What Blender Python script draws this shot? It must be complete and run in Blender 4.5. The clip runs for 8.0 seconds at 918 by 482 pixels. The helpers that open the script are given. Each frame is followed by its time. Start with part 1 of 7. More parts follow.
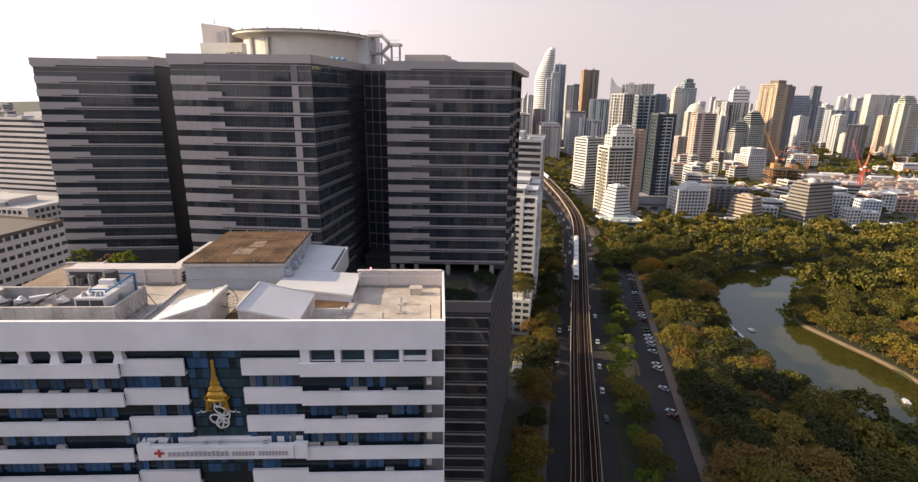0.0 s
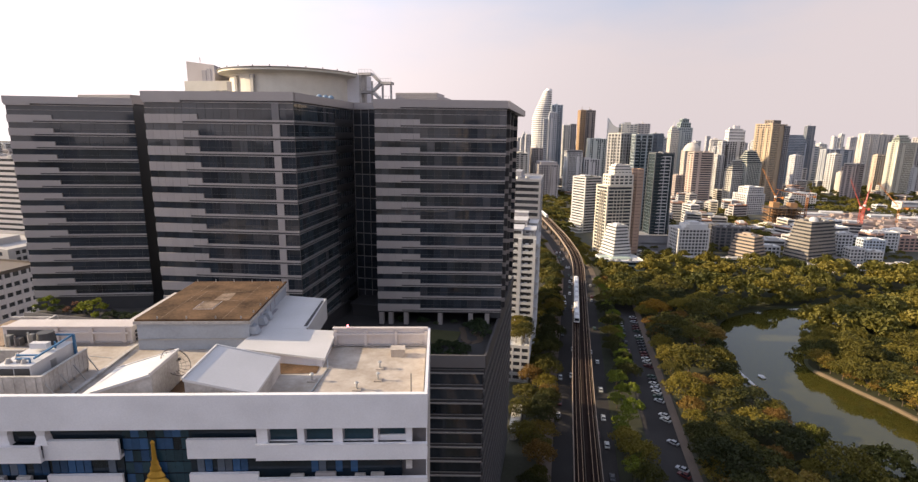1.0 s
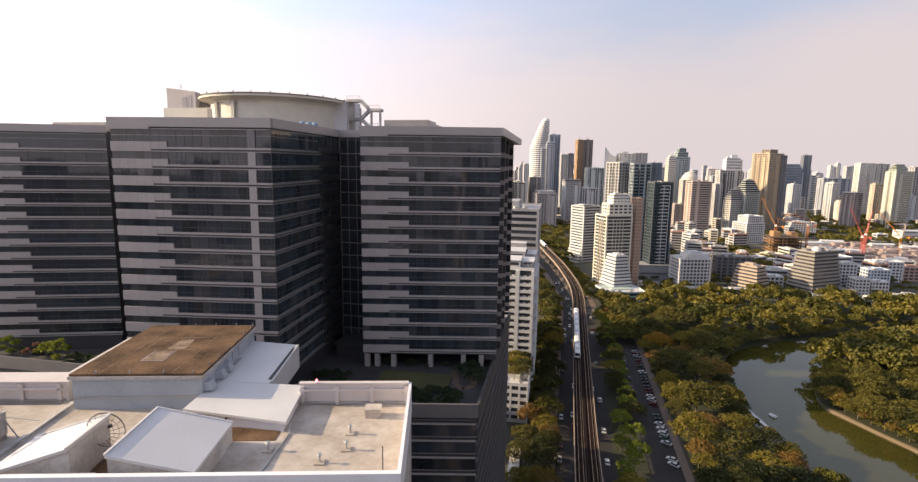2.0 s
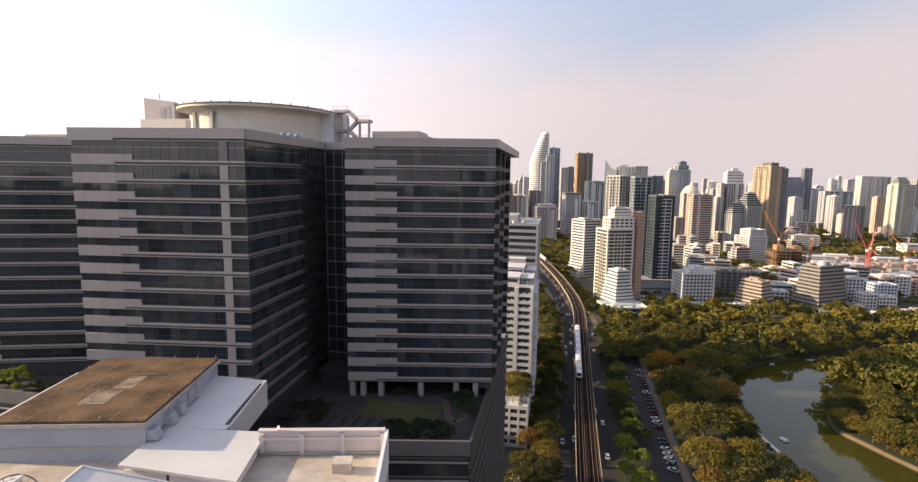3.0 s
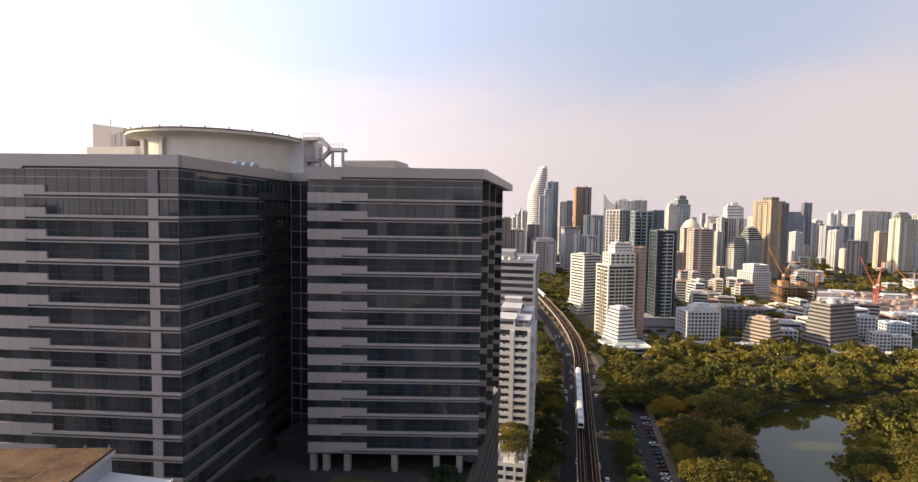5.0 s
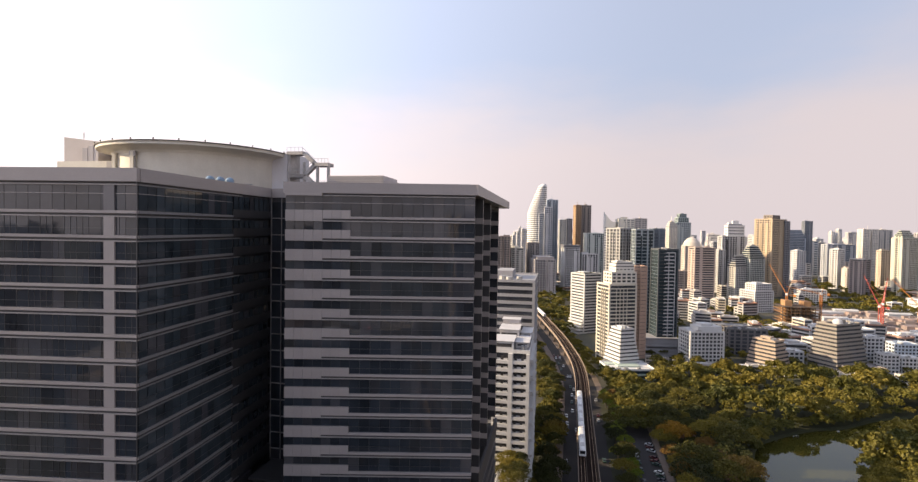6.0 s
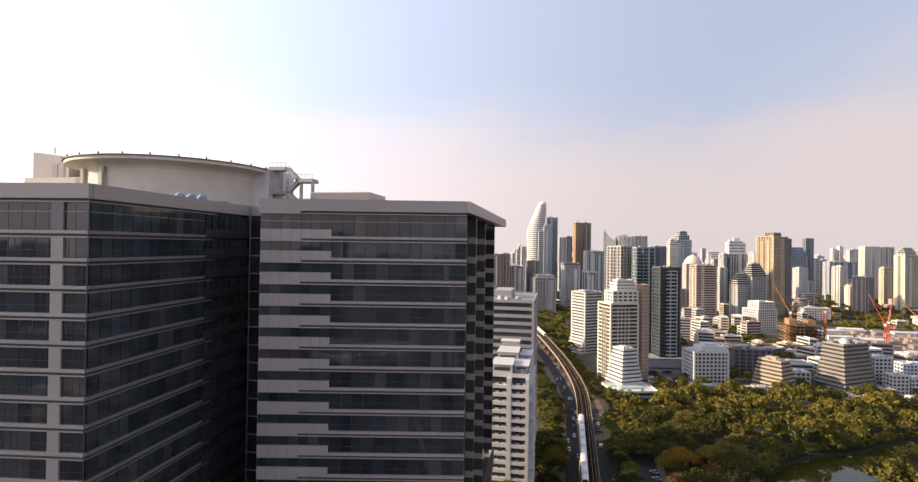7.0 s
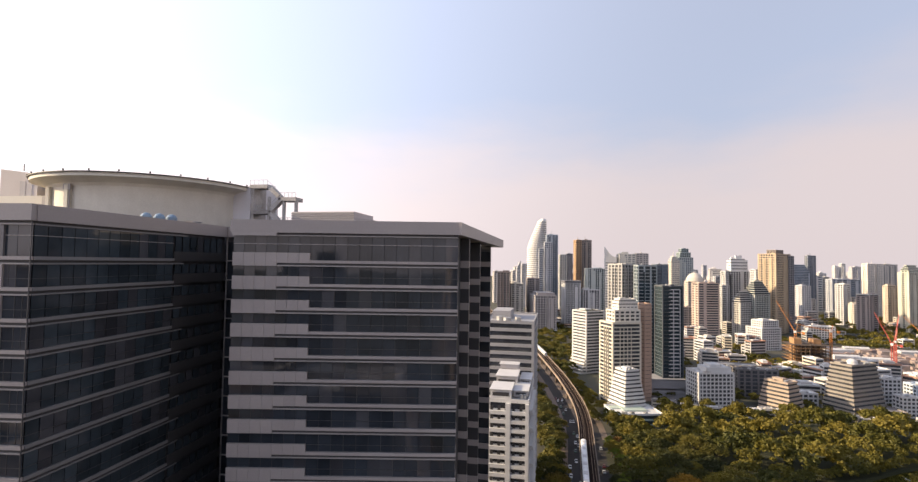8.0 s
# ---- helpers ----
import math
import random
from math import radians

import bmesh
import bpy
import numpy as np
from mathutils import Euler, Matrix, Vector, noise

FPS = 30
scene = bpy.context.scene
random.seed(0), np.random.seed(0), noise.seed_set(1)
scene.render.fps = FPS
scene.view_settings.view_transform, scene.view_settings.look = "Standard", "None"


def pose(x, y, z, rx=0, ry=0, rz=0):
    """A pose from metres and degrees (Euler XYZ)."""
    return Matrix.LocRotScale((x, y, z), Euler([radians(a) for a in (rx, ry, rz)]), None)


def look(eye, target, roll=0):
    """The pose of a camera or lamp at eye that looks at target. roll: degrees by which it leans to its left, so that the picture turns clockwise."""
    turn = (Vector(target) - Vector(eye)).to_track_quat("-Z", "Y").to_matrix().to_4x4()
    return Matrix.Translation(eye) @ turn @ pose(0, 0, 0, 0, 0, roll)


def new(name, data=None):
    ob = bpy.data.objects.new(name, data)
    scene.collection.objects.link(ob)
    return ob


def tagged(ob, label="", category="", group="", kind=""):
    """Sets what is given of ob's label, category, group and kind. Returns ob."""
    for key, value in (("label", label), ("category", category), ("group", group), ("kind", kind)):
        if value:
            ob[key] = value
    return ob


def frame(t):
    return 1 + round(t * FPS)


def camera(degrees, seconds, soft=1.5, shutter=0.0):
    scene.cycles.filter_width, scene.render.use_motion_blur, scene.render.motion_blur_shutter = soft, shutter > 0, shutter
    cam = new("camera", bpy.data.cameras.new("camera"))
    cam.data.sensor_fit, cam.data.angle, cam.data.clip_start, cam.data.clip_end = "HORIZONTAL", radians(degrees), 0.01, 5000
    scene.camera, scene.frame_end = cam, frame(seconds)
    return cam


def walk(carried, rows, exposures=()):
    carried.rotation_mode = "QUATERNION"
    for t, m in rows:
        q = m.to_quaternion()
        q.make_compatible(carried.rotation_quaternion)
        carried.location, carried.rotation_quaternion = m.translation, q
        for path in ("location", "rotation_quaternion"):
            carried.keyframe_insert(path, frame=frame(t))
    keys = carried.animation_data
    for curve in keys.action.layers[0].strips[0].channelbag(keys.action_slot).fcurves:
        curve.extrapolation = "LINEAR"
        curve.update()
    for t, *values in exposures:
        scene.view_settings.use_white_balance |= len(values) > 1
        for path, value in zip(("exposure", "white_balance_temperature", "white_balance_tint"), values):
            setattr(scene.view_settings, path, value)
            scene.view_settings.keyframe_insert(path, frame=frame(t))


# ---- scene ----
cam = camera(83.3, 8.0, 1.35)
PATH = [
    (0, (1.436, -3.612, 113.914), (1.07, -1.723, 113.368), 0.8),
    (0.5, (1.353, 0.989, 113.911), (0.984, 2.896, 113.434), 0.8),
    (1, (1.256, 5.519, 113.866), (0.885, 7.442, 113.46), 0.8),
    (1.5, (1.197, 10.128, 113.742), (0.826, 12.064, 113.402), 0.8),
    (3, (1.442, 23.106, 113.846), (1.066, 25.055, 113.599), 0.7),
    (3.5, (1.499, 27.448, 113.927), (1.123, 29.401, 113.713), 0.7),
    (4, (1.508, 31.662, 114.015), (1.132, 33.618, 113.834), 0.7),
    (4.5, (1.589, 35.45, 114.156), (1.213, 37.408, 114.005), 0.8),
    (6, (1.832, 46.845, 114.487), (1.454, 48.808, 114.437), 0.9),
    (6.5, (1.819, 50.344, 114.524), (1.441, 52.308, 114.508), 0.9),
    (7, (1.948, 53.987, 114.914), (1.569, 55.951, 114.933), 0.8),
    (7.5, (1.943, 57.412, 115.498), (1.562, 59.375, 115.55), 0.9),
    (8, (2.038, 60.787, 116.088), (1.657, 62.749, 116.172), 0.8),
]
walk(cam, [(t, look(eye, target, roll)) for t, eye, target, roll in PATH])

# ---- light ----
SUN_AZ, SUN_EL = -97.5, 19.5          # degrees clockwise from +y, and above the horizon
world = bpy.data.worlds.new("sky")
scene.world = world
world.use_nodes = True
wt = world.node_tree
wt.nodes.clear()
sky = wt.nodes.new("ShaderNodeTexSky")
sky.sky_type = "NISHITA"
sky.sun_disc = False
sky.sun_elevation, sky.sun_rotation = radians(SUN_EL), radians(SUN_AZ)
sky.air_density, sky.dust_density, sky.ozone_density = 1.0, 4.0, 1.2
bg = wt.nodes.new("ShaderNodeBackground")
bg.inputs["Strength"].default_value = 0.088
out = wt.nodes.new("ShaderNodeOutputWorld")
# a bank of thin evening cloud low over the whole horizon
geo_in = wt.nodes.new("ShaderNodeTexCoord")
sep = wt.nodes.new("ShaderNodeSeparateXYZ")
wt.links.new(geo_in.outputs["Generated"], sep.inputs[0])
cn = wt.nodes.new("ShaderNodeTexNoise")
cn.inputs["Scale"].default_value, cn.inputs["Detail"].default_value = 3.5, 6.0
cmap = wt.nodes.new("ShaderNodeMapping")
cmap.inputs["Scale"].default_value = (1.0, 1.0, 3.0)
wt.links.new(geo_in.outputs["Generated"], cmap.inputs[0])
wt.links.new(cmap.outputs[0], cn.inputs["Vector"])
edge = wt.nodes.new("ShaderNodeMath")
edge.operation = "MULTIPLY_ADD"
wt.links.new(cn.outputs[0], edge.inputs[0])
edge.inputs[1].default_value = -0.2
# the bank climbs towards the east
tilt_in = wt.nodes.new("ShaderNodeMath")
tilt_in.operation = "MULTIPLY_ADD"
wt.links.new(sep.outputs[0], tilt_in.inputs[0])
tilt_in.inputs[1].default_value = -0.35
wt.links.new(sep.outputs[2], tilt_in.inputs[2])
climb = wt.nodes.new("ShaderNodeMath")
climb.operation = "ADD"
wt.links.new(tilt_in.outputs[0], climb.inputs[0])
climb.inputs[1].default_value = 0.14
low_edge = wt.nodes.new("ShaderNodeMath")
low_edge.operation = "ADD"
wt.links.new(sep.outputs[2], low_edge.inputs[0])
low_edge.inputs[1].default_value = 0.02
lower = wt.nodes.new("ShaderNodeMath")
lower.operation = "SMOOTH_MIN"
lower.inputs[2].default_value = 0.08
wt.links.new(climb.outputs[0], lower.inputs[0])
wt.links.new(low_edge.outputs[0], lower.inputs[1])
wt.links.new(lower.outputs[0], edge.inputs[2])
fade = wt.nodes.new("ShaderNodeMapRange")
fade.interpolation_type = "SMOOTHSTEP"
for key, val in (("From Min", 0.02), ("From Max", 0.23), ("To Min", 0.88), ("To Max", 0.0)):
    fade.inputs[key].default_value = val
wt.links.new(edge.outputs[0], fade.inputs["Value"])
bank = wt.nodes.new("ShaderNodeMix")
bank.data_type = "RGBA"
bank.inputs[7].default_value = (5.45, 4.65, 4.6, 1)
wt.links.new(fade.outputs[0], bank.inputs[0])
# thin high haze that whitens the whole sky, more so round the sun
haze = wt.nodes.new("ShaderNodeMix")
haze.data_type = "RGBA"
haze.inputs[0].default_value = 0.68
haze.inputs[7].default_value = (4.45, 4.8, 6.1, 1)
wt.links.new(sky.outputs[0], haze.inputs[6])
wt.links.new(haze.outputs[2], bank.inputs[6])
dot = wt.nodes.new("ShaderNodeVectorMath")
dot.operation = "DOT_PRODUCT"
wt.links.new(geo_in.outputs["Generated"], dot.inputs[0])
dot.inputs[1].default_value = (math.sin(radians(SUN_AZ)) * math.cos(radians(SUN_EL)), math.cos(radians(SUN_AZ)) * math.cos(radians(SUN_EL)), math.sin(radians(SUN_EL)))
glow = wt.nodes.new("ShaderNodeMapRange")
glow.interpolation_type = "SMOOTHSTEP"
for key, val in (("From Min", -0.3), ("From Max", 1.05), ("To Min", 1.02), ("To Max", 2.1)):
    glow.inputs[key].default_value = val
wt.links.new(dot.outputs["Value"], glow.inputs["Value"])
lit = wt.nodes.new("ShaderNodeVectorMath")
lit.operation = "SCALE"
wt.links.new(bank.outputs[2], lit.inputs[0])
# the sky is darker overhead than round the hazy horizon
zen = wt.nodes.new("ShaderNodeMapRange")
zen.interpolation_type = "SMOOTHSTEP"
for key, val in (("From Min", 0.5), ("From Max", 0.95), ("To Min", 1.0), ("To Max", 0.65)):
    zen.inputs[key].default_value = val
wt.links.new(sep.outputs[2], zen.inputs["Value"])
amount = wt.nodes.new("ShaderNodeMath")
amount.operation = "MULTIPLY"
wt.links.new(glow.outputs[0], amount.inputs[0])
wt.links.new(zen.outputs[0], amount.inputs[1])
wt.links.new(amount.outputs[0], lit.inputs["Scale"])
wt.links.new(lit.outputs[0], bg.inputs["Color"])
wt.links.new(bg.outputs[0], out.inputs[0])

sun_data = bpy.data.lights.new("sun", "SUN")
sun_data.energy, sun_data.angle, sun_data.color = 5.0, radians(0.6), (1.0, 0.78, 0.50)
sun = new("sun", sun_data)
_a, _e = radians(SUN_AZ), radians(SUN_EL)
SUN_DIR = Vector((math.sin(_a) * math.cos(_e), math.cos(_a) * math.cos(_e), math.sin(_e)))
sun.matrix_world = look(SUN_DIR * 900, (0, 0, 0))
scene.view_settings.exposure = 0.71

# ---- materials ----


def mat(name, color, rough=0.7, metal=0.0, vary=0.12, scale=0.6, fine=9.0, bump=0.0, rnd=0.0, spec=0.5, stain=None):
    """A surface with broad stains, fine grain and relief. rnd: how far single pieces differ."""
    m = bpy.data.materials.new(name)
    m.use_nodes = True
    nt = m.node_tree
    b = nt.nodes["Principled BSDF"]
    b.inputs["Roughness"].default_value, b.inputs["Metallic"].default_value = rough, metal
    b.inputs["Specular IOR Level"].default_value = spec
    co = nt.nodes.new("ShaderNodeNewGeometry")
    n1, n2 = nt.nodes.new("ShaderNodeTexNoise"), nt.nodes.new("ShaderNodeTexNoise")
    n1.inputs["Scale"].default_value, n1.inputs["Detail"].default_value = scale * 0.35, 6
    n2.inputs["Scale"].default_value, n2.inputs["Detail"].default_value = fine, 3
    for n in (n1, n2):
        nt.links.new(co.outputs["Position"], n.inputs["Vector"])
    add = nt.nodes.new("ShaderNodeMath")
    add.operation = "MULTIPLY_ADD"
    nt.links.new(n2.outputs[0], add.inputs[0])
    add.inputs[1].default_value = 0.45
    nt.links.new(n1.outputs[0], add.inputs[2])
    src = add.outputs[0]
    if rnd:
        oi = nt.nodes.new("ShaderNodeObjectInfo")
        ad2 = nt.nodes.new("ShaderNodeMath")
        ad2.operation = "MULTIPLY_ADD"
        nt.links.new(oi.outputs["Random"], ad2.inputs[0])
        ad2.inputs[1].default_value = rnd
        nt.links.new(src, ad2.inputs[2])
        src = ad2.outputs[0]
    ramp = nt.nodes.new("ShaderNodeMapRange")
    ramp.inputs["From Min"].default_value, ramp.inputs["From Max"].default_value = 0.35, 1.1 + rnd
    nt.links.new(src, ramp.inputs["Value"])
    mix = nt.nodes.new("ShaderNodeMix")
    mix.data_type = "RGBA"
    lo = stain or tuple(c * (1 - 2 * vary) for c in color)
    hi = tuple(min(1, c * (1 + vary)) for c in color)
    mix.inputs[6].default_value, mix.inputs[7].default_value = (*lo, 1), (*hi, 1)
    nt.links.new(ramp.outputs[0], mix.inputs[0])
    nt.links.new(mix.outputs[2], b.inputs["Base Color"])
    if bump:
        bp = nt.nodes.new("ShaderNodeBump")
        bp.inputs["Strength"].default_value, bp.inputs["Distance"].default_value = bump, 0.05
        nt.links.new(n2.outputs[0], bp.inputs["Height"])
        nt.links.new(bp.outputs[0], b.inputs["Normal"])
    return m


def leaf_mat(name, stops):
    """Leaves: the colour goes with the tree and the clump; some light comes through."""
    m = bpy.data.materials.new(name)
    m.use_nodes = True
    nt = m.node_tree
    b = nt.nodes["Principled BSDF"]
    b.inputs["Roughness"].default_value = 0.6
    b.inputs["Specular IOR Level"].default_value = 0.25
    oi, gi = nt.nodes.new("ShaderNodeObjectInfo"), nt.nodes.new("ShaderNodeNewGeometry")
    ramp = nt.nodes.new("ShaderNodeValToRGB")
    for i, (p, c) in enumerate(stops):
        e = ramp.color_ramp.elements[i] if i < 2 else ramp.color_ramp.elements.new(p)
        e.position, e.color = p, (*c, 1)
    jit = nt.nodes.new("ShaderNodeMath")
    jit.operation = "MULTIPLY_ADD"
    nt.links.new(gi.outputs["Random Per Island"], jit.inputs[0])
    jit.inputs[1].default_value = 0.10
    tint = nt.nodes.new("ShaderNodeAttribute")
    tint.attribute_name = "tint"
    both = nt.nodes.new("ShaderNodeMath")
    both.operation = "ADD"
    nt.links.new(oi.outputs["Random"], both.inputs[0])
    nt.links.new(tint.outputs["Fac"], both.inputs[1])
    wrap = nt.nodes.new("ShaderNodeMath")
    wrap.operation = "FRACT"
    nt.links.new(both.outputs[0], wrap.inputs[0])
    nt.links.new(wrap.outputs[0], jit.inputs[2])
    nt.links.new(jit.outputs[0], ramp.inputs[0])
    nt.links.new(ramp.outputs[0], b.inputs["Base Color"])
    tr = nt.nodes.new("ShaderNodeBsdfTranslucent")
    nt.links.new(ramp.outputs[0], tr.inputs[0])
    ms = nt.nodes.new("ShaderNodeMixShader")
    ms.inputs[0].default_value = 0.22
    nt.links.new(b.outputs[0], ms.inputs[1])
    nt.links.new(tr.outputs[0], ms.inputs[2])
    nt.links.new(ms.outputs[0], nt.nodes["Material Output"].inputs[0])
    return m


PANEL = mat("grey_panel", (0.362, 0.325, 0.316), 0.45, 0.0, 0.10, 0.3, 4, rnd=0.25)
SILL = mat("aluminium_sill", (0.34, 0.315, 0.31), 0.5, 0.1, 0.08, 0.3, 4)
SLOT = mat("dark_slot", (0.05, 0.048, 0.05), 0.6)
DARKGLASS = mat("dark_tinted_glass", (0.036, 0.043, 0.054), 0.04, 0.0, 0.4, 0.5, 0.35, bump=0.06, rnd=0.6, spec=0.55)
# flank panes: a teal sky reflection is put into the base colour
FLANKGLASS = mat("sky_toned_flank_glass", (0.046, 0.060, 0.073), 0.08, 0.0, 0.4, 0.5, 0.35, bump=0.06, rnd=0.5, spec=0.55)
BLINDGLASS = mat("curtained_dark_glass", (0.068, 0.070, 0.080), 0.06, 0.0, 0.35, 0.5, 0.35, bump=0.06, rnd=0.9, spec=0.55)
CORE = mat("dark_core", (0.045, 0.045, 0.05), 0.5)
MULLION = mat("dark_mullion", (0.10, 0.10, 0.105), 0.4, 0.5)
WHITE = mat("white_render", (0.77, 0.755, 0.785), 0.75, 0, 0.05, 0.5, 6, bump=0.1, stain=(0.58, 0.565, 0.585))
OLDWHITE = mat("weathered_white_render", (0.58, 0.55, 0.53), 0.8, 0, 0.1, 0.9, 3, bump=0.15, stain=(0.20, 0.18, 0.165))
ROOFTOP = mat("roof_screed", (0.50, 0.445, 0.40), 0.85, 0, 0.08, 0.9, 1.6, bump=0.2, stain=(0.24, 0.195, 0.15))
TANROOF = mat("tan_stained_roof", (0.30, 0.215, 0.15), 0.9, 0, 0.3, 0.5, 2.2, bump=0.2, stain=(0.12, 0.085, 0.06))
RUST = mat("brown_weathered_roof", (0.125, 0.077, 0.046), 0.95, 0, 0.7, 0.75, 2.6, bump=0.3, stain=(0.010, 0.007, 0.006), spec=0.12)
BLUEGREY = mat("pale_blue_grey_render", (0.38, 0.41, 0.46), 0.8, 0, 0.06, 0.7, 3, bump=0.1, stain=(0.27, 0.29, 0.32))
SHEET = mat("white_sheet_roof", (0.58, 0.565, 0.575), 0.55, 0, 0.05, 0.5, 4, stain=(0.5, 0.49, 0.49))
BLUEGLASS = mat("blue_window_glass", (0.030, 0.080, 0.175), 0.08, 0, 0.4, 0.5, 2, rnd=0.9)
TEALGLASS = mat("teal_window_glass", (0.018, 0.046, 0.066), 0.08, 0, 0.4, 0.5, 2, rnd=0.6)
GOLD = mat("gilt_metal", (0.55, 0.33, 0.06), 0.35, 0.8, 0.1, 2, 8)
SIGNGREY = mat("sign_grey", (0.35, 0.33, 0.36), 0.6)
RED = mat("sign_red", (0.45, 0.05, 0.07), 0.5)
PIPEBLUE = mat("blue_painted_pipe", (0.05, 0.17, 0.32), 0.45)
STEEL = mat("galvanised_steel", (0.42, 0.42, 0.42), 0.45, 0.6)
TANKBLUE = mat("blue_plastic_tank", (0.20, 0.29, 0.40), 0.4)
ASPHALT = mat("asphalt", (0.031, 0.027, 0.027), 0.9, 0, 0.2, 0.2, 3, bump=0.2)
KERB = mat("pavement_concrete", (0.17, 0.13, 0.105), 0.85, 0, 0.12, 0.4, 3)
CONCRETE = mat("viaduct_concrete", (0.10, 0.072, 0.052), 0.85, 0, 0.15, 0.25, 3, bump=0.2)
BALLAST = mat("track_bed", (0.020, 0.012, 0.010), 0.95, 0, 0.2, 0.6, 6, bump=0.3, spec=0.1)
PARAPET = mat("parapet_concrete", (0.27, 0.21, 0.165), 0.85, 0, 0.12, 0.25, 3, stain=(0.17, 0.125, 0.095))
RAIL = mat("rail_steel", (0.40, 0.27, 0.17), 0.4, 0.7)
TRAINWHITE = mat("train_white", (0.78, 0.78, 0.78), 0.35, 0, 0.05, 0.4, 4)
TRAINDARK = mat("train_glass", (0.02, 0.022, 0.03), 0.1)
# darker copy of SILL, with the shade of the sunless flank in its colour
FLANKSILL = mat("shaded_flank_sill", (0.225, 0.22, 0.225), 0.5, 0.1, 0.1, 0.5, 5)
CURTAIN = mat("curtained_glass", (0.085, 0.105, 0.14), 0.15, 0, 0.3, 0.8, 3, rnd=0.8)
# darker than MIDGREY: shade on the podium's east side is coloured in
SIDEGREY = mat("shaded_side_metal", (0.062, 0.058, 0.060), 0.55, 0, 0.12, 0.3, 3)
# dark copy of PANEL: the flank's shade is put into its colour
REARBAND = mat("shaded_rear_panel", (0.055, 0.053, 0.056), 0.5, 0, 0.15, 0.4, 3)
PALE = mat("pale_parapet_render", (0.56, 0.515, 0.505), 0.8, 0, 0.06, 0.6, 4, bump=0.12, stain=(0.45, 0.40, 0.385))
MIDGREY = mat("mid_grey_metal", (0.17, 0.16, 0.165), 0.5, 0.2, 0.1, 0.5, 5)
MESHGREY = mat("mesh_grey", (0.22, 0.20, 0.19), 0.7, 0.2, 0.2, 3, 20, bump=0.3)
REDLAMP = mat("red_lamp_lens", (0.7, 0.08, 0.1), 0.3)
REDLAMP.node_tree.nodes["Principled BSDF"].inputs["Emission Color"].default_value = (1, 0.25, 0.3, 1)
REDLAMP.node_tree.nodes["Principled BSDF"].inputs["Emission Strength"].default_value = 2.5
GROUND = mat("city_ground", (0.075, 0.068, 0.055), 0.9, 0, 0.25, 0.05, 0.8, stain=(0.028, 0.034, 0.016))
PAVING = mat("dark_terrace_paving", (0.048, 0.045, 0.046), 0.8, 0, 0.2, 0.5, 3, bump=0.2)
GRASS = mat("park_grass", (0.036, 0.036, 0.013), 0.95, 0, 0.25, 0.12, 2, bump=0.3, stain=(0.020, 0.026, 0.009))
LAWN = mat("terrace_grass", (0.070, 0.066, 0.024), 0.95, 0, 0.25, 0.6, 4, bump=0.3, stain=(0.040, 0.044, 0.016))
SOIL = mat("verge_soil", (0.035, 0.036, 0.020), 0.95, 0, 0.3, 0.4, 2, bump=0.3, stain=(0.018, 0.022, 0.010))
SAND = mat("sandy_bank", (0.15, 0.11, 0.068), 0.95, 0, 0.15, 0.3, 3, bump=0.3)
BARK = mat("bark", (0.11, 0.085, 0.06), 0.9, 0, 0.2, 2, 12, bump=0.4)
LEAF = leaf_mat("park_leaves", [(0.0, (0.026, 0.032, 0.010)), (0.35, (0.054, 0.056, 0.012)), (0.62, (0.126, 0.106, 0.017)),
                                (0.84, (0.209, 0.165, 0.024)), (1.0, (0.187, 0.105, 0.028))])
# far woods: brighter than LEAF, the haze over them is put into the colour
LEAFHAZED = leaf_mat("hazed_far_leaves", [(0.0, (0.056, 0.062, 0.015)), (0.5, (0.118, 0.106, 0.019)), (1.0, (0.177, 0.142, 0.024))])
LEAFORANGE = leaf_mat("orange_leaves", [(0.0, (0.22, 0.115, 0.015)), (1.0, (0.30, 0.17, 0.02))])
LEAFBRIGHT = leaf_mat("bright_leaves", [(0.0, (0.13, 0.17, 0.015)), (1.0, (0.20, 0.22, 0.03))])
LEAFSHORE = leaf_mat("shore_leaves", [(0.0, (0.10, 0.11, 0.015)), (1.0, (0.15, 0.145, 0.02))])
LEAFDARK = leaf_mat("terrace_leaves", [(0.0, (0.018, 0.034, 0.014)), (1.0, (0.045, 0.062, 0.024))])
LEAFDULL = leaf_mat("dull_leaves", [(0.0, (0.055, 0.075, 0.035)), (1.0, (0.09, 0.105, 0.05))])
LEAFRED = leaf_mat("reddish_leaves", [(0.0, (0.16, 0.07, 0.05)), (1.0, (0.22, 0.12, 0.08))])
WATER = mat("lake_water", (0.062, 0.057, 0.012), 0.05, 0, 0.25, 0.02, 0.35, bump=0.02)

# ---- mesh helpers ----


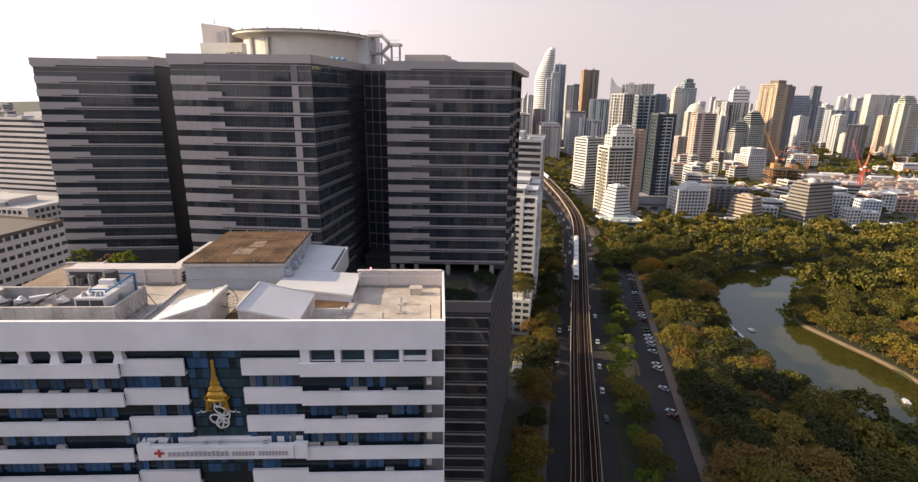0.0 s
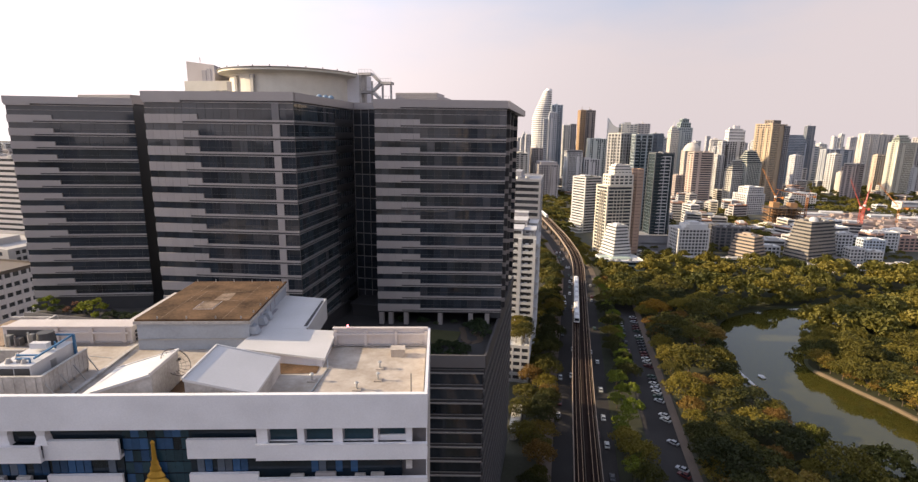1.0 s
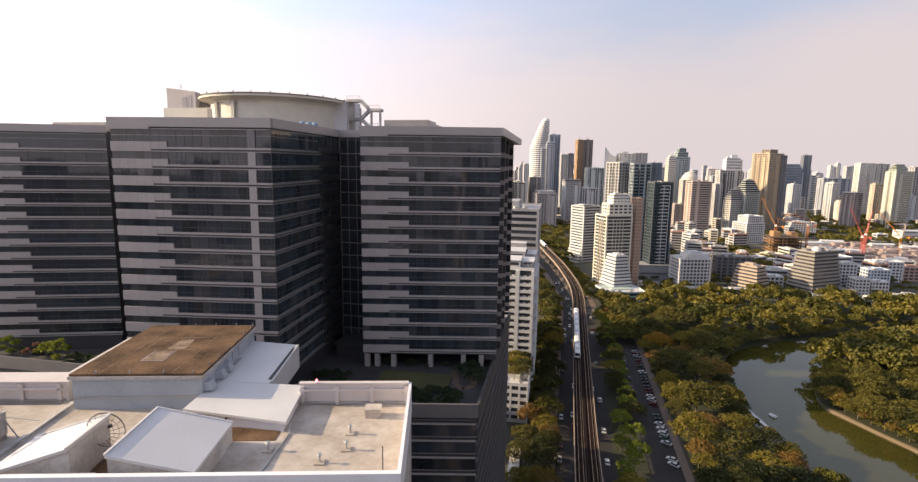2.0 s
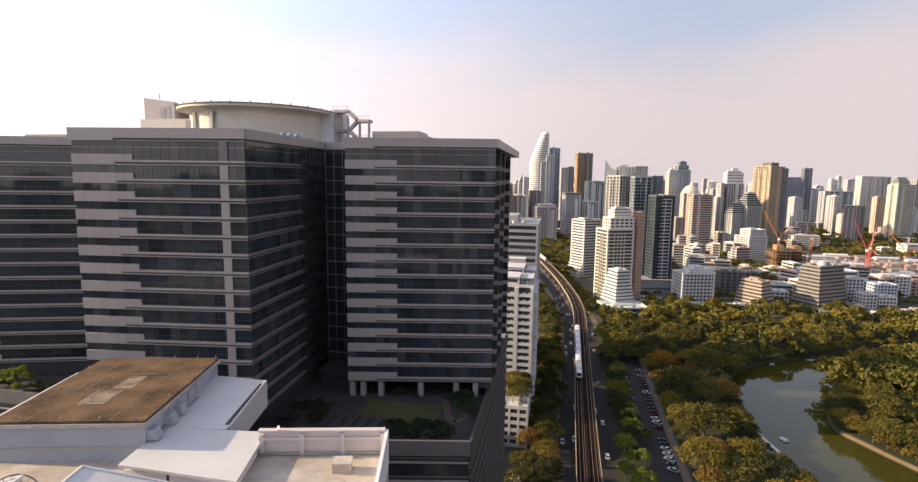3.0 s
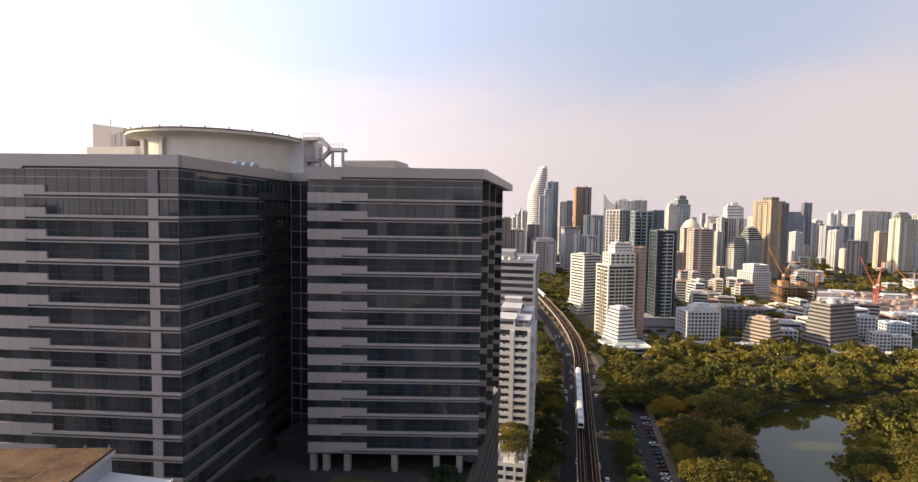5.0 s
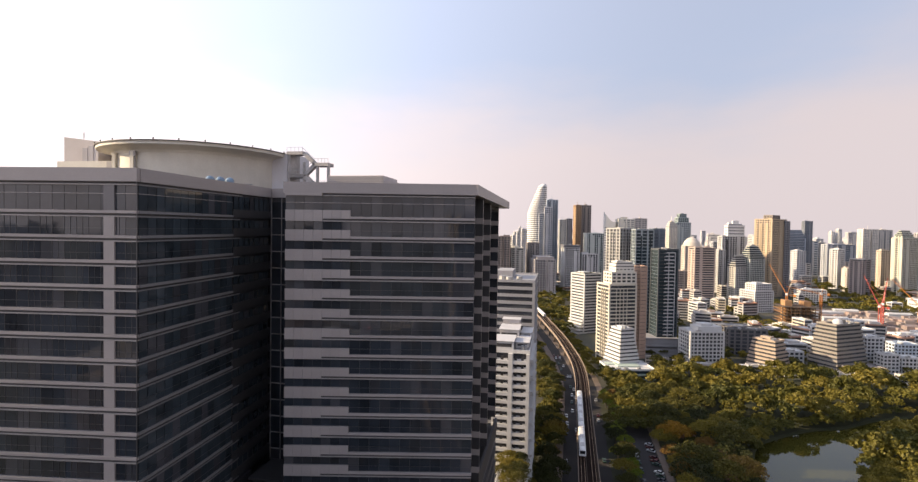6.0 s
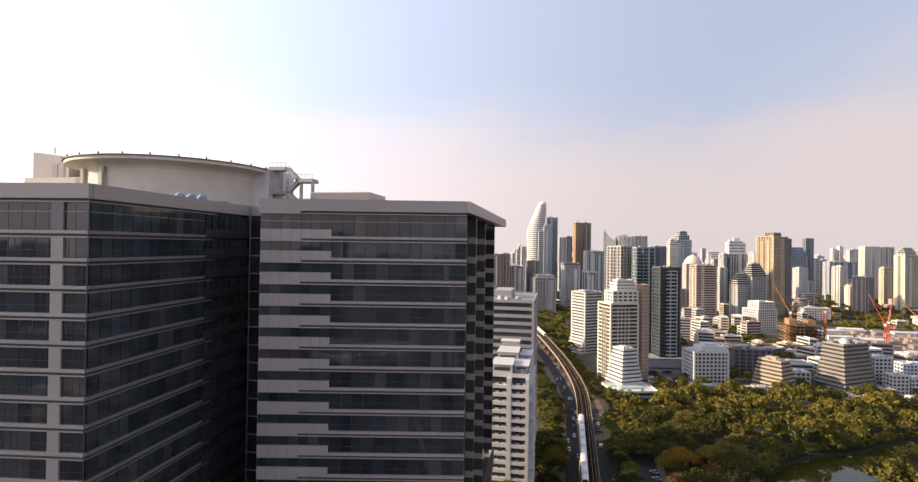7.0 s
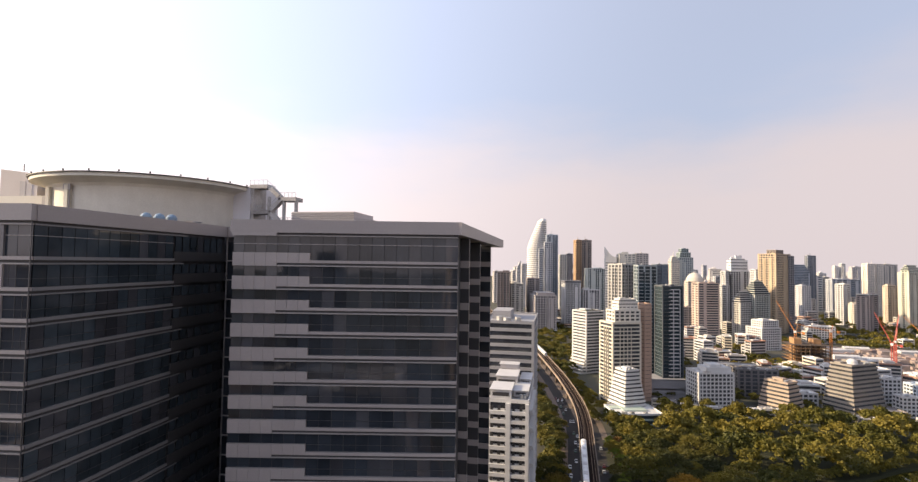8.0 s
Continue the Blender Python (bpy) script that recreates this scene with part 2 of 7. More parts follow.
class Geo:
    """Collects plain faces of one part."""

    def __init__(self):
        self.v, self.f = [], []

    def add(self, verts, faces):
        n = len(self.v)
        self.v += verts
        self.f += [tuple(i + n for i in f) for f in faces]
        return self

    def box(self, x0, y0, z0, x1, y1, z1):
        return self.add([(x0, y0, z0), (x1, y0, z0), (x1, y1, z0), (x0, y1, z0), (x0, y0, z1), (x1, y0, z1), (x1, y1, z1), (x0, y1, z1)],
                        [(3, 2, 1, 0), (4, 5, 6, 7), (0, 1, 5, 4), (1, 2, 6, 5), (2, 3, 7, 6), (3, 0, 4, 7)])

    def prism(self, poly, z0, z1, top=None):
        """An upright solid on a plan outline that runs anticlockwise; top: another outline for its upper end."""
        n = len(poly)
        v = [(x, y, z0) for x, y in poly] + [(x, y, z1) for x, y in (top or poly)]
        return self.add(v, [tuple(range(n))[::-1], tuple(range(n, 2 * n))] + [(i, (i + 1) % n, n + (i + 1) % n, n + i) for i in range(n)])

    def cyl(self, x, y, z0, z1, r0, r1=None, n=12):
        r1 = r0 if r1 is None else r1
        ring = lambda r: [(x + r * math.cos(2 * math.pi * i / n), y + r * math.sin(2 * math.pi * i / n)) for i in range(n)]
        return self.prism(ring(r0), z0, z1, ring(r1))

    def beam(self, a, b, w, h=None):
        """A square bar from a to b."""
        a, b, h = Vector(a), Vector(b), h or w
        d = (b - a).normalized()
        s = d.cross(Vector((0, 0, 1)))
        s = (s if s.length > 1e-3 else Vector((1, 0, 0))).normalized() * (w / 2)
        u = s.cross(d).normalized() * (h / 2)
        v = [tuple(p + q) for p in (a, b) for q in (-s - u, s - u, s + u, -s + u)]
        return self.add(v, [(3, 2, 1, 0), (4, 5, 6, 7), (0, 1, 5, 4), (1, 2, 6, 5), (2, 3, 7, 6), (3, 0, 4, 7)])

    def data(self, name, material, smooth=False):
        me = bpy.data.meshes.new(name)
        me.from_pydata(self.v, [], self.f)
        me.materials.append(material)
        if smooth:
            me.shade_smooth()
        me.update()
        return me


def part(name, geo, material, parent=None, label="", at=None, smooth=False):
    """One mesh object, under a thing or a part. geo: a Geo or a mesh that is shared."""
    ob = new(name, geo if isinstance(geo, bpy.types.Mesh) else geo.data(name, material, smooth))
    if parent:
        ob.parent = parent
    if at is not None:
        ob.matrix_basis = at if isinstance(at, Matrix) else Matrix.Translation(at)
    return tagged(ob, label)


def thing(name, label, category, at=None, group="", kind=""):
    ob = new(name)
    ob.empty_display_size = 0.5
    if at is not None:
        ob.matrix_basis = at if isinstance(at, Matrix) else Matrix.Translation(at)
    return tagged(ob, label, category, group, kind)


def single(name, geo, material, label, category, group="", kind="", at=None, smooth=False):
    return tagged(part(name, geo, material, None, label, at, smooth), "", category, group, kind)


def box_mesh(name, dx, dy, dz, material):
    return Geo().box(0, 0, 0, dx, dy, dz).data(name, material)


def flat_fill(name, loops, z, material):
    """A level sheet with holes: the first loop is its outline, the others are holes."""
    bm = bmesh.new()
    for loop in loops:
        vs = [bm.verts.new((x, y, z)) for x, y in loop]
        for i, v in enumerate(vs):
            bm.edges.new((v, vs[(i + 1) % len(vs)]))
    bmesh.ops.triangle_fill(bm, edges=bm.edges[:], use_beauty=True, normal=(0, 0, 1))
    me = bpy.data.meshes.new(name)
    bm.to_mesh(me)
    bm.free()
    me.materials.append(material)
    return me


def smooth_loop(points, cuts=5):
    """A closed curve through the points."""
    n, res = len(points), []
    for i in range(n):
        p = [Vector(points[(i + k) % n]) for k in (-1, 0, 1, 2)]
        for j in range(cuts):
            t = j / cuts
            q = 0.5 * (2 * p[1] + (p[2] - p[0]) * t + (2 * p[0] - 5 * p[1] + 4 * p[2] - p[3]) * t * t + (3 * p[1] - p[0] - 3 * p[2] + p[3]) * t ** 3)
            res.append((q.x, q.y))
    return res


# ---- ground, lake, roads ----
LAKE = smooth_loop([(91, 250), (92, 268), (94, 298), (100, 328), (112, 352), (145, 378), (172, 390), (205, 412), (255, 428), (320, 440),
                    (365, 400), (370, 310), (330, 230), (260, 190), (190, 182), (145, 184), (115, 194), (98, 222)])
ISLE = smooth_loop([(132, 281), (138, 300), (146, 318), (158, 335), (176, 352), (198, 372), (236, 396), (275, 402), (305, 360), (290, 300),
                    (240, 250), (195, 215), (168, 208), (157, 224), (151, 243), (145, 254), (138, 267)])
BIG = 4800.0
SQUARE = [(-BIG, -BIG), (BIG, -BIG), (BIG, BIG), (-BIG, BIG)]
tagged(new("ground", flat_fill("ground", [SQUARE, LAKE], 0.0, GROUND)), "grey-brown city ground of paving, yards and scrub", "ground", kind="structure")
PARK = [(54.5, 60), (900, 60), (900, 470), (420, 496), (200, 492), (76, 486), (72, 440), (58, 420)]
tagged(new("park_lawn", flat_fill("park_lawn", [PARK, LAKE], 0.06, GRASS)), "dull green park grass round the lake", "lawn", kind="structure")
tagged(new("island_lawn", flat_fill("island_lawn", [ISLE], 0.06, GRASS)), "green grassy spit of land in the lake", "lawn", kind="structure")


def bank(name, loop, top, bottom, out, label, material):
    """A sloping shore along a closed curve; out: how far its foot lies outward."""
    n, g = len(loop), Geo()
    foot = []
    for i in range(n):
        d = Vector((loop[(i + 1) % n][0] - loop[i - 1][0], loop[(i + 1) % n][1] - loop[i - 1][1])).normalized()
        foot.append((loop[i][0] + d.y * out, loop[i][1] - d.x * out))
    g.add([(x, y, top) for x, y in loop] + [(x, y, bottom) for x, y in foot], [(i, n + i, n + (i + 1) % n, (i + 1) % n) for i in range(n)])
    single(name, g, material, label, "shore", kind="structure")


_area = sum(a[0] * b[1] - b[0] * a[1] for a, b in zip(ISLE, ISLE[1:] + ISLE[:1]))
bank("shore", ISLE, 0.06, -1.6, 2.0 if _area > 0 else -2.0, "grassy bank of the spit of land", GRASS)
_area = sum(a[0] * b[1] - b[0] * a[1] for a, b in zip(LAKE, LAKE[1:] + LAKE[:1]))
bank("shore", LAKE, 0.0, -1.6, -2.0 if _area > 0 else 2.0, "dark grassy earth edge of the lake", GRASS)
single("water", Geo().add([(60, 150, -1.0), (420, 150, -1.0), (420, 470, -1.0), (60, 470, -1.0)], [(0, 1, 2, 3)]), WATER,
       "still olive-green lake water reflecting the sky", "water", kind="structure")

g = Geo()
strip = [(132.4, 277.2), (136.6, 269.0), (143.2, 256.4), (149.6, 245.0), (154.4, 233.0), (157.6, 221.5), (168.0, 207.5), (184.0, 210.5)]
for i, (x, y) in enumerate(strip):
    a, b = strip[max(i - 1, 0)], strip[min(i + 1, len(strip) - 1)]
    d = Vector((b[0] - a[0], b[1] - a[1])).normalized()
    w = 0.35 + 0.4 * math.sin(i * 2.1)
    g.v += [(x + d.y * 1.5, y - d.x * 1.5, -1.15), (x + d.y * 0.6, y - d.x * 0.8, 0.02), (x - d.y * w, y + d.x * w, 0.14), (x - d.y * (w + 0.4), y + d.x * (w + 0.4), 0.0)]
g.f = [(i * 4 + k, i * 4 + 4 + k, i * 4 + 5 + k, i * 4 + 1 + k) for i in range(len(strip) - 1) for k in range(3)]
single("shore", g, SAND, "pale sandy footpath along the water", "shore", kind="structure")

# the avenue runs along y and bends to the left far off
CURVE = [(11.5, -400), (12.6, 60), (14.2, 120), (15.0, 200), (16.7, 283), (18.6, 370), (19.3, 415), (17.6, 455), (12.6, 500), (5.0, 552), (-7.7, 622), (-19.4, 681),
         (-34, 745), (-60, 850), (-110, 1050), (-180, 1330)]


def along(points, step=6.0):
    """Points, with headings, at even steps along a smooth line."""
    dense = []
    for i in range(len(points) - 1):
        p = [Vector(points[min(max(i + k, 0), len(points) - 1)]) for k in (-1, 0, 1, 2)]
        for j in range(24):
            t = j / 24
            dense.append(0.5 * (2 * p[1] + (p[2] - p[0]) * t + (2 * p[0] - 5 * p[1] + 4 * p[2] - p[3]) * t * t + (3 * p[1] - p[0] - 3 * p[2] + p[3]) * t ** 3))
    dense.append(Vector(points[-1]))
    res, need, run = [], 0.0, 0.0
    for a, b in zip(dense, dense[1:]):
        l = (b - a).length
        while need <= run + l and l > 0:
            q = a + (b - a) * ((need - run) / l)
            d = (b - a).normalized()
            res.append((q.x, q.y, d.x, d.y))
            need += step
        run += l
    return res


LINE = along(CURVE)


def ribbon(line, offs, close=False):
    """A strip swept along the line: offs are (to the right, up) of its outline."""
    g, m, n = Geo(), len(offs), len(line)
    g.v = [(x + dy * o, y - dx * o, u) for x, y, dx, dy in line for o, u in offs]
    g.f = [(i * m + k, i * m + (k + 1) % m, (i + 1) * m + (k + 1) % m, (i + 1) * m + k) for i in range(n - 1) for k in range(m if close else m - 1)]
    if close:
        g.f += [tuple(range(m))[::-1], tuple(range((n - 1) * m, n * m))]
    return g


single("road", ribbon(LINE, [(-11.0, 0.03), (11.8, 0.03)]), ASPHALT, "wide grey asphalt avenue under the viaduct", "road", kind="structure")
single("pavement", ribbon(LINE, [(-15.5, 0.0), (-15.5, 0.18), (-11.0, 0.18), (-11.0, 0.0)]), KERB, "brownish paved footway beside the avenue", "pavement", kind="structure")
single("median", ribbon(LINE, [(-2.2, 0.0), (-2.2, 0.3), (2.2, 0.3), (2.2, 0.0)]), KERB, "concrete median below the viaduct", "median", kind="structure")
NEAR = [p for p in LINE if -60 < p[1] < 420]
FAR_END = [p for p in LINE if p[1] >= 414]
single("pavement", ribbon(FAR_END, [(11.8, 0.0), (11.8, 0.18), (16.0, 0.18), (16.0, 0.0)]), KERB, "brownish paved strip with street trees", "pavement", kind="structure")
single("verge", ribbon(NEAR, [(11.8, 0.0), (11.8, 0.2), (24.0, 0.2), (24.0, 0.0)]), SOIL, "shaded planted verge between the two roads", "verge", kind="structure")
single("road", ribbon(NEAR, [(24.0, 0.04), (36.2, 0.04)]), ASPHALT, "grey service road with parked cars beside the park", "road", kind="structure")
single("pavement", ribbon(NEAR, [(36.2, 0.0), (36.2, 0.18), (39.4, 0.18), (39.4, 0.0)]), KERB, "reddish paved footway along the park", "pavement", kind="structure")

# ---- viaduct ----
viaduct = thing("viaduct", "brown concrete elevated railway viaduct on single columns", "viaduct", (15, 200, 0))
inv = Matrix.Translation((-15, -200, 0))
RUN = [p for p in LINE if -380 < p[1] < 1300]
part("deck", ribbon(RUN, [(-4.1, 11.0), (-4.1, 12.0), (4.1, 12.0), (4.1, 11.0), (2.0, 10.0), (-2.0, 10.0)], True), BALLAST, viaduct, "", inv)
for side in (-1, 1):
    a, b = sorted((side * 4.1, side * 4.35))
    part("parapet", ribbon(RUN, [(a, 10.8), (a, 13.1), (b, 13.1), (b, 10.8)], True), PARAPET, viaduct, "pale concrete parapet", inv)
part("walkway", ribbon(RUN, [(-0.45, 12.004), (-0.45, 12.45), (0.45, 12.45), (0.45, 12.004)], True), BALLAST, viaduct, "", inv)
for c in (-2.25, 2.25):
    part("track_slab", ribbon(RUN, [(c - 1.25, 12.004), (c - 1.25, 12.16), (c + 1.25, 12.16), (c + 1.25, 12.004)], True), BALLAST, viaduct, "", inv)
    for r in (-0.72, 0.72):
        part("rail", ribbon(RUN, [(c + r - 0.06, 12.16), (c + r - 0.06, 12.34), (c + r + 0.06, 12.34), (c + r + 0.06, 12.16)], True), RAIL, viaduct, "", inv)
    part("power_rail", ribbon(RUN, [(c + 1.4, 12.004), (c + 1.4, 12.45), (c + 1.58, 12.45), (c + 1.58, 12.004)], True), CONCRETE, viaduct, "", inv)
col = Geo().cyl(0, 0, 0, 8.6, 0.95, n=14).prism([(-1.3, -1), (1.3, -1), (1.3, 1), (-1.3, 1)], 8.5, 10.0, [(-2.4, -1.1), (2.4, -1.1), (2.4, 1.1), (-2.4, 1.1)]).data("column", CONCRETE)
for x, y, dx, dy in RUN[::5]:
    part("column", col, None, viaduct, "", inv @ pose(x, y, 0, 0, 0, math.degrees(math.atan2(dy, dx)) - 90))


def train(cars, at_y, off, label):
    """A metro train on the viaduct; at_y: where its near end lies."""
    line = [p for p in along(CURVE, 22.1) if p[1] > at_y][:cars]
    t = thing("metro_train", label, "train", (line[0][0], line[0][1], 12.34))
    for k, (x, y, dx, dy) in enumerate(line):
        m = Matrix.Translation((-line[0][0], -line[0][1], 0)) @ pose(x + dy * off, y - dx * off, 0, 0, 0, math.degrees(math.atan2(dy, dx)) - 90)
        body = Geo()
        sec = [(-1.56, 0.55), (-1.56, 2.6), (-1.2, 3.35), (-0.6, 3.55), (0.6, 3.55), (1.2, 3.35), (1.56, 2.6), (1.56, 0.55)]
        ys = (0, 0.7, 21.0, 21.7)
        sh = (0.93 if k == 0 else 1, 1, 1, 0.93 if k == cars - 1 else 1)
        body.v = [(a * s, yy, b * (s if b > 1 else 1)) for yy, s in zip(ys, sh) for a, b in sec]
        n = len(sec)
        body.f = [(i * n + j, i * n + (j + 1) % n, (i + 1) * n + (j + 1) % n, (i + 1) * n + j) for i in range(3) for j in range(n)] + [tuple(range(n)), tuple(range(3 * n, 4 * n))[::-1]]
        c = part("carriage", body, TRAINWHITE, t, "white metro carriage", m)
        for s in (-1, 1):
            part("window_strip", Geo().box(*sorted((s * 1.5, s * 1.575))[:1], 1.2, 1.5, max(s * 1.5, s * 1.575), 20.4, 2.45), TRAINDARK, c)
        part("underframe", Geo().box(-1.2, 1.0, 0.02, 1.2, 20.6, 0.56), CORE, c)
        if k == 0:
            part("windscreen", Geo().box(-1.2, -0.05, 1.5, 1.2, 0.01, 2.9), TRAINDARK, c, "dark front window")
        for yy in (4.0, 14.0):
            part("roof_unit", Geo().prism([(-0.9, yy), (0.9, yy), (0.9, yy + 3.6), (-0.9, yy + 3.6)], 3.5, 3.78), SHEET, c)
    return t


train(4, 262.0, -2.25, "white four-car metro train on the viaduct track")
train(4, 640.0, 2.25, "white metro train far along the curving viaduct")

# ---- the dark hospital tower ----
TOP, FLOOR, FLOORS, ZB1 = 121.75, 3.31, 15, 115.28
tower = thing("hospital_tower", "dark glass hospital tower with stepped grey bands and a helipad", "building", (-75, 150, 0))
tinv = Matrix.Translation((75, -150, 0))


def tpart(name, geo, material, parent=None, label=""):
    """A part of the tower, given in world metres."""
    return part(name, geo, material, parent or tower, label, tinv if parent is None else None)


PANE_MESH = {}


def pane(parent, x0, x1, z0, z1, y, normal):
    """One window pane, a hair off its plane."""
    key = (round(x1 - x0, 2), round(z1 - z0, 2), normal)
    if key not in PANE_MESH:
        w, h = x1 - x0, z1 - z0
        g = Geo()
        if normal == "y":
            g.box(0, 0, 0, w, 0.03, h)
        else:
            g.box(-0.03, 0, 0, 0, w, h)
        PANE_MESH[key] = (g.data("pane", DARKGLASS if normal == "y" else FLANKGLASS), g.data("pane", BLINDGLASS))
    tilt = random.uniform(-0.35, 0.35)
    at = pose(x0, y, z0, random.uniform(-0.25, 0.25), 0, tilt) if normal == "y" else pose(y, x0, z0, 0, random.uniform(-0.25, 0.25), tilt)
    part("pane", PANE_MESH[key][random.random() < 0.2], None, parent, "", at)


def wing(name, x0, x1, yf, yb, q, s, pier=None, panes=True, back=None, turn=0.0):
    """One wing: a dark core, and on its front a spandrel, a sill and a slot for each storey; back: x of its right rear corner."""
    back = x1 if back is None else back
    at = tinv @ Matrix.Translation((x1, yf, 0)) @ pose(0, 0, 0, 0, 0, turn) @ Matrix.Translation((-x1, -yf, 0))
    body = part(name, Geo().prism([(x0 + 0.3, yf + 0.32), (x1 - 0.3, yf + 0.32), (back - 0.3, yb), (x0 + 0.3, yb)], 68.5 if panes else 65.2, 119.95), CORE, tower, "dark glazed wing with stepped grey bands", at)
    w = x1 - x0
    xq, xs = x0 + q * w, x0 + s * w
    unit = (xs - x0) / round((xs - x0) / 1.62)
    xq = x0 + round((xq - x0) / unit) * unit
    np_ = round((xs - x0) / 1.62)
    pw = (xs - x0) / np_
    n = max(2, round((x1 - xs) / 1.7))
    step = (x1 - xs) / n
    for k in range(FLOORS):
        zb = ZB1 - k * FLOOR
        zt = 119.5 if k == 0 else zb + FLOOR
        if panes:
            for i in range(np_):
                a, low = x0 + i * pw, 0.0 if x0 + (i + 0.5) * pw < xq else 0.45
                key = (round(pw, 3), low)
                if key not in PANE_MESH:
                    PANE_MESH[key] = Geo().box(0.012, -0.10, low, pw - 0.012, 0.28, 1.88).data("panel", PANEL)
                part("panel", PANE_MESH[key], None, body, "", (a, yf, zb))
        else:
            L = [(x0, zb), (xq, zb), (xq, zb + 0.45), (xs, zb + 0.45), (xs, zb + 1.88), (x0, zb + 1.88)]
            part("spandrel", Geo().add([(x, yf - 0.10, z) for x, z in L] + [(x, yf + 0.3, z) for x, z in L], [tuple(range(6)), tuple(range(6, 12))[::-1]] + [(i, 6 + i, 6 + (i + 1) % 6, (i + 1) % 6) for i in range(6)]), PANEL, body)
        part("sill", Geo().box(xs - 0.02, yf - 0.16, zb + 0.46, x1 + 0.05, yf + 0.28, zb + 0.85), PANEL, body)
        part("slot", Geo().box(xq, yf + 0.06, zb + 0.16, x1, yf + 0.3, zb + 0.46), SLOT, body)
        part("lower_sill", Geo().box(xq, yf - 0.08, zb - 0.02, x1 + 0.03, yf + 0.29, zb + 0.15), SILL, body)
        if pier:
            part("pier", Geo().box(x0 + pier[0] * w, yf - 0.06, zb + 0.855, x0 + pier[1] * w, yf + 0.3, zt - 0.03), PANEL if k else MIDGREY, body)
        if panes:
            for i in range(np_):
                pane(body, x0 + i * pw + 0.03, x0 + (i + 1) * pw - 0.03, zb + 1.9, zt - 0.03, yf + 0.2, "y")
            for i in range(n):
                pane(body, xs + i * step + 0.03, xs + (i + 1) * step - 0.03, zb + 0.87, zt - 0.03, yf + 0.2, "y")
        else:
            part("glass_band", Geo().box(x0 + 0.02, yf + 0.22, zb + 0.3, x1 - 0.02, yf + 0.3, zt), DARKGLASS, body)
        if k:
            g = Geo().box(xs, yf + 0.16, zb + 1.75, x1 - 0.05, yf + 0.21, zb + 1.80)
            for i in range(1, n):
                if (i * 7 + k * 3) % 5 < (4 if pier else 2):
                    g.box(xs + i * step - 0.025, yf + 0.16, zb + 0.86, xs + i * step + 0.025, yf + 0.21, zt - 0.05)
                    if pier and (i + k) % 3:
                        g.box(xs + (i + 0.5) * step - 0.02, yf + 0.16, zb + 0.86, xs + (i + 0.5) * step + 0.02, yf + 0.21, zt - 0.05)
            part("window_frame", g, MULLION, body, "thin grey window frames")
        else:
            part("transom", Geo().box(x0 + 0.05, yf + 0.1, zb + 3.05, x1 - 0.05, yf + 0.24, zb + 3.13), SILL, body)
    part("slot", Geo().box(xq, yf + 0.0, 119.66, x1, yf + 0.3, 119.94), SLOT, body)
    part("lower_sill", Geo().box(xq, yf - 0.1, 119.5, x1, yf + 0.29, 119.655), SILL, body)
    part("parapet_foot", Geo().box(x0, yf - 0.34, 119.5, xq - 0.01, yf + 0.28, 119.945), PANEL, body)
    part("roof_parapet", Geo().box(x0 - 0.25, yf - 0.35, 119.95, x1 + 0.2, yf + 0.35, TOP).box(x0 - 0.25, yf + 0.36, 119.9, x0 + 0.3, yb, TOP), PANEL, tower, "grey panelled roof edge", at)
    part("roof_slab", Geo().prism([(x0 + 0.31, yf + 0.36), (x1 - 0.3, yf + 0.36), (back - 0.3, yb), (x0 + 0.31, yb)], 119.96, 120.4), PAVING, tower, "", at)
    return body


wing("center_wing", -85.03, -53.04, 105.94, 141.0, 0.232, 0.357, (0.856, 0.903), True, -50.24, 7.3)
right = wing("east_wing", -43.56, -11.9, 132.0, 171.0, 0.22, 0.344, None, True, -8.9, 11.0)
left = wing("west_wing", -137.9, -107.7, 123.9, 155.0, 0.22, 0.35, None, False, None, 17.5)

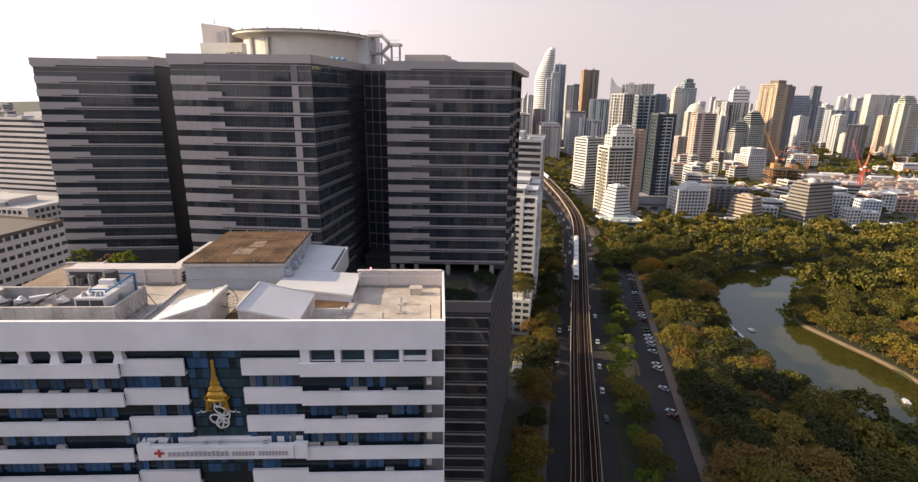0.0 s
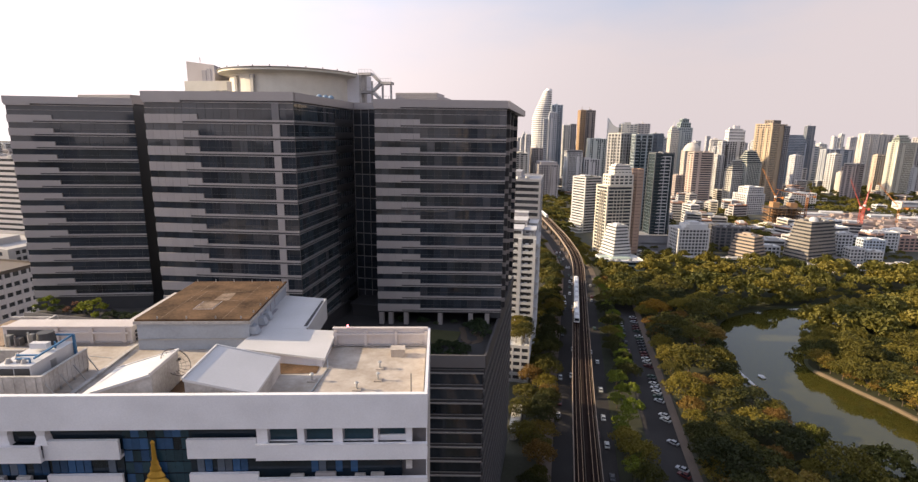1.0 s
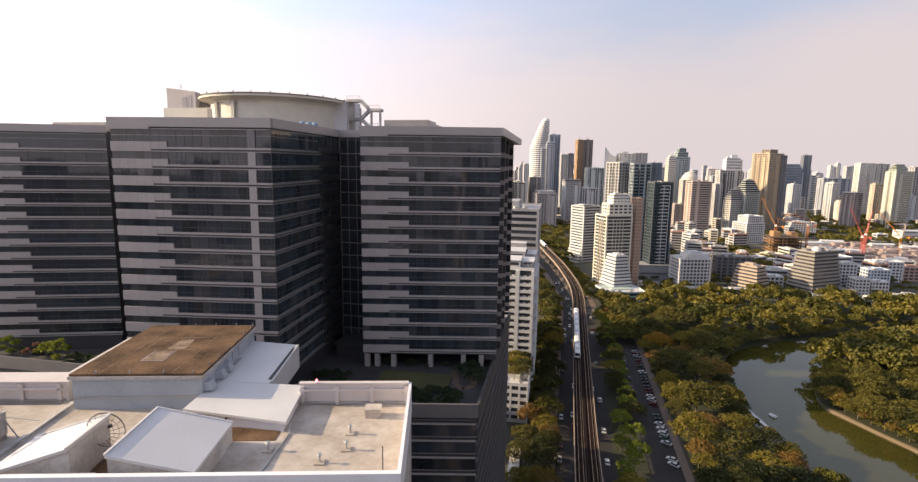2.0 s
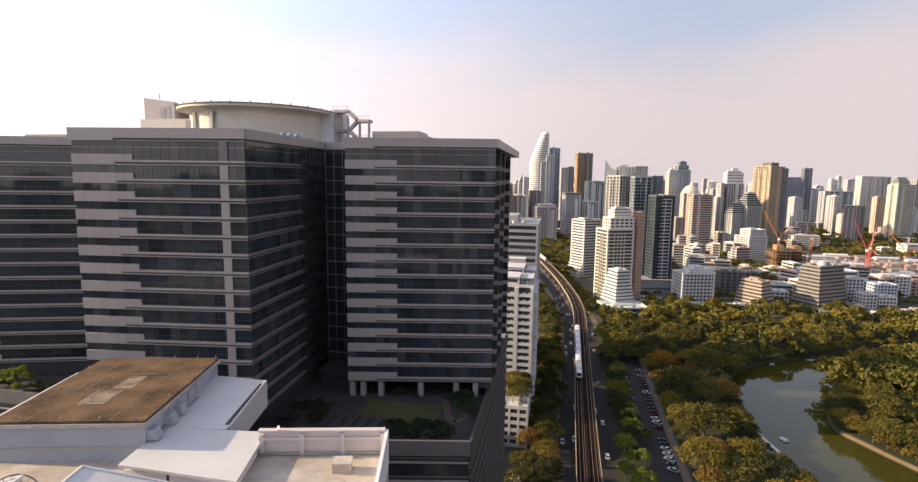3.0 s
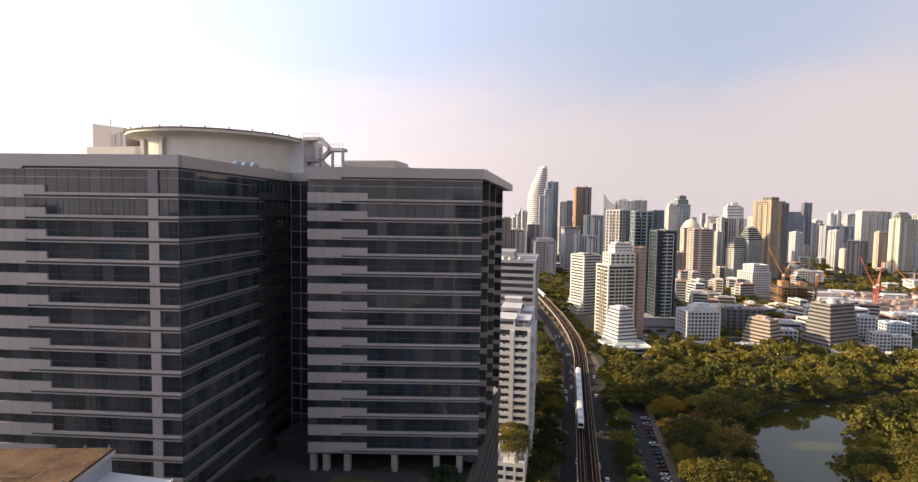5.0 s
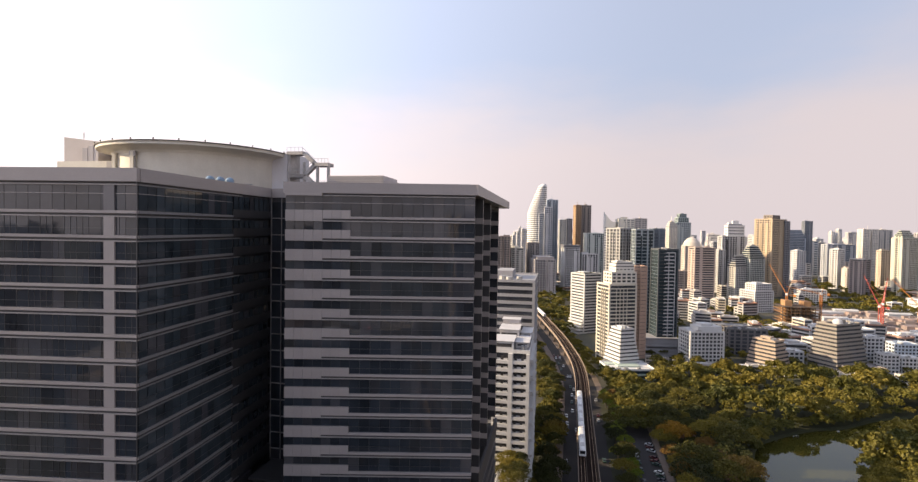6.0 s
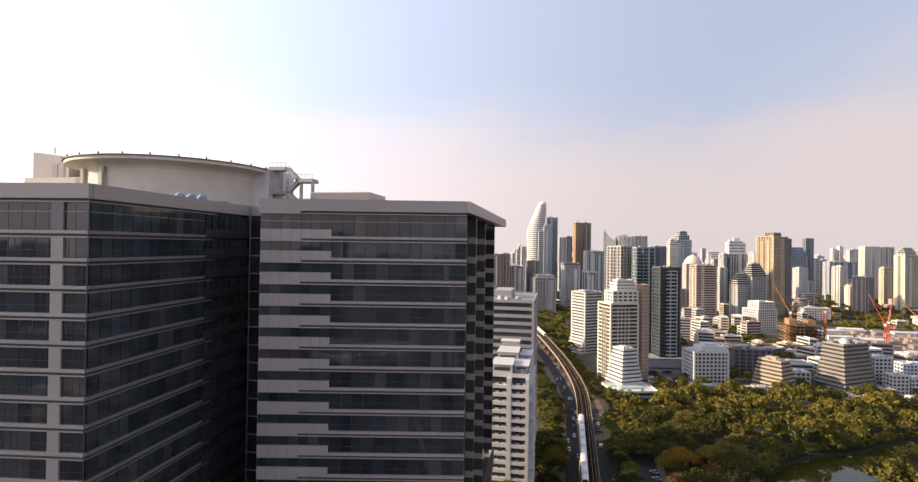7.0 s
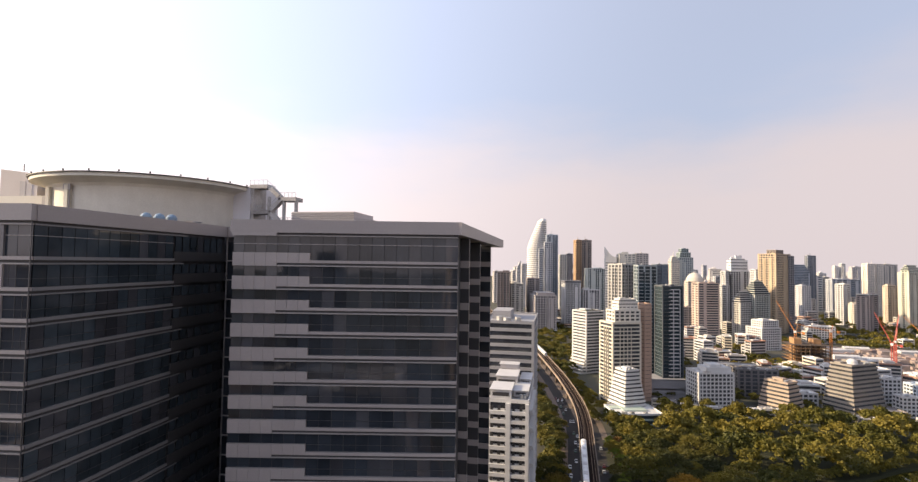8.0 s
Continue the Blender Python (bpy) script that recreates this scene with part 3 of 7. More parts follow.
# flank of the central wing, slightly out of square: glazed towards its front, panelled towards its rear
FLANK = tinv @ pose(-53.04, 105.94, 0, 0, 0, 2.7)
FD, FG = 35.1, 22.0
flank = part("flank", Geo().box(-0.34, 0.3, 68.5, -0.28, FD, 119.95), CORE, tower, "shaded dark glass flank with grey sill lines", FLANK)
for k in range(FLOORS):
    zb = ZB1 - k * FLOOR
    zt = 119.5 if k == 0 else zb + FLOOR
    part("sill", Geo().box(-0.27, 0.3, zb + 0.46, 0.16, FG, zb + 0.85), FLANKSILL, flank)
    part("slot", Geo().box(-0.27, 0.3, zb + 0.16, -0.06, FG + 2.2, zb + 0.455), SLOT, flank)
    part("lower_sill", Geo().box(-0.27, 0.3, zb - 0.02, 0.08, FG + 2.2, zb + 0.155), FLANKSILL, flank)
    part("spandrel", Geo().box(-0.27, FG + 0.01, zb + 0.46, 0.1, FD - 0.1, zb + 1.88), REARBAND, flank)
    for i in range(13):
        a, w = 0.3 + i * 1.66, 1.6
        pane(flank, a + 0.03, a + w, zb + 0.87, zt - 0.03, 0.0, "x")
    for i in range(7):
        pane(flank, FG + 0.3 + i * 1.7 + 0.03, FG + i * 1.7 + 1.67, zb + 1.9, zt - 0.03, 0.0, "x")
    part("transom", Geo().box(-0.1, 0.3, zb + (1.75 if k else 3.05), 0.04, FG, zb + (1.80 if k else 3.12)), MULLION if k else SILL, flank)
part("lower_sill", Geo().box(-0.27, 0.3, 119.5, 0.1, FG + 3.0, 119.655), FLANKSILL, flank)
part("slot", Geo().box(-0.27, 0.3, 119.66, -0.02, FG + 3.0, 119.94), SLOT, flank)
part("roof_parapet", Geo().box(-0.3, 0.36, 119.95, 0.3, FD + 0.1, TOP), PANEL, flank, "grey panelled roof edge")
tpart("corner_post", Geo().box(-53.06, 105.84, 69.0, -52.97, 105.94, 119.95), MULLION)

# glazed link between the central and the right wing, and the dark recess on the other side
for name, x0, x1, yf in (("glass_link", -54.6, -44.6, 141.0), ("dark_recess", -109.5, -82.0, 136.5)):
    link = tpart(name, Geo().box(x0, yf + 0.3, 64.0, x1, yf + 14, 120.4), CORE)
    for i in range(int((x1 - x0) / 2.2) + 1):
        part("mullion", Geo().box(x0 + i * 2.2, yf, 67.2, x0 + i * 2.2 + 0.12, yf + 0.28, 120.0), SILL if x0 > -60 else MULLION, link)
    for k in range(FLOORS):
        zb = ZB1 - k * FLOOR
        part("transom", Geo().box(x0, yf + 0.05, zb + 0.5, x1, yf + 0.27, zb + 0.68), SILL if x0 > -60 else MULLION, link)
        part("glass_band", Geo().box(x0, yf + 0.2, zb + 0.7, x1, yf + 0.26, zb + FLOOR + 0.48), DARKGLASS, link)
    tpart("roof_parapet", Geo().box(x0 + 0.25, yf - 0.2, 119.95, x1 - 0.3, yf + 0.4, TOP), PANEL)

# stepped flank of the right wing below its overhanging roof edge
SAW = ((141.0, -13.9, -11.9), (157.0, -14.8, -12.6), (174.5, -15.8, -12.9))
yp, xp = 132.35, -12.0
for y, xi, xo in SAW:
    bay = tpart("bay", Geo().prism([(xi - 2, yp), (xp, yp), (xi, y), (xi - 2, y)], 67.2, 119.9), CORE, None, "angled glazed bay")
    ret = tpart("bay_face", Geo().box(xi - 0.5, y + 0.25, 67.2, xo, y + 1.0, 119.9), CORE, None, "narrow bay face with grey bands")
    for k in range(FLOORS):
        zb = ZB1 - k * FLOOR
        part("spandrel", Geo().box(xi - 0.4, y - 0.1, zb, xo + 0.1, y + 0.24, zb + 1.1), PANEL, ret)
        part("pane", Geo().box(xi - 0.4, y + 0.1, zb + 1.12, xo - 0.05, y + 0.2, zb + FLOOR - 0.02), DARKGLASS, ret)
        part("spandrel", Geo().prism([(xp - 0.4, yp + 0.5), (xp + 0.02, yp + 0.5), (xi + 0.02, y - 0.15), (xi - 0.4, y - 0.15)], zb + 0.2, zb + 1.2), PANEL, bay)
    yp, xp = y, xo
tpart("roof_overhang", Geo().prism([(-11.69, 131.6), (-11.4, 131.6), (-11.4, 187.2), (-45.7, 187.2), (-45.7, 186.1), (-15.0, 186.1), (-15.0, 132.4), (-11.69, 132.4)], 119.96, TOP - 0.004), PANEL, None, "grey overhanging roof edge")

# roof garden terrace, columns and podium
podium = tpart("podium", Geo().prism([(-133.4, 109.4), (-57, 109.4), (-57, 175), (-138.5, 175), (-138.5, 124.9)], 0.0, 65.0), CORE, None, "dark lower storeys with grey ledges")
part("core", Geo().box(-56.99, 113.5, 0.0, -13.1, 175, 64.99), CORE, podium)
PF = Matrix.Translation((-13.1, 109.4, 0)) @ pose(0, 0, 0, 0, 0, 11) @ Matrix.Translation((13.1, -109.4, 0))
front = part("front", Geo().box(-58, 109.4, 0.0, -13.1, 122, 64.98), CORE, podium, "dark lower front with grey ledges", PF)
for k in range(17):
    z = 62.6 - k * 3.6
    part("ledge", Geo().box(-133.4, 109.0, z, -58.2, 109.38, z + 0.25), SILL, podium)
    part("ledge", Geo().box(-58.2, 109.0, z, -12.9, 109.38, z + 0.25), SILL, front)
    part("ledge", Geo().box(-58.2, 109.1, z + 0.9, -12.9, 109.38, z + 1.05), MIDGREY, front)
    part("glass_band", Geo().box(-58, 109.3, z + 1.06, -13.15, 109.37, z + 3.5), DARKGLASS, front)
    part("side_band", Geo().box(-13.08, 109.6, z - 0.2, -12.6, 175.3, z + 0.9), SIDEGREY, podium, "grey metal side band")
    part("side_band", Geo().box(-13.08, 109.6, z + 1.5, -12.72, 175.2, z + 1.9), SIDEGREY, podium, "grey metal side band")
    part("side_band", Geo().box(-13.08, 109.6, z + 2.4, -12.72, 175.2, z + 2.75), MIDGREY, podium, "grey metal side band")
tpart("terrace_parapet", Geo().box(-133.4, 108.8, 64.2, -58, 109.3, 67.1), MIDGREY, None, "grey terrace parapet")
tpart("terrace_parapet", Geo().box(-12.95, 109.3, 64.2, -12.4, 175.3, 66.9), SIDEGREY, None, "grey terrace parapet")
part("terrace_parapet", Geo().box(-58, 108.8, 64.2, -12.6, 109.3, 67.0), MIDGREY, podium, "grey terrace parapet", PF)
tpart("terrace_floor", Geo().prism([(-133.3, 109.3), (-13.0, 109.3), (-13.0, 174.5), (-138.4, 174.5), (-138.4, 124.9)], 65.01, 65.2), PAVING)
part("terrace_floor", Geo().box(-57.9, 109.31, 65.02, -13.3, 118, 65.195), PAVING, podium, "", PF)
colm = Geo().box(-0.55, -0.55, 65.2, 0.55, 0.55, 68.6).data("column", PANEL)
for run in (31.0, 28.6, 24.65, 15.8, 7.9, 3.6):
    part("column", colm, None, tower, "", tinv @ Matrix.Translation((-11.9 - run * 0.982, 133.0 - run * 0.191, 0)))
for run in (3, 12, 21, 29):
    part("column", colm, None, tower, "", tinv @ Matrix.Translation((-53.04 - run * 0.992, 107.2 - run * 0.127, 0)))
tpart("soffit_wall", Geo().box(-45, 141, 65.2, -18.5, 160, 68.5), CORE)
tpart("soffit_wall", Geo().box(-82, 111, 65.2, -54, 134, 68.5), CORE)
tpart("core_block", Geo().box(-108, 143, 65.2, -40, 170, 120.39), CORE, None, "plain dark core behind the wings")
tpart("terrace_pavilion", Geo().box(-52.0, 131, 65.2, -44.5, 138.5, 68.4).box(-52.4, 130.3, 68.4, -44, 138.5, 68.8), SLOT, None, "low dark terrace pavilion")

# rooftop: helipad drum, lift tower, stair, plant boxes, tanks
def ring(cx, cy, r, n=64):
    return [(cx + r * math.cos(2 * math.pi * i / n), cy + r * math.sin(2 * math.pi * i / n)) for i in range(n)]


HX, HY, HR = -76.5, 149.5, 19.6
CREAM = mat("cream_render", (0.74, 0.70, 0.62), 0.8, 0, 0.06, 0.5, 5, stain=(0.54, 0.50, 0.43))
drum = tpart("helipad_drum", Geo().prism(ring(HX, HY, HR - 2.9), 120.4, 128.75), CREAM, None, "cream round drum wall under the helipad")
for z0, z1, r0, r1 in ((128.1, 128.6, 2.88, 2.6), (128.6, 129.0, 2.6, 1.6), (129.0, 129.3, 1.6, 0.15)):
    part("soffit", Geo().prism(ring(HX, HY, HR - r0), z0, z1, ring(HX, HY, HR - r1)), CREAM, drum, "cream flared soffit")
part("deck", Geo().prism(ring(HX, HY, HR), 129.3, 129.9), CREAM, drum, "pale helipad deck edge")
part("net_rail", Geo().prism(ring(HX, HY, HR + 0.3), 129.9, 130.05), SLOT, drum, "dark safety edge")
lampm = Geo().cyl(0, 0, 0, 0.3, 0.14, n=6).data("edge_lamp", SLOT)
for i in range(28):
    a = 2 * math.pi * i / 28
    part("edge_lamp", lampm, None, drum, "", (HX + (HR + 0.2) * math.cos(a), HY + (HR + 0.2) * math.sin(a), 130.1))
for a in (-118, -97):
    x, y = HX + (HR - 2.5) * math.cos(radians(a)), HY + (HR - 2.5) * math.sin(radians(a))
    part("buttress", Geo().box(x - 0.35, y - 0.35, 120.4, x + 0.35, y + 0.5, 128.2), CREAM, drum)
# solid grey block, not a hollow; its grey stands for the recess's shade
part("recess", Geo().box(HX - 12.9, HY - 12.2, 120.4, HX - 9.5, HY - 11.0, 127.0), SILL, drum, "grey block coloured as a recess in shade")
part("service_ladder", Geo().box(HX - 2.6, HY - 17.2, 120.4, HX - 2.45, HY - 17.05, 128.4).box(HX - 1.6, HY - 17.2, 120.4, HX - 1.45, HY - 17.05, 128.4).box(HX - 2.7, HY - 17.3, 127.4, HX - 1.3, HY - 17.0, 128.3), SILL, drum, "grey service ladder")
part("low_wall", Geo().box(-104.6, 140.0, 120.4, -97.01, 140.3, 127.5).box(-97, 140.0, 120.4, -89.5, 140.3, 122.4).box(-97, 140.0, 124.9, -89.5, 140.3, 127.5).box(-97, 140.0, 122.4, -96.4, 140.3, 124.9).box(-93.6, 140.0, 122.4, -93.0, 140.3, 124.9), CREAM, drum, "pale open wall beside the drum")
part("plant_wall", Geo().box(-60.5, 150.0, 120.4, -56.25, 160, 130.3), WHITE, drum, "white plant wall")
lift = tpart("lift_tower", Geo().add([(-105, 142, 120.4), (-96.2, 142, 120.4), (-96.2, 149, 120.4), (-105, 149, 120.4), (-105, 142, 133.1), (-96.2, 142, 132.0), (-96.2, 149, 131.0), (-105, 149, 133.1)], [(3, 2, 1, 0), (4, 5, 6, 7), (0, 1, 5, 4), (1, 2, 6, 5), (2, 3, 7, 6), (3, 0, 4, 7)]), PALE, None, "pale grey lift tower above the roof")
part("window", Geo().box(-100.2, 141.93, 127.6, -98.9, 142.05, 130.6), SIGNGREY, lift)
part("aerial", Geo().cyl(-102, 144, 133.0, 134.4, 0.12, n=6), STEEL, lift)
part("louvre", Geo().box(-98.6, 141.93, 126.0, -97.4, 142.02, 131.0), SIGNGREY, lift)
part("bridge", Geo().box(-97, 143, 124.5, -92, 147, 125.0).box(-97, 143, 126.9, -93, 147, 127.2), WHITE, lift)
SX, SY = -56.2, 150.2          # the open stair beside the drum
stair = tpart("roof_stair", Geo().box(SX, SY, 120.4, SX + 0.6, SY + 4.2, 130.4).box(SX + 3.5, SY, 120.4, SX + 3.95, SY + 0.45, 128.2), OLDWHITE, None, "grey concrete open roof stair")
for dx in (6.6, 9.1):
    part("post", Geo().box(SX + dx, SY, 120.4, SX + dx + 0.5, SY + 0.5, 127.6), OLDWHITE, stair)
for z, xa, xb in ((130.4, -0.1, 3.6), (127.9, 6.4, 9.5), (125.5, 0.6, 3.8), (123.1, 6.4, 9.5)):
    part("landing", Geo().box(SX + xa, SY - 0.3, z - 0.6, SX + xb, SY + 2.5, z + 0.1), OLDWHITE, stair)
    g = Geo().box(SX + xa, SY - 0.3, z + 0.95, SX + xb, SY - 0.24, z + 1.02)
    for i in range(5):
        px = SX + xa + (xb - xa - 0.06) * i / 4
        g.box(px, SY - 0.3, z, px + 0.06, SY - 0.24, z + 0.98)
    part("railing", g, STEEL, stair)
for xa, za, xb, zb in ((3.6, 130.3, 6.4, 127.8), (6.4, 127.8, 3.8, 125.4), (3.8, 125.4, 6.4, 123.0), (6.4, 123.0, 3.8, 120.5)):
    part("flight", Geo().beam((SX + xa, SY + 0.4, za - 0.1), (SX + xb, SY + 0.4, zb - 0.1), 1.2, 0.75), OLDWHITE, stair)
    part("railing", Geo().beam((SX + xa, SY - 0.25, za + 0.95), (SX + xb, SY - 0.25, zb + 0.95), 0.07), STEEL, stair)
box1 = tpart("plant_screen", Geo().box(-42.4, 141, 120.4, -31.3, 150, 124.3).prism([(-31.3, 141), (-29.4, 143), (-29.4, 150), (-31.3, 150)], 120.4, 123.2), PALE, None, "grey louvred plant screen")
for i in range(6):
    part("slat", Geo().box(-42.5, 140.9, 121.9 + i * 0.4, -31.2, 141.0, 122.15 + i * 0.4), SILL, box1)
tpart("plant_screen", Geo().box(-141, 140, 120.4, -123, 150, 123.8), PANEL)
tpart("plant_room", Geo().box(-146, 142, 120.4, -140, 150, 123.2), WHITE)
for x, y in ((-56.4, 125.0), (-55.6, 126.6), (-54.9, 128.2)):
    single("water_tank", Geo().cyl(x, y, 120.4, 122.2, 0.75, 0.75, 16).cyl(x, y, 122.2, 122.55, 0.75, 0.5, 16).cyl(x, y, 122.55, 122.7, 0.5, 0.15, 16), TANKBLUE, "round blue plastic water tank on the tower roof", "tank", "roof water tanks")
for x, y, r in ((-62.5, 116, 1.2), (-55.6, 133.5, 1.5)):
    single("satellite_dish", Geo().cyl(x, y, 121.5, 122.0, r * 0.4, r, 16).box(x - 0.1, y - 0.1, 120.4, x + 0.1, y + 0.1, 121.55), WHITE, "pale satellite dish on the tower roof", "dish", "roof dishes")
for i in range(5):
    single("cooling_unit", Geo().box(-70.5 + i * 1.5, 117.5, 120.4, -69.4 + i * 1.5, 118.6, 122.0 + 0.2 * (i % 2)), SHEET, "small white roof unit behind the parapet", "cooling unit", "roof units")

# ---- the white ward building in front ----
WB = pose(-11.7, 55.7, 0, 0, 0, 13.25)
ward = thing("ward_building", "white hospital ward building with long balcony bands and blue windows", "building", WB)
LEN, DEEP, ROOF = 82.0, 19.6, 83.4
part("core", Geo().box(-LEN, 2.0, 0, -0.6, DEEP, 82.0).box(-43.5, DEEP, 0, -26.2, 36.8, 82.0), TEALGLASS, ward, "dark recessed window wall")
part("side_wall", Geo().box(-0.59, 2.0, 0, -0.05, DEEP, ROOF), OLDWHITE, ward)
part("roof_slab", Geo().box(-LEN, 1.0, 82.0, -0.3, DEEP - 0.3, ROOF).box(-43.5, DEEP - 0.3, 82.0, -26.0, 37.0, ROOF), ROOFTOP, ward, "worn pale roof screed")
part("front_parapet", Geo().box(-LEN, 0.0, 82.0, 0.0, 0.55, 86.05), WHITE, ward, "tall smooth white roof fascia")
part("side_parapet", Geo().box(-0.35, 0.56, 82.0, 0.0, DEEP, 86.05), WHITE, ward)
bp = part("back_parapet", Geo().box(-14.0, DEEP - 0.3, ROOF, -0.36, DEEP, 86.05), PALE, ward)
for x in (-13.9, -9.6, -5.2, -0.9):
    part("pilaster", Geo().box(x, DEEP - 0.62, ROOF, x + 0.45, DEEP - 0.31, 85.8), PALE, bp)
part("rail", Geo().box(-14, DEEP - 0.66, 85.15, -0.4, DEEP - 0.31, 85.45), PALE, bp)
part("rail", Geo().box(-14, DEEP - 0.66, 83.5, -0.4, DEEP - 0.31, 83.7), SILL, bp)
part("coping", Geo().box(-14.1, DEEP - 0.5, 86.05, -0.36, DEEP + 0.15, 86.2), PALE, bp)
lamp_red = thing("warning_lamp", "small pink-red warning lamp on the roof parapet", "lamp", WB @ Matrix.Translation((-11.9, 19.2, 86.2)))
part("base", Geo().cyl(0, 0, 0, 0.18, 0.14, n=8), STEEL, lamp_red)
part("lens", Geo().cyl(0, 0, 0.18, 0.5, 0.17, 0.1, 10), REDLAMP, lamp_red, "glowing red lens")
bp2 = part("back_parapet", Geo().box(-61.2, 20.4, 82.0, -43.2, 23.6, 85.9).box(-45.2, 23.61, 82.0, -43.2, 37, 85.9), PALE, ward, "broad pale parapet ledge")
part("rail", Geo().box(-53.6, 20.1, 84.95, -43.6, 20.39, 85.25), PALE, bp2)
part("rail", Geo().box(-53.6, 20.1, 83.5, -43.6, 20.39, 83.72), SILL, bp2)
part("coping", Geo().box(-61.3, 20.2, 85.904, -43.0, 20.7, 86.06).box(-43.7, 20.71, 85.904, -43.0, 36.8, 86.06), PALE, bp2)
part("louvre", Geo().box(-43.19, 21.2, 83.6, -42.9, 24.5, 83.9).box(-43.19, 21.2, 84.2, -42.9, 24.5, 84.5).box(-43.19, 21.2, 84.8, -42.9, 24.5, 85.1), SLOT, bp2, "dark louvre gap")
# thin dark plate on the wall: shade of the open bay, as colour
part("opening", Geo().box(-60.6, 20.34, 83.45, -54.2, 20.395, 85.5), SLOT, bp2, "dark plate for the shade in the open plant bay")
for x in (-53.8, -49, -44.4):
    part("pilaster", Geo().box(x, 20.1, ROOF, x + 0.45, 20.39, 85.8), PALE, bp2)
for x, h in ((-60.4, 1.5), (-59.1, 1.1), (-57.2, 1.7), (-55.4, 1.3)):
    part("plant_box", Geo().box(x, 19.4, ROOF, x + 0.8, 20.3, ROOF + h).cyl(x + 0.4, 19.2, ROOF, ROOF + h + 0.5, 0.12, n=8), MIDGREY if h < 1.4 else STEEL, bp2)
rear = part("rear_roof", Geo().box(-68.4, 20.0, 0, -61.3, 30.5, 83.2), TANROOF, ward, "brown stained lower roof behind the plant")
part("kerb", Geo().box(-68.4, 30.5, 82.5, -61.0, 30.9, 83.7).box(-61.29, 24.0, 83.2, -60.9, 30.49, 84.1), OLDWHITE, rear)
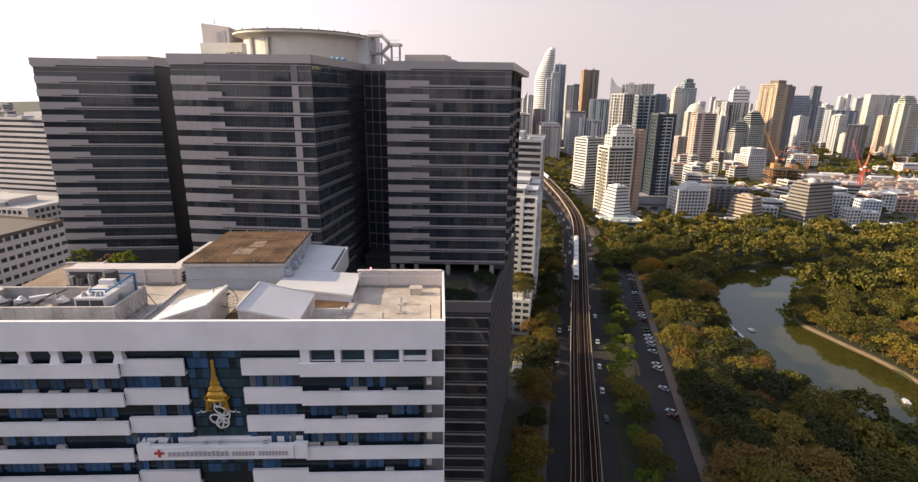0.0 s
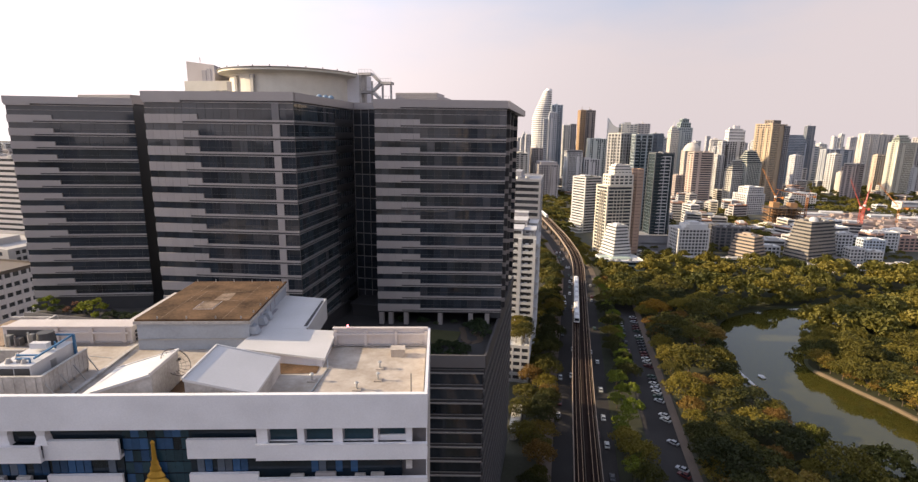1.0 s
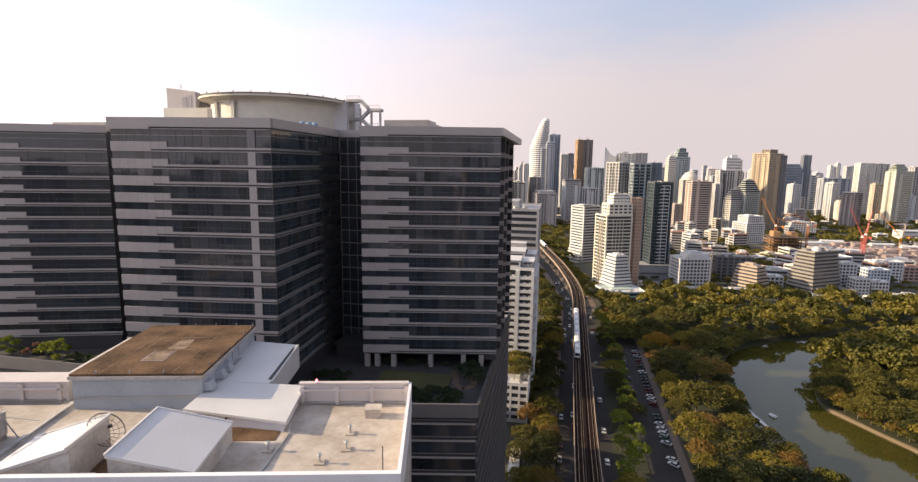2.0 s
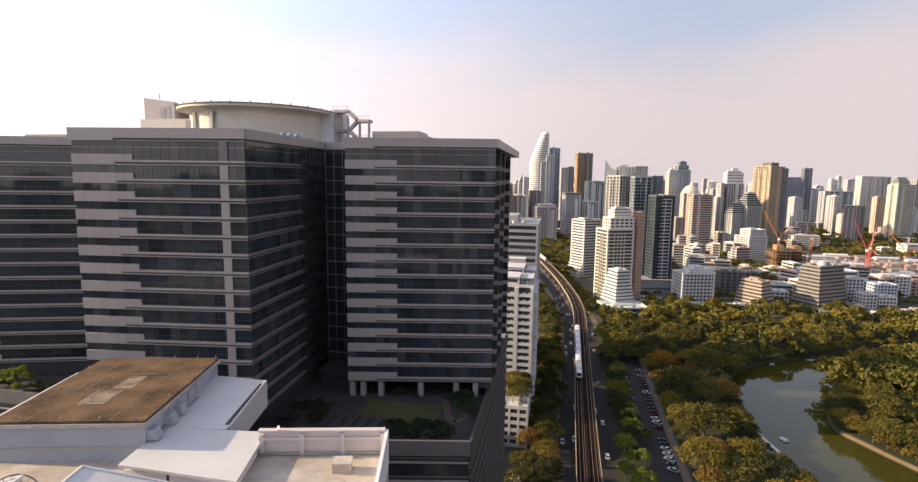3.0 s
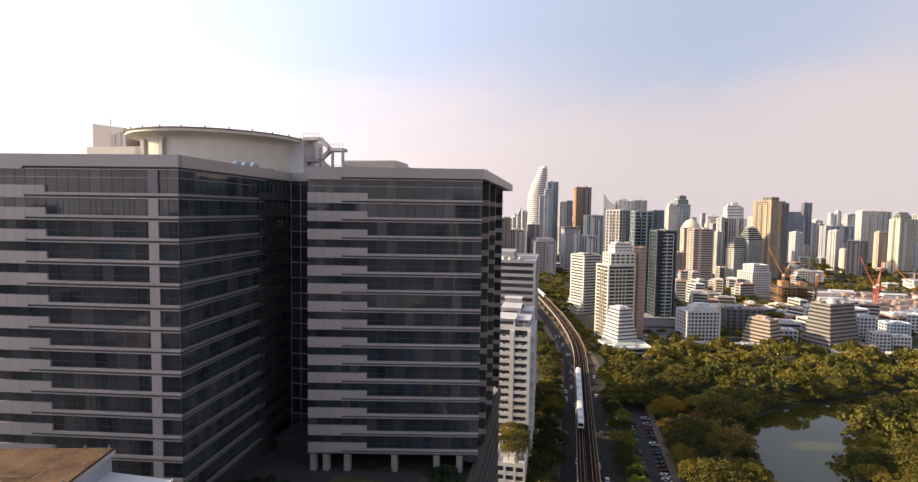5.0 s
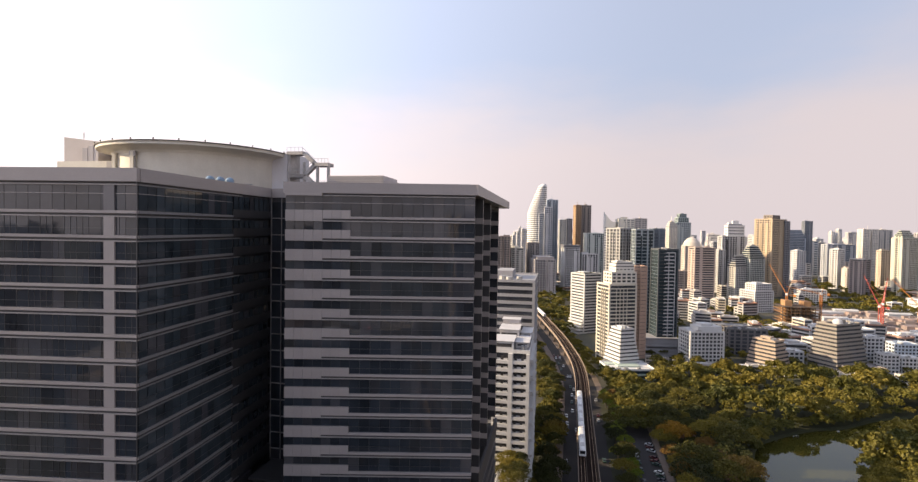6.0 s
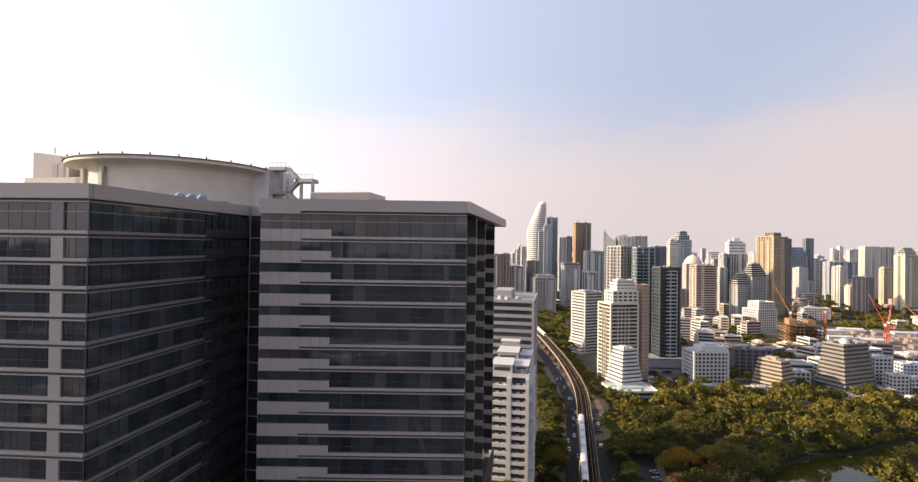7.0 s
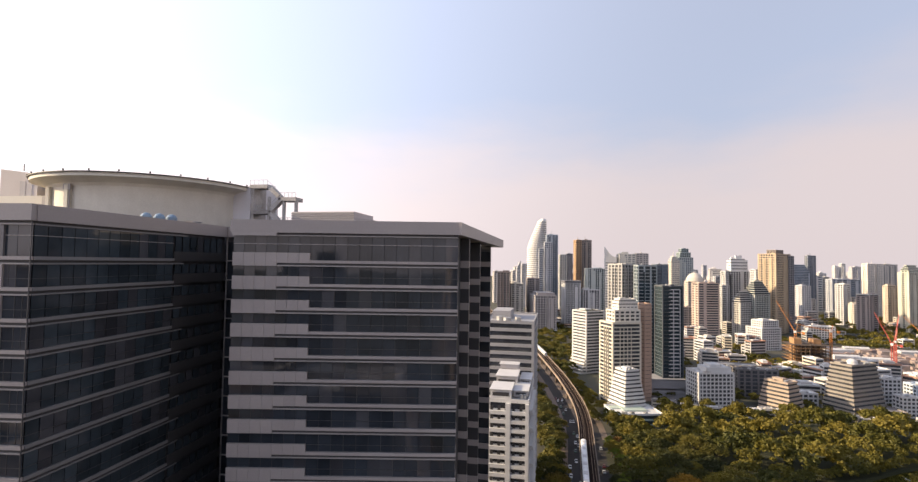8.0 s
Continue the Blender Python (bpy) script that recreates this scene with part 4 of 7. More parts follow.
# the bay of tall glass that carries the emblem lies between two runs of balconies
BAY0, BAY1, STEP0, STEP1 = -33.9, -26.6, -42.0, -18.95
NAVY = mat("dark_navy_glass", (0.012, 0.020, 0.030), 0.08, 0, 0.4, 0.5, 2, rnd=0.6)
rw = random.Random(31)
WPANE = box_mesh("window", 0.78, 0.08, 1.95, BLUEGLASS)
WCURTAIN = box_mesh("window", 0.78, 0.08, 1.95, CURTAIN)
LEDGE = {}
for k in range(17):
    zt = 80.0 - k * 4.27
    for x0, x1, y in ((-LEN, STEP0, 0.0), (STEP0, BAY0, 0.5), (BAY1, STEP1, 0.5), (STEP1, 0.0, 0.0)):
        up = 0.38 if y else 0.0
        if k == 3 and y:
            continue
        b = part("balcony", Geo().box(x0, y, zt - 1.9, x1, y + 0.3, zt + up).box(x0, y + 0.3, zt - 1.9, x1, 2.0, zt - 1.6), WHITE, ward, "white balcony band")
        part("coping", Geo().box(x0 + 0.02, y - 0.05, zt + up, x1 - 0.02, y + 0.38, zt + up + 0.07), WHITE, b)
    part("end_post", Geo().box(-0.14, 0.32, zt, -0.02, 0.44, zt + 2.34), WHITE, ward)
    part("end_recess", Geo().box(-2.9, 1.6, zt - 1.59, -0.12, 1.9, zt + 2.34), MIDGREY, ward, "shaded end wall")
    part("wall_unit", Geo().box(-2.45, 1.0, zt + 0.5, -1.75, 1.59, zt + 1.6), OLDWHITE, ward, "small wall-hung unit")
    if 1 <= k <= 6:
        wins = part("window_backing", Geo().box(-LEN, 1.12, zt - 1.58, BAY0, 1.9, zt + 2.34).box(BAY1, 1.12, zt - 1.58, -2.92, 1.9, zt + 2.34), NAVY, ward)
        x = -LEN + 0.4
        while x < -3.8:
            n = rw.randint(2, 7)
            blue = rw.random()
            for i in range(n):
                if x < -3.8 and not (BAY0 - 0.9 < x < BAY1):
                    if blue < 0.8 and rw.random() < 0.9:
                        part("window", WPANE if rw.random() < 0.86 else WCURTAIN, None, wins, "", pose(x, 1.0, zt + 0.22, rw.uniform(-1.2, 1.2), 0, rw.uniform(-1.2, 1.2)))
                x += 0.86
            x += rw.choice((0.3, 0.5, 1.0, 1.8))
        x = -78.0
        while x < -3.5:
            w = rw.choice((1.2, 1.5, 1.9, 2.3))
            if rw.random() < 0.42 and not (STEP0 - 2.5 < x < STEP1):
                if w not in LEDGE:
                    LEDGE[w] = Geo().box(0, 0, 0, w, 0.42, 1.62).box(0.03, 0.05, 1.62, w - 0.03, 0.4, 1.69).data("ledge_box", OLDWHITE if w < 1.6 else SILL)
                part("ledge_box", LEDGE[w], None, ward, "pale box standing on the balcony", (x, 0.56, zt - 1.6 + rw.uniform(0.0, 0.3)))
            x += w + rw.choice((0.12, 0.15, 0.6, 1.3))
    elif k == 0:
        part("back_wall", Geo().box(-LEN, 1.3, zt - 0.2, BAY0, 1.6, zt + 2.3).box(BAY1, 1.3, zt - 0.2, -2.92, 1.6, zt + 2.3), NAVY, ward)
        for x0, x1 in ((-18.84, -17.66), (-14.38, -13.63), (-10.48, -9.43), (-5.96, -5.51), (-2.39, -1.72)):
            part("pier", Geo().box(x0, 0.4, zt - 0.2, x1, 1.3, zt + 2.3), WHITE, ward)
        for x0, x1, low in ((-17.66, -14.38, 0.0), (-13.63, -10.48, 0.0), (-9.43, -5.96, 0.0), (-5.51, -2.39, 0.6)):
            w = part("window", Geo().box(x0 + 0.12, 0.95, zt + 0.1 + low, x1 - 0.12, 1.02, zt + 2.2), TEALGLASS, ward)
            part("sill", Geo().box(x0, 0.75, zt + 0.02, x1, 1.2, zt + 0.1 + low), WHITE, w)
            for fx in (x0 + 0.06, x1 - 0.14):
                part("frame", Geo().box(fx, 0.9, zt + 0.1 + low, fx + 0.08, 1.04, zt + 2.2), SIGNGREY, w)
        for i in range(10):
            c = -42.0 - i * 3.95
            wide, slim = 0.72, 0.42
            g = Geo().prism([(c - wide, 0.35), (c + wide, 0.35), (c + wide, 1.3), (c - wide, 1.3)], zt, zt + 1.1, [(c - slim, 0.5), (c + slim, 0.5), (c + slim, 1.3), (c - slim, 1.3)])
            g.prism([(c - slim, 0.5), (c + slim, 0.5), (c + slim, 1.3), (c - slim, 1.3)], zt + 1.1, zt + 2.3, [(c - wide, 0.35), (c + wide, 0.35), (c + wide, 1.3), (c - wide, 1.3)])
            part("flared_pier", g, WHITE, ward, "white flared pier")
            part("window", Geo().box(c - 3.3, 1.0, zt + 0.1, c - 0.65, 1.06, zt + 2.2), NAVY, ward)
# tall glass behind the emblem
bay = part("glass_bay", Geo().box(BAY0, 1.3, 56.0, BAY1, 1.6, 82.0), NAVY, ward, "tall dark blue curtain glass")
gp = box_mesh("pane", 0.88, 0.05, 1.32, BLUEGLASS)
gd = box_mesh("pane", 0.88, 0.05, 1.32, TEALGLASS)
for i in range(8):
    for j in range(13):
        if rw.random() < 0.9:
            part("pane", gp if rw.random() < (0.45 if j > 8 or j < 2 else 0.15) else gd, None, bay, "", pose(BAY0 + 0.06 + i * 0.91, 1.22, 62.6 + j * 1.48, rw.uniform(-0.5, 0.5), 0, rw.uniform(-0.5, 0.5)))
# name board: bars only
ledge = part("board_ledge", Geo().box(-41.3, -0.12, 65.9, -18.6, 0.4, 67.9).box(-41.3, -0.2, 65.7, -39.7, 0.4, 68.1).box(-20.45, -0.2, 65.7, -18.6, 0.4, 68.1).box(STEP0, 1.0, 65.4, STEP1, 1.3, 68.4), WHITE, ward, "white ledge behind the name board")
for x in (-32.5, -30.6, -24.6):
    part("ledge_lamp", Geo().box(x, 0.05, 67.9, x + 0.5, 0.3, 68.35), SIGNGREY, ledge)
board = part("name_board", Geo().box(-39.6, -0.35, 65.85, -20.5, -0.13, 67.75), WHITE, ward, "white name board with grey letter bars")
for x0, x1, step in ((-37.2, -29.2, 0.58), (-28.7, -25.6, 0.44), (-25.15, -21.3, 0.44)):
    x = x0
    while x < x1 - 0.2:
        up = rw.choice((0.0, 0.0, 0.12))
        part("letter_bar", Geo().box(x, -0.41, 66.42, x + step - 0.12, -0.34, 67.1 + (up if step > 0.5 else 0.0)), SIGNGREY, board)
        x += step
part("red_cross", Geo().box(-39.0, -0.43, 66.75, -37.7, -0.34, 67.12).box(-38.53, -0.434, 66.32, -38.17, -0.336, 67.52), RED, board, "red cross")

# emblem: gilt tiered finial over a pale looping cipher, kept to plain shapes
emb = thing("emblem", "gilt tiered emblem with pale loops fixed before the glass bay", "emblem", WB @ Matrix.Translation((-30.35, 0.75, 70.9)))
prof = [(1.3, 3.3), (1.35, 3.55), (1.1, 3.7), (1.45, 4.0), (1.3, 4.35), (0.95, 4.75), (1.02, 5.0), (0.62, 5.6), (0.66, 5.85), (0.42, 6.4), (0.46, 6.6), (0.3, 7.0), (0.24, 8.2), (0.2, 8.9), (0.26, 9.1), (0.08, 9.4)]
g = Geo()
g.v = [(r * math.cos(2 * math.pi * i / 14), r * 0.35 * math.sin(2 * math.pi * i / 14), z) for r, z in prof for i in range(14)]
g.f = [(k * 14 + i, k * 14 + (i + 1) % 14, k * 14 + 14 + (i + 1) % 14, k * 14 + 14 + i) for k in range(len(prof) - 1) for i in range(14)] + [tuple(range(14))[::-1]]
part("finial", g, GOLD, emb, "gilt tiered finial")
for s in (-1, 1):
    part("frame", Geo().beam((s * 1.2, 0, 3.5), (s * 1.35, 0, 2.0), 0.38).beam((s * 0.75, 0, 3.4), (s * 0.95, 0, 2.3), 0.26).beam((s * 1.35, 0, 2.0), (s * 0.8, 0, 1.75), 0.22), GOLD, emb)
    part("scroll", Geo().beam((s * 1.2, 0, 3.3), (s * 1.6, 0, 3.9), 0.26), GOLD, emb)
    part("tassel", Geo().beam((s * 1.5, 0, 1.75), (s * 2.1, 0, 1.55), 0.13).beam((s * 2.1, 0, 1.55), (s * 2.3, 0, 1.85), 0.12).beam((s * 2.4, 0, 1.6), (s * 2.85, 0, 1.5), 0.11), SHEET, emb, "pale curled tassel")


def tube(points, r, closed=True, n=6):
    """A round bar bent along the points, in the upright plane."""
    g, m = Geo(), len(points)
    for i, p in enumerate(points):
        a, b = Vector(points[(i - 1) % m] if closed or i else p), Vector(points[(i + 1) % m] if closed or i < m - 1 else p)
        d = (b - a).normalized()
        s = d.cross(Vector((0, 1, 0))).normalized()
        g.v += [tuple(Vector(p) + r * (math.cos(2 * math.pi * k / n) * s + math.sin(2 * math.pi * k / n) * Vector((0, 1, 0)))) for k in range(n)]
    g.f = [(i * n + k, i * n + (k + 1) % n, (i + 1) % m * n + (k + 1) % n, (i + 1) % m * n + k) for i in range(m if closed else m - 1) for k in range(n)]
    return g


for cx, cz, rx, rz, tilt in ((0.0, 2.35, 0.42, 0.38, 0.0), (0.35, 1.55, 0.95, 0.42, -0.5), (1.05, 0.95, 0.36, 0.95, -0.25), (-0.45, 0.55, 0.75, 0.5, -0.3), (0.4, 0.05, 0.85, 0.6, 0.15), (0.15, 0.15, 0.36, 0.75, -0.1)):
    pts = []
    for i in range(28):
        a = 2 * math.pi * i / 28
        u, v = rx * math.cos(a), rz * math.sin(a)
        pts.append((cx + u * math.cos(tilt) - v * math.sin(tilt), 0, cz + u * math.sin(tilt) + v * math.cos(tilt)))
    pts = [(px, 0, -0.95 + (pz + 0.65) * 1.25) for px, _, pz in pts]
    part("loop", tube(pts, 0.12), SHEET, emb, "pale metal loop", smooth=True)
part("bracket", Geo().box(-0.2, 0, 1.0, 0.2, 0.6, 1.3).box(-0.2, 0, 5.0, 0.2, 0.6, 5.3), STEEL, emb)

WR = pose(-11.7, 55.7, 0, 0, 0, 13.85)          # the roof houses stand slightly askew
# penthouse and roof forms (ward building's own axes)
pent = thing("penthouse", "pale blue-grey plant penthouse with a brown weathered flat roof", "roof house", WR)
part("wall", Geo().box(-40.8, 18.5, ROOF, -25.4, 37.2, 87.6), BLUEGREY, pent)
part("roof", Geo().box(-40.95, 18.35, 87.6, -25.25, 37.35, 87.98), RUST, pent, "brown weathered concrete roof")
part("roof_edge", Geo().box(-41.1, 18.2, 87.3, -25.1, 18.34, 87.7).box(-25.24, 18.35, 87.3, -25.1, 37.4, 87.7), OLDWHITE, pent)
FADED = mat("faded_marking", (0.22, 0.165, 0.125), 0.95, 0, 0.7, 2.0, 3, stain=(0.03, 0.018, 0.012), spec=0.12)
part("hatch_mark", Geo().prism([(-34.7, 22.7), (-32.1, 22.6), (-32.3, 26.1), (-34.6, 26.2)], 87.985, 88.0), FADED, pent, "faded pale marking")
part("hatch_mark", Geo().prism([(-33.6, 26.9), (-31.2, 26.8), (-31.5, 30.6), (-33.4, 30.7)], 87.985, 88.0), FADED, pent, "faded pale marking")
part("hatch_mark", Geo().box(-34.85, 22.5, 88.002, -32.0, 22.6, 88.01).box(-34.85, 22.6, 88.002, -34.75, 26.3, 88.01).box(-32.1, 22.6, 88.002, -32.0, 26.3, 88.01), SIGNGREY, pent, "faded pale marking")
part("hatch_mark", Geo().box(-36.4, 26.5, 87.985, -29.6, 26.6, 87.997).box(-36.4, 31.4, 87.985, -29.6, 31.5, 87.997).box(-36.5, 26.5, 87.985, -36.4, 31.5, 87.997), FADED, pent, "faded pale marking")
for x in (-38, -34, -30, -26.5):
    part("spike", Geo().box(x, 18.5, 87.98, x + 0.15, 18.65, 88.35), STEEL, pent)
for y in (21, 24, 27, 30, 33, 36):
    part("spike", Geo().box(-25.6, y, 87.98, -25.45, y + 0.15, 88.35), STEEL, pent)
for y in (23.5, 25.8, 28.1, 30.4):
    part("panel_joint", Geo().box(-25.38, y, 85.75, -25.3, y + 0.07, 87.0), SIGNGREY, pent)
part("panel_joint", Geo().box(-25.38, 23.5, 87.0, -25.3, 30.47, 87.07), SIGNGREY, pent)
for x in (-40.5, -37.4, -34.3, -31.2, -28.1, -25.6):
    part("spike", Geo().box(x, 37.0, 87.98, x + 0.12, 37.12, 88.4), STEEL, pent)
for x in (-37.6, -29.0):
    part("roof_joint", Geo().box(x, 18.5, 87.982, x + 0.07, 37.2, 87.99), FADED, pent)
part("wall_pipe", Geo().box(-40.8, 18.4, 84.9, -26, 18.49, 85.05), STEEL, pent)
for y in (18.8, 22.3, 24.6):
    part("hood", Geo().prism([(-25.39, y), (-24.3, y + 0.1), (-24.3, y + 1.4), (-25.39, y + 1.6)], 85.5, 86.6, [(-25.39, y), (-24.7, y + 0.2), (-24.7, y + 1.3), (-25.39, y + 1.6)]), BLUEGREY, pent)
low = thing("roof_annexe", "low white annexe with a pale sheet roof beside the penthouse", "roof house", WR)
part("wall", Geo().box(-25.4, 22.95, 82.0, -18.5, 34.9, 84.7), SHEET, low)
part("roof", Geo().add([(-25.4, 22.0, 84.7), (-18.45, 22.0, 84.6), (-18.1, 35.1, 84.9), (-25.7, 36.9, 85.0), (-25.4, 22.0, 85.33), (-18.45, 22.0, 85.03), (-18.1, 35.1, 85.5), (-25.7, 36.9, 85.55)],
                       [(3, 2, 1, 0), (4, 5, 6, 7), (0, 1, 5, 4), (1, 2, 6, 5), (2, 3, 7, 6), (3, 0, 4, 7)]), SHEET, low, "pale sheet roof")
part("gutter", Geo().add([(-18.95, 23.0, 85.1), (-18.42, 23.0, 85.08), (-18.16, 33.9, 85.5), (-18.5, 33.9, 85.51)], [(0, 1, 2, 3)]), SLOT, low, "dark gutter along the roof edge")
part("fascia", Geo().add([(-18.41, 22.6, 81.8), (-18.2, 22.6, 81.8), (-17.95, 35.2, 81.8), (-18.09, 35.2, 81.8), (-18.41, 22.6, 85.06), (-18.2, 22.6, 85.06), (-17.95, 35.2, 85.54), (-18.09, 35.2, 85.54)],
                         [(3, 2, 1, 0), (4, 5, 6, 7), (0, 1, 5, 4), (1, 2, 6, 5), (2, 3, 7, 6), (3, 0, 4, 7)]), SHEET, low, "white outer wall")
part("flashing", Geo().box(-25.24, 19.0, 85.36, -24.7, 30, 85.46), SIGNGREY, low, "grey worn flashing along the wall")
hut = thing("roof_hut", "white rooftop hut with a slightly tilted pale roof slab", "roof house", WR)
part("wall", Geo().prism([(-25.5, 14.9), (-14.0, 12.5), (-14.0, 21.3), (-25.2, 21.3)], ROOF, 84.54), WHITE, hut)
s = Geo().add([(-25.95, 14.6, 84.95), (-13.55, 12.0, 84.55), (-13.7, 21.6, 84.55), (-25.3, 22.0, 85.0), (-25.95, 14.6, 85.25), (-13.55, 12.0, 84.85), (-13.7, 21.6, 84.9), (-25.3, 22.0, 85.35)],
              [(3, 2, 1, 0), (4, 5, 6, 7), (0, 1, 5, 4), (1, 2, 6, 5), (2, 3, 7, 6), (3, 0, 4, 7)])
part("roof", s, SHEET, hut, "pale tilted roof slab")
part("door", Geo().box(-21.0, 13.9, ROOF, -19.9, 14.25, 84.5), SLOT, hut)


def tilted(name, a0, a1, b0, b1, zl, zr, label):
    t = thing(name, label, "roof light", WR)
    v = [(a0, b0, zl), (a1, b0, zr), (a1, b1, zr), (a0, b1, zl)]
    faces = [(3, 2, 1, 0), (4, 5, 6, 7), (0, 1, 5, 4), (1, 2, 6, 5), (2, 3, 7, 6), (3, 0, 4, 7)]
    part("slab", Geo().add([(x, y, z - 0.3) for x, y, z in v] + v, faces), SHEET, t, "white tilted slab")
    hi = a0 if zl > zr else a1
    lo = a1 if zl > zr else a0
    zlo = min(zl, zr)
    part("wall", Geo().add([(lo, b0 + 0.3, ROOF), (hi, b0 + 0.3, ROOF), (hi, b1 - 0.3, ROOF), (lo, b1 - 0.3, ROOF), (lo, b0 + 0.3, zlo - 0.31), (hi, b0 + 0.3, max(zl, zr) - 0.31), (hi, b1 - 0.3, max(zl, zr) - 0.31), (lo, b1 - 0.3, zlo - 0.31)], faces), OLDWHITE, t)
    part("rim", Geo().beam((hi, b0, max(zl, zr) + 0.05), (hi, b1, max(zl, zr) + 0.05), 0.2).beam((a0, b1, zl + 0.05), (a1, b1, zr + 0.05), 0.18), SHEET, t)
    return t


tilted("roof_light", -26.7, -18.9, 1.6, 10.8, 87.3, 85.5, "white tilted roof slab beside the fascia")
tilted("roof_light", -38.4, -30.6, 2.4, 9.1, 85.0, 87.5, "white roof slab tilted the other way beside the fascia")
single("roof_well", Geo().box(-30.4, 2.4, ROOF + 0.01, -27.0, 12.0, ROOF + 0.25), RUST, "brown sunken roof strip between the tilted slabs", "roof strip", at=WR)
single("roof_strip", Geo().box(-26.0, 10.6, ROOF + 0.005, -14.4, 13.6, ROOF + 0.06), RUST, "brown stained roof strip before the hut", "roof strip", at=WR)
# chiller enclosure
enc = thing("chiller_enclosure", "white slatted enclosure round rooftop chillers", "plant enclosure", WR)
part("front_screen", Geo().box(-82, 4.3, ROOF + 0.5, -43.6, 4.5, 86.3), OLDWHITE, enc)
part("end_screen", Geo().box(-43.8, 4.51, ROOF + 0.5, -43.6, 12.2, 86.3), OLDWHITE, enc)
part("end_screen", Geo().box(-63.6, 4.51, ROOF + 0.5, -63.4, 12.4, 86.1), OLDWHITE, enc)
for y in (4.6, 7.0, 9.4, 11.9):
    part("leg", Geo().box(-43.75, y, ROOF, -43.6, y + 0.15, ROOF + 0.5), STEEL, enc)
    part("brace", Geo().beam((-43.5, y, 85.4), (-42.3, y, ROOF), 0.1), STEEL, enc)
part("rail", Geo().box(-82, 4.2, 86.3, -43.5, 4.55, 86.42).box(-43.85, 4.56, 86.3, -43.5, 12.3, 86.42), OLDWHITE, enc)
part("back_screen", Geo().box(-63.39, 12.2, ROOF, -51.4, 12.4, 86.1).box(-51.39, 12.2, ROOF, -44.0, 12.4, 84.6), OLDWHITE, enc)
part("rail", Geo().box(-63.65, 12.1, 86.1, -51.4, 12.5, 86.22), OLDWHITE, enc)
slat = box_mesh("slat", 0.07, 0.05, 2.4, OLDWHITE)
for i in range(32):
    part("slat", slat, None, enc, "", (-81.5 + i * 1.2, 4.25, ROOF + 0.5))
for i in range(11):
    part("slat", slat, None, enc, "", pose(-43.55, 4.7 + i * 0.72, ROOF + 0.5, 0, 0, 90))
part("base", Geo().box(-82, 4.6, ROOF + 0.005, -43.9, 12.1, ROOF + 0.5), ROOFTOP, enc)
for x, y in ((-61.5, 8.9), (-58.7, 8.9), (-53.1, 8.9), (-67, 8.9), (-72, 8.9)):
    ch = thing("chiller_fan", "pale cone-hooded chiller fan in the enclosure", "chiller", WR @ Matrix.Translation((x, y, ROOF + 0.5)), "rooftop chillers")
    part("casing", Geo().box(-1.1, -1.3, 0, 1.1, 1.3, 1.0), MIDGREY, ch)
    part("fan_ring", Geo().cyl(0.1, 0, 1.0, 1.5, 1.15, 1.05, 20).cyl(0.9, -0.7, 1.0, 1.35, 0.7, 0.6, 14), SLOT, ch)
    part("hood", Geo().cyl(-0.1, 0, 1.5, 2.25, 0.75, 0.2, 14).box(-0.6, -0.75, 1.5, 0.4, -0.3, 1.95), SHEET, ch, "white cone hood")
for x in (-60.2, -57.0, -54.0, -51.0):
    single("pump_set", Geo().box(-0.6, -0.4, 0, 0.6, 0.4, 0.5).cyl(0, 0, 0.5, 1.0, 0.35, 0.2, 10), SHEET, "small white pump set on the chiller deck", "pump", "pump sets", at=WR @ Matrix.Translation((x, 5.9, ROOF + 0.5)))
for y, z in ((7.4, 85.0), (5.1, 85.3)):
    single("chiller_pipe", Geo().beam((-80, y, z), (-49.5, y, z), 0.24).beam((-57, y, z), (-54.2, y + 4.0, z + 1.3), 0.2).beam((-57, y, z), (-57, y, ROOF + 0.5), 0.2), SLOT, "dark pipe running along the rooftop chillers", "pipe", at=WR)
single("header_tank", Geo().beam((-57.3, 8.4, 85.9), (-54.6, 9.6, 86.0), 0.6, 0.6).beam((-56.8, 8.6, 85.7), (-56.8, 8.6, ROOF + 0.5), 0.3).beam((-55.0, 9.4, 85.8), (-55.0, 9.4, ROOF + 0.5), 0.3), SHEET, "white lying tank beside the chiller fans", "tank", at=WR)
blk = thing("cooling_unit", "white cooling unit with blue pipes on top", "cooling unit", WR @ Matrix.Translation((-48.9, 4.9, ROOF + 0.6)))
part("casing", Geo().box(0, 0, 0, 3.9, 7.2, 3.4), SHEET, blk)
for x in (0.25, 2.05):
    part("grille", Geo().box(x, -0.05, 1.9, x + 1.65, 0.0, 3.1), SLOT, blk, "dark grille")
part("fan_disc", Geo().beam((3.88, 3.4, 2.3), (3.96, 3.4, 2.3), 0.9), STEEL, blk)
for x, y, r in ((0.8, 0.9, 0.4), (1.8, 1.2, 0.35), (2.6, 0.8, 0.32), (0.7, 2.4, 0.3)):
    part("valve", Geo().cyl(x, y, 3.4, 3.95, r, r * 0.5, 10), OLDWHITE, blk)
part("drum", Geo().beam((0.9, 4.4, 4.1), (2.9, 4.4, 4.1), 0.75, 0.7), SHEET, blk, "white drum tank")
part("coil", Geo().cyl(1.2, 6.4, 3.4, 5.0, 1.1, 0.9, 14), SLOT, blk, "dark wire fan cage")
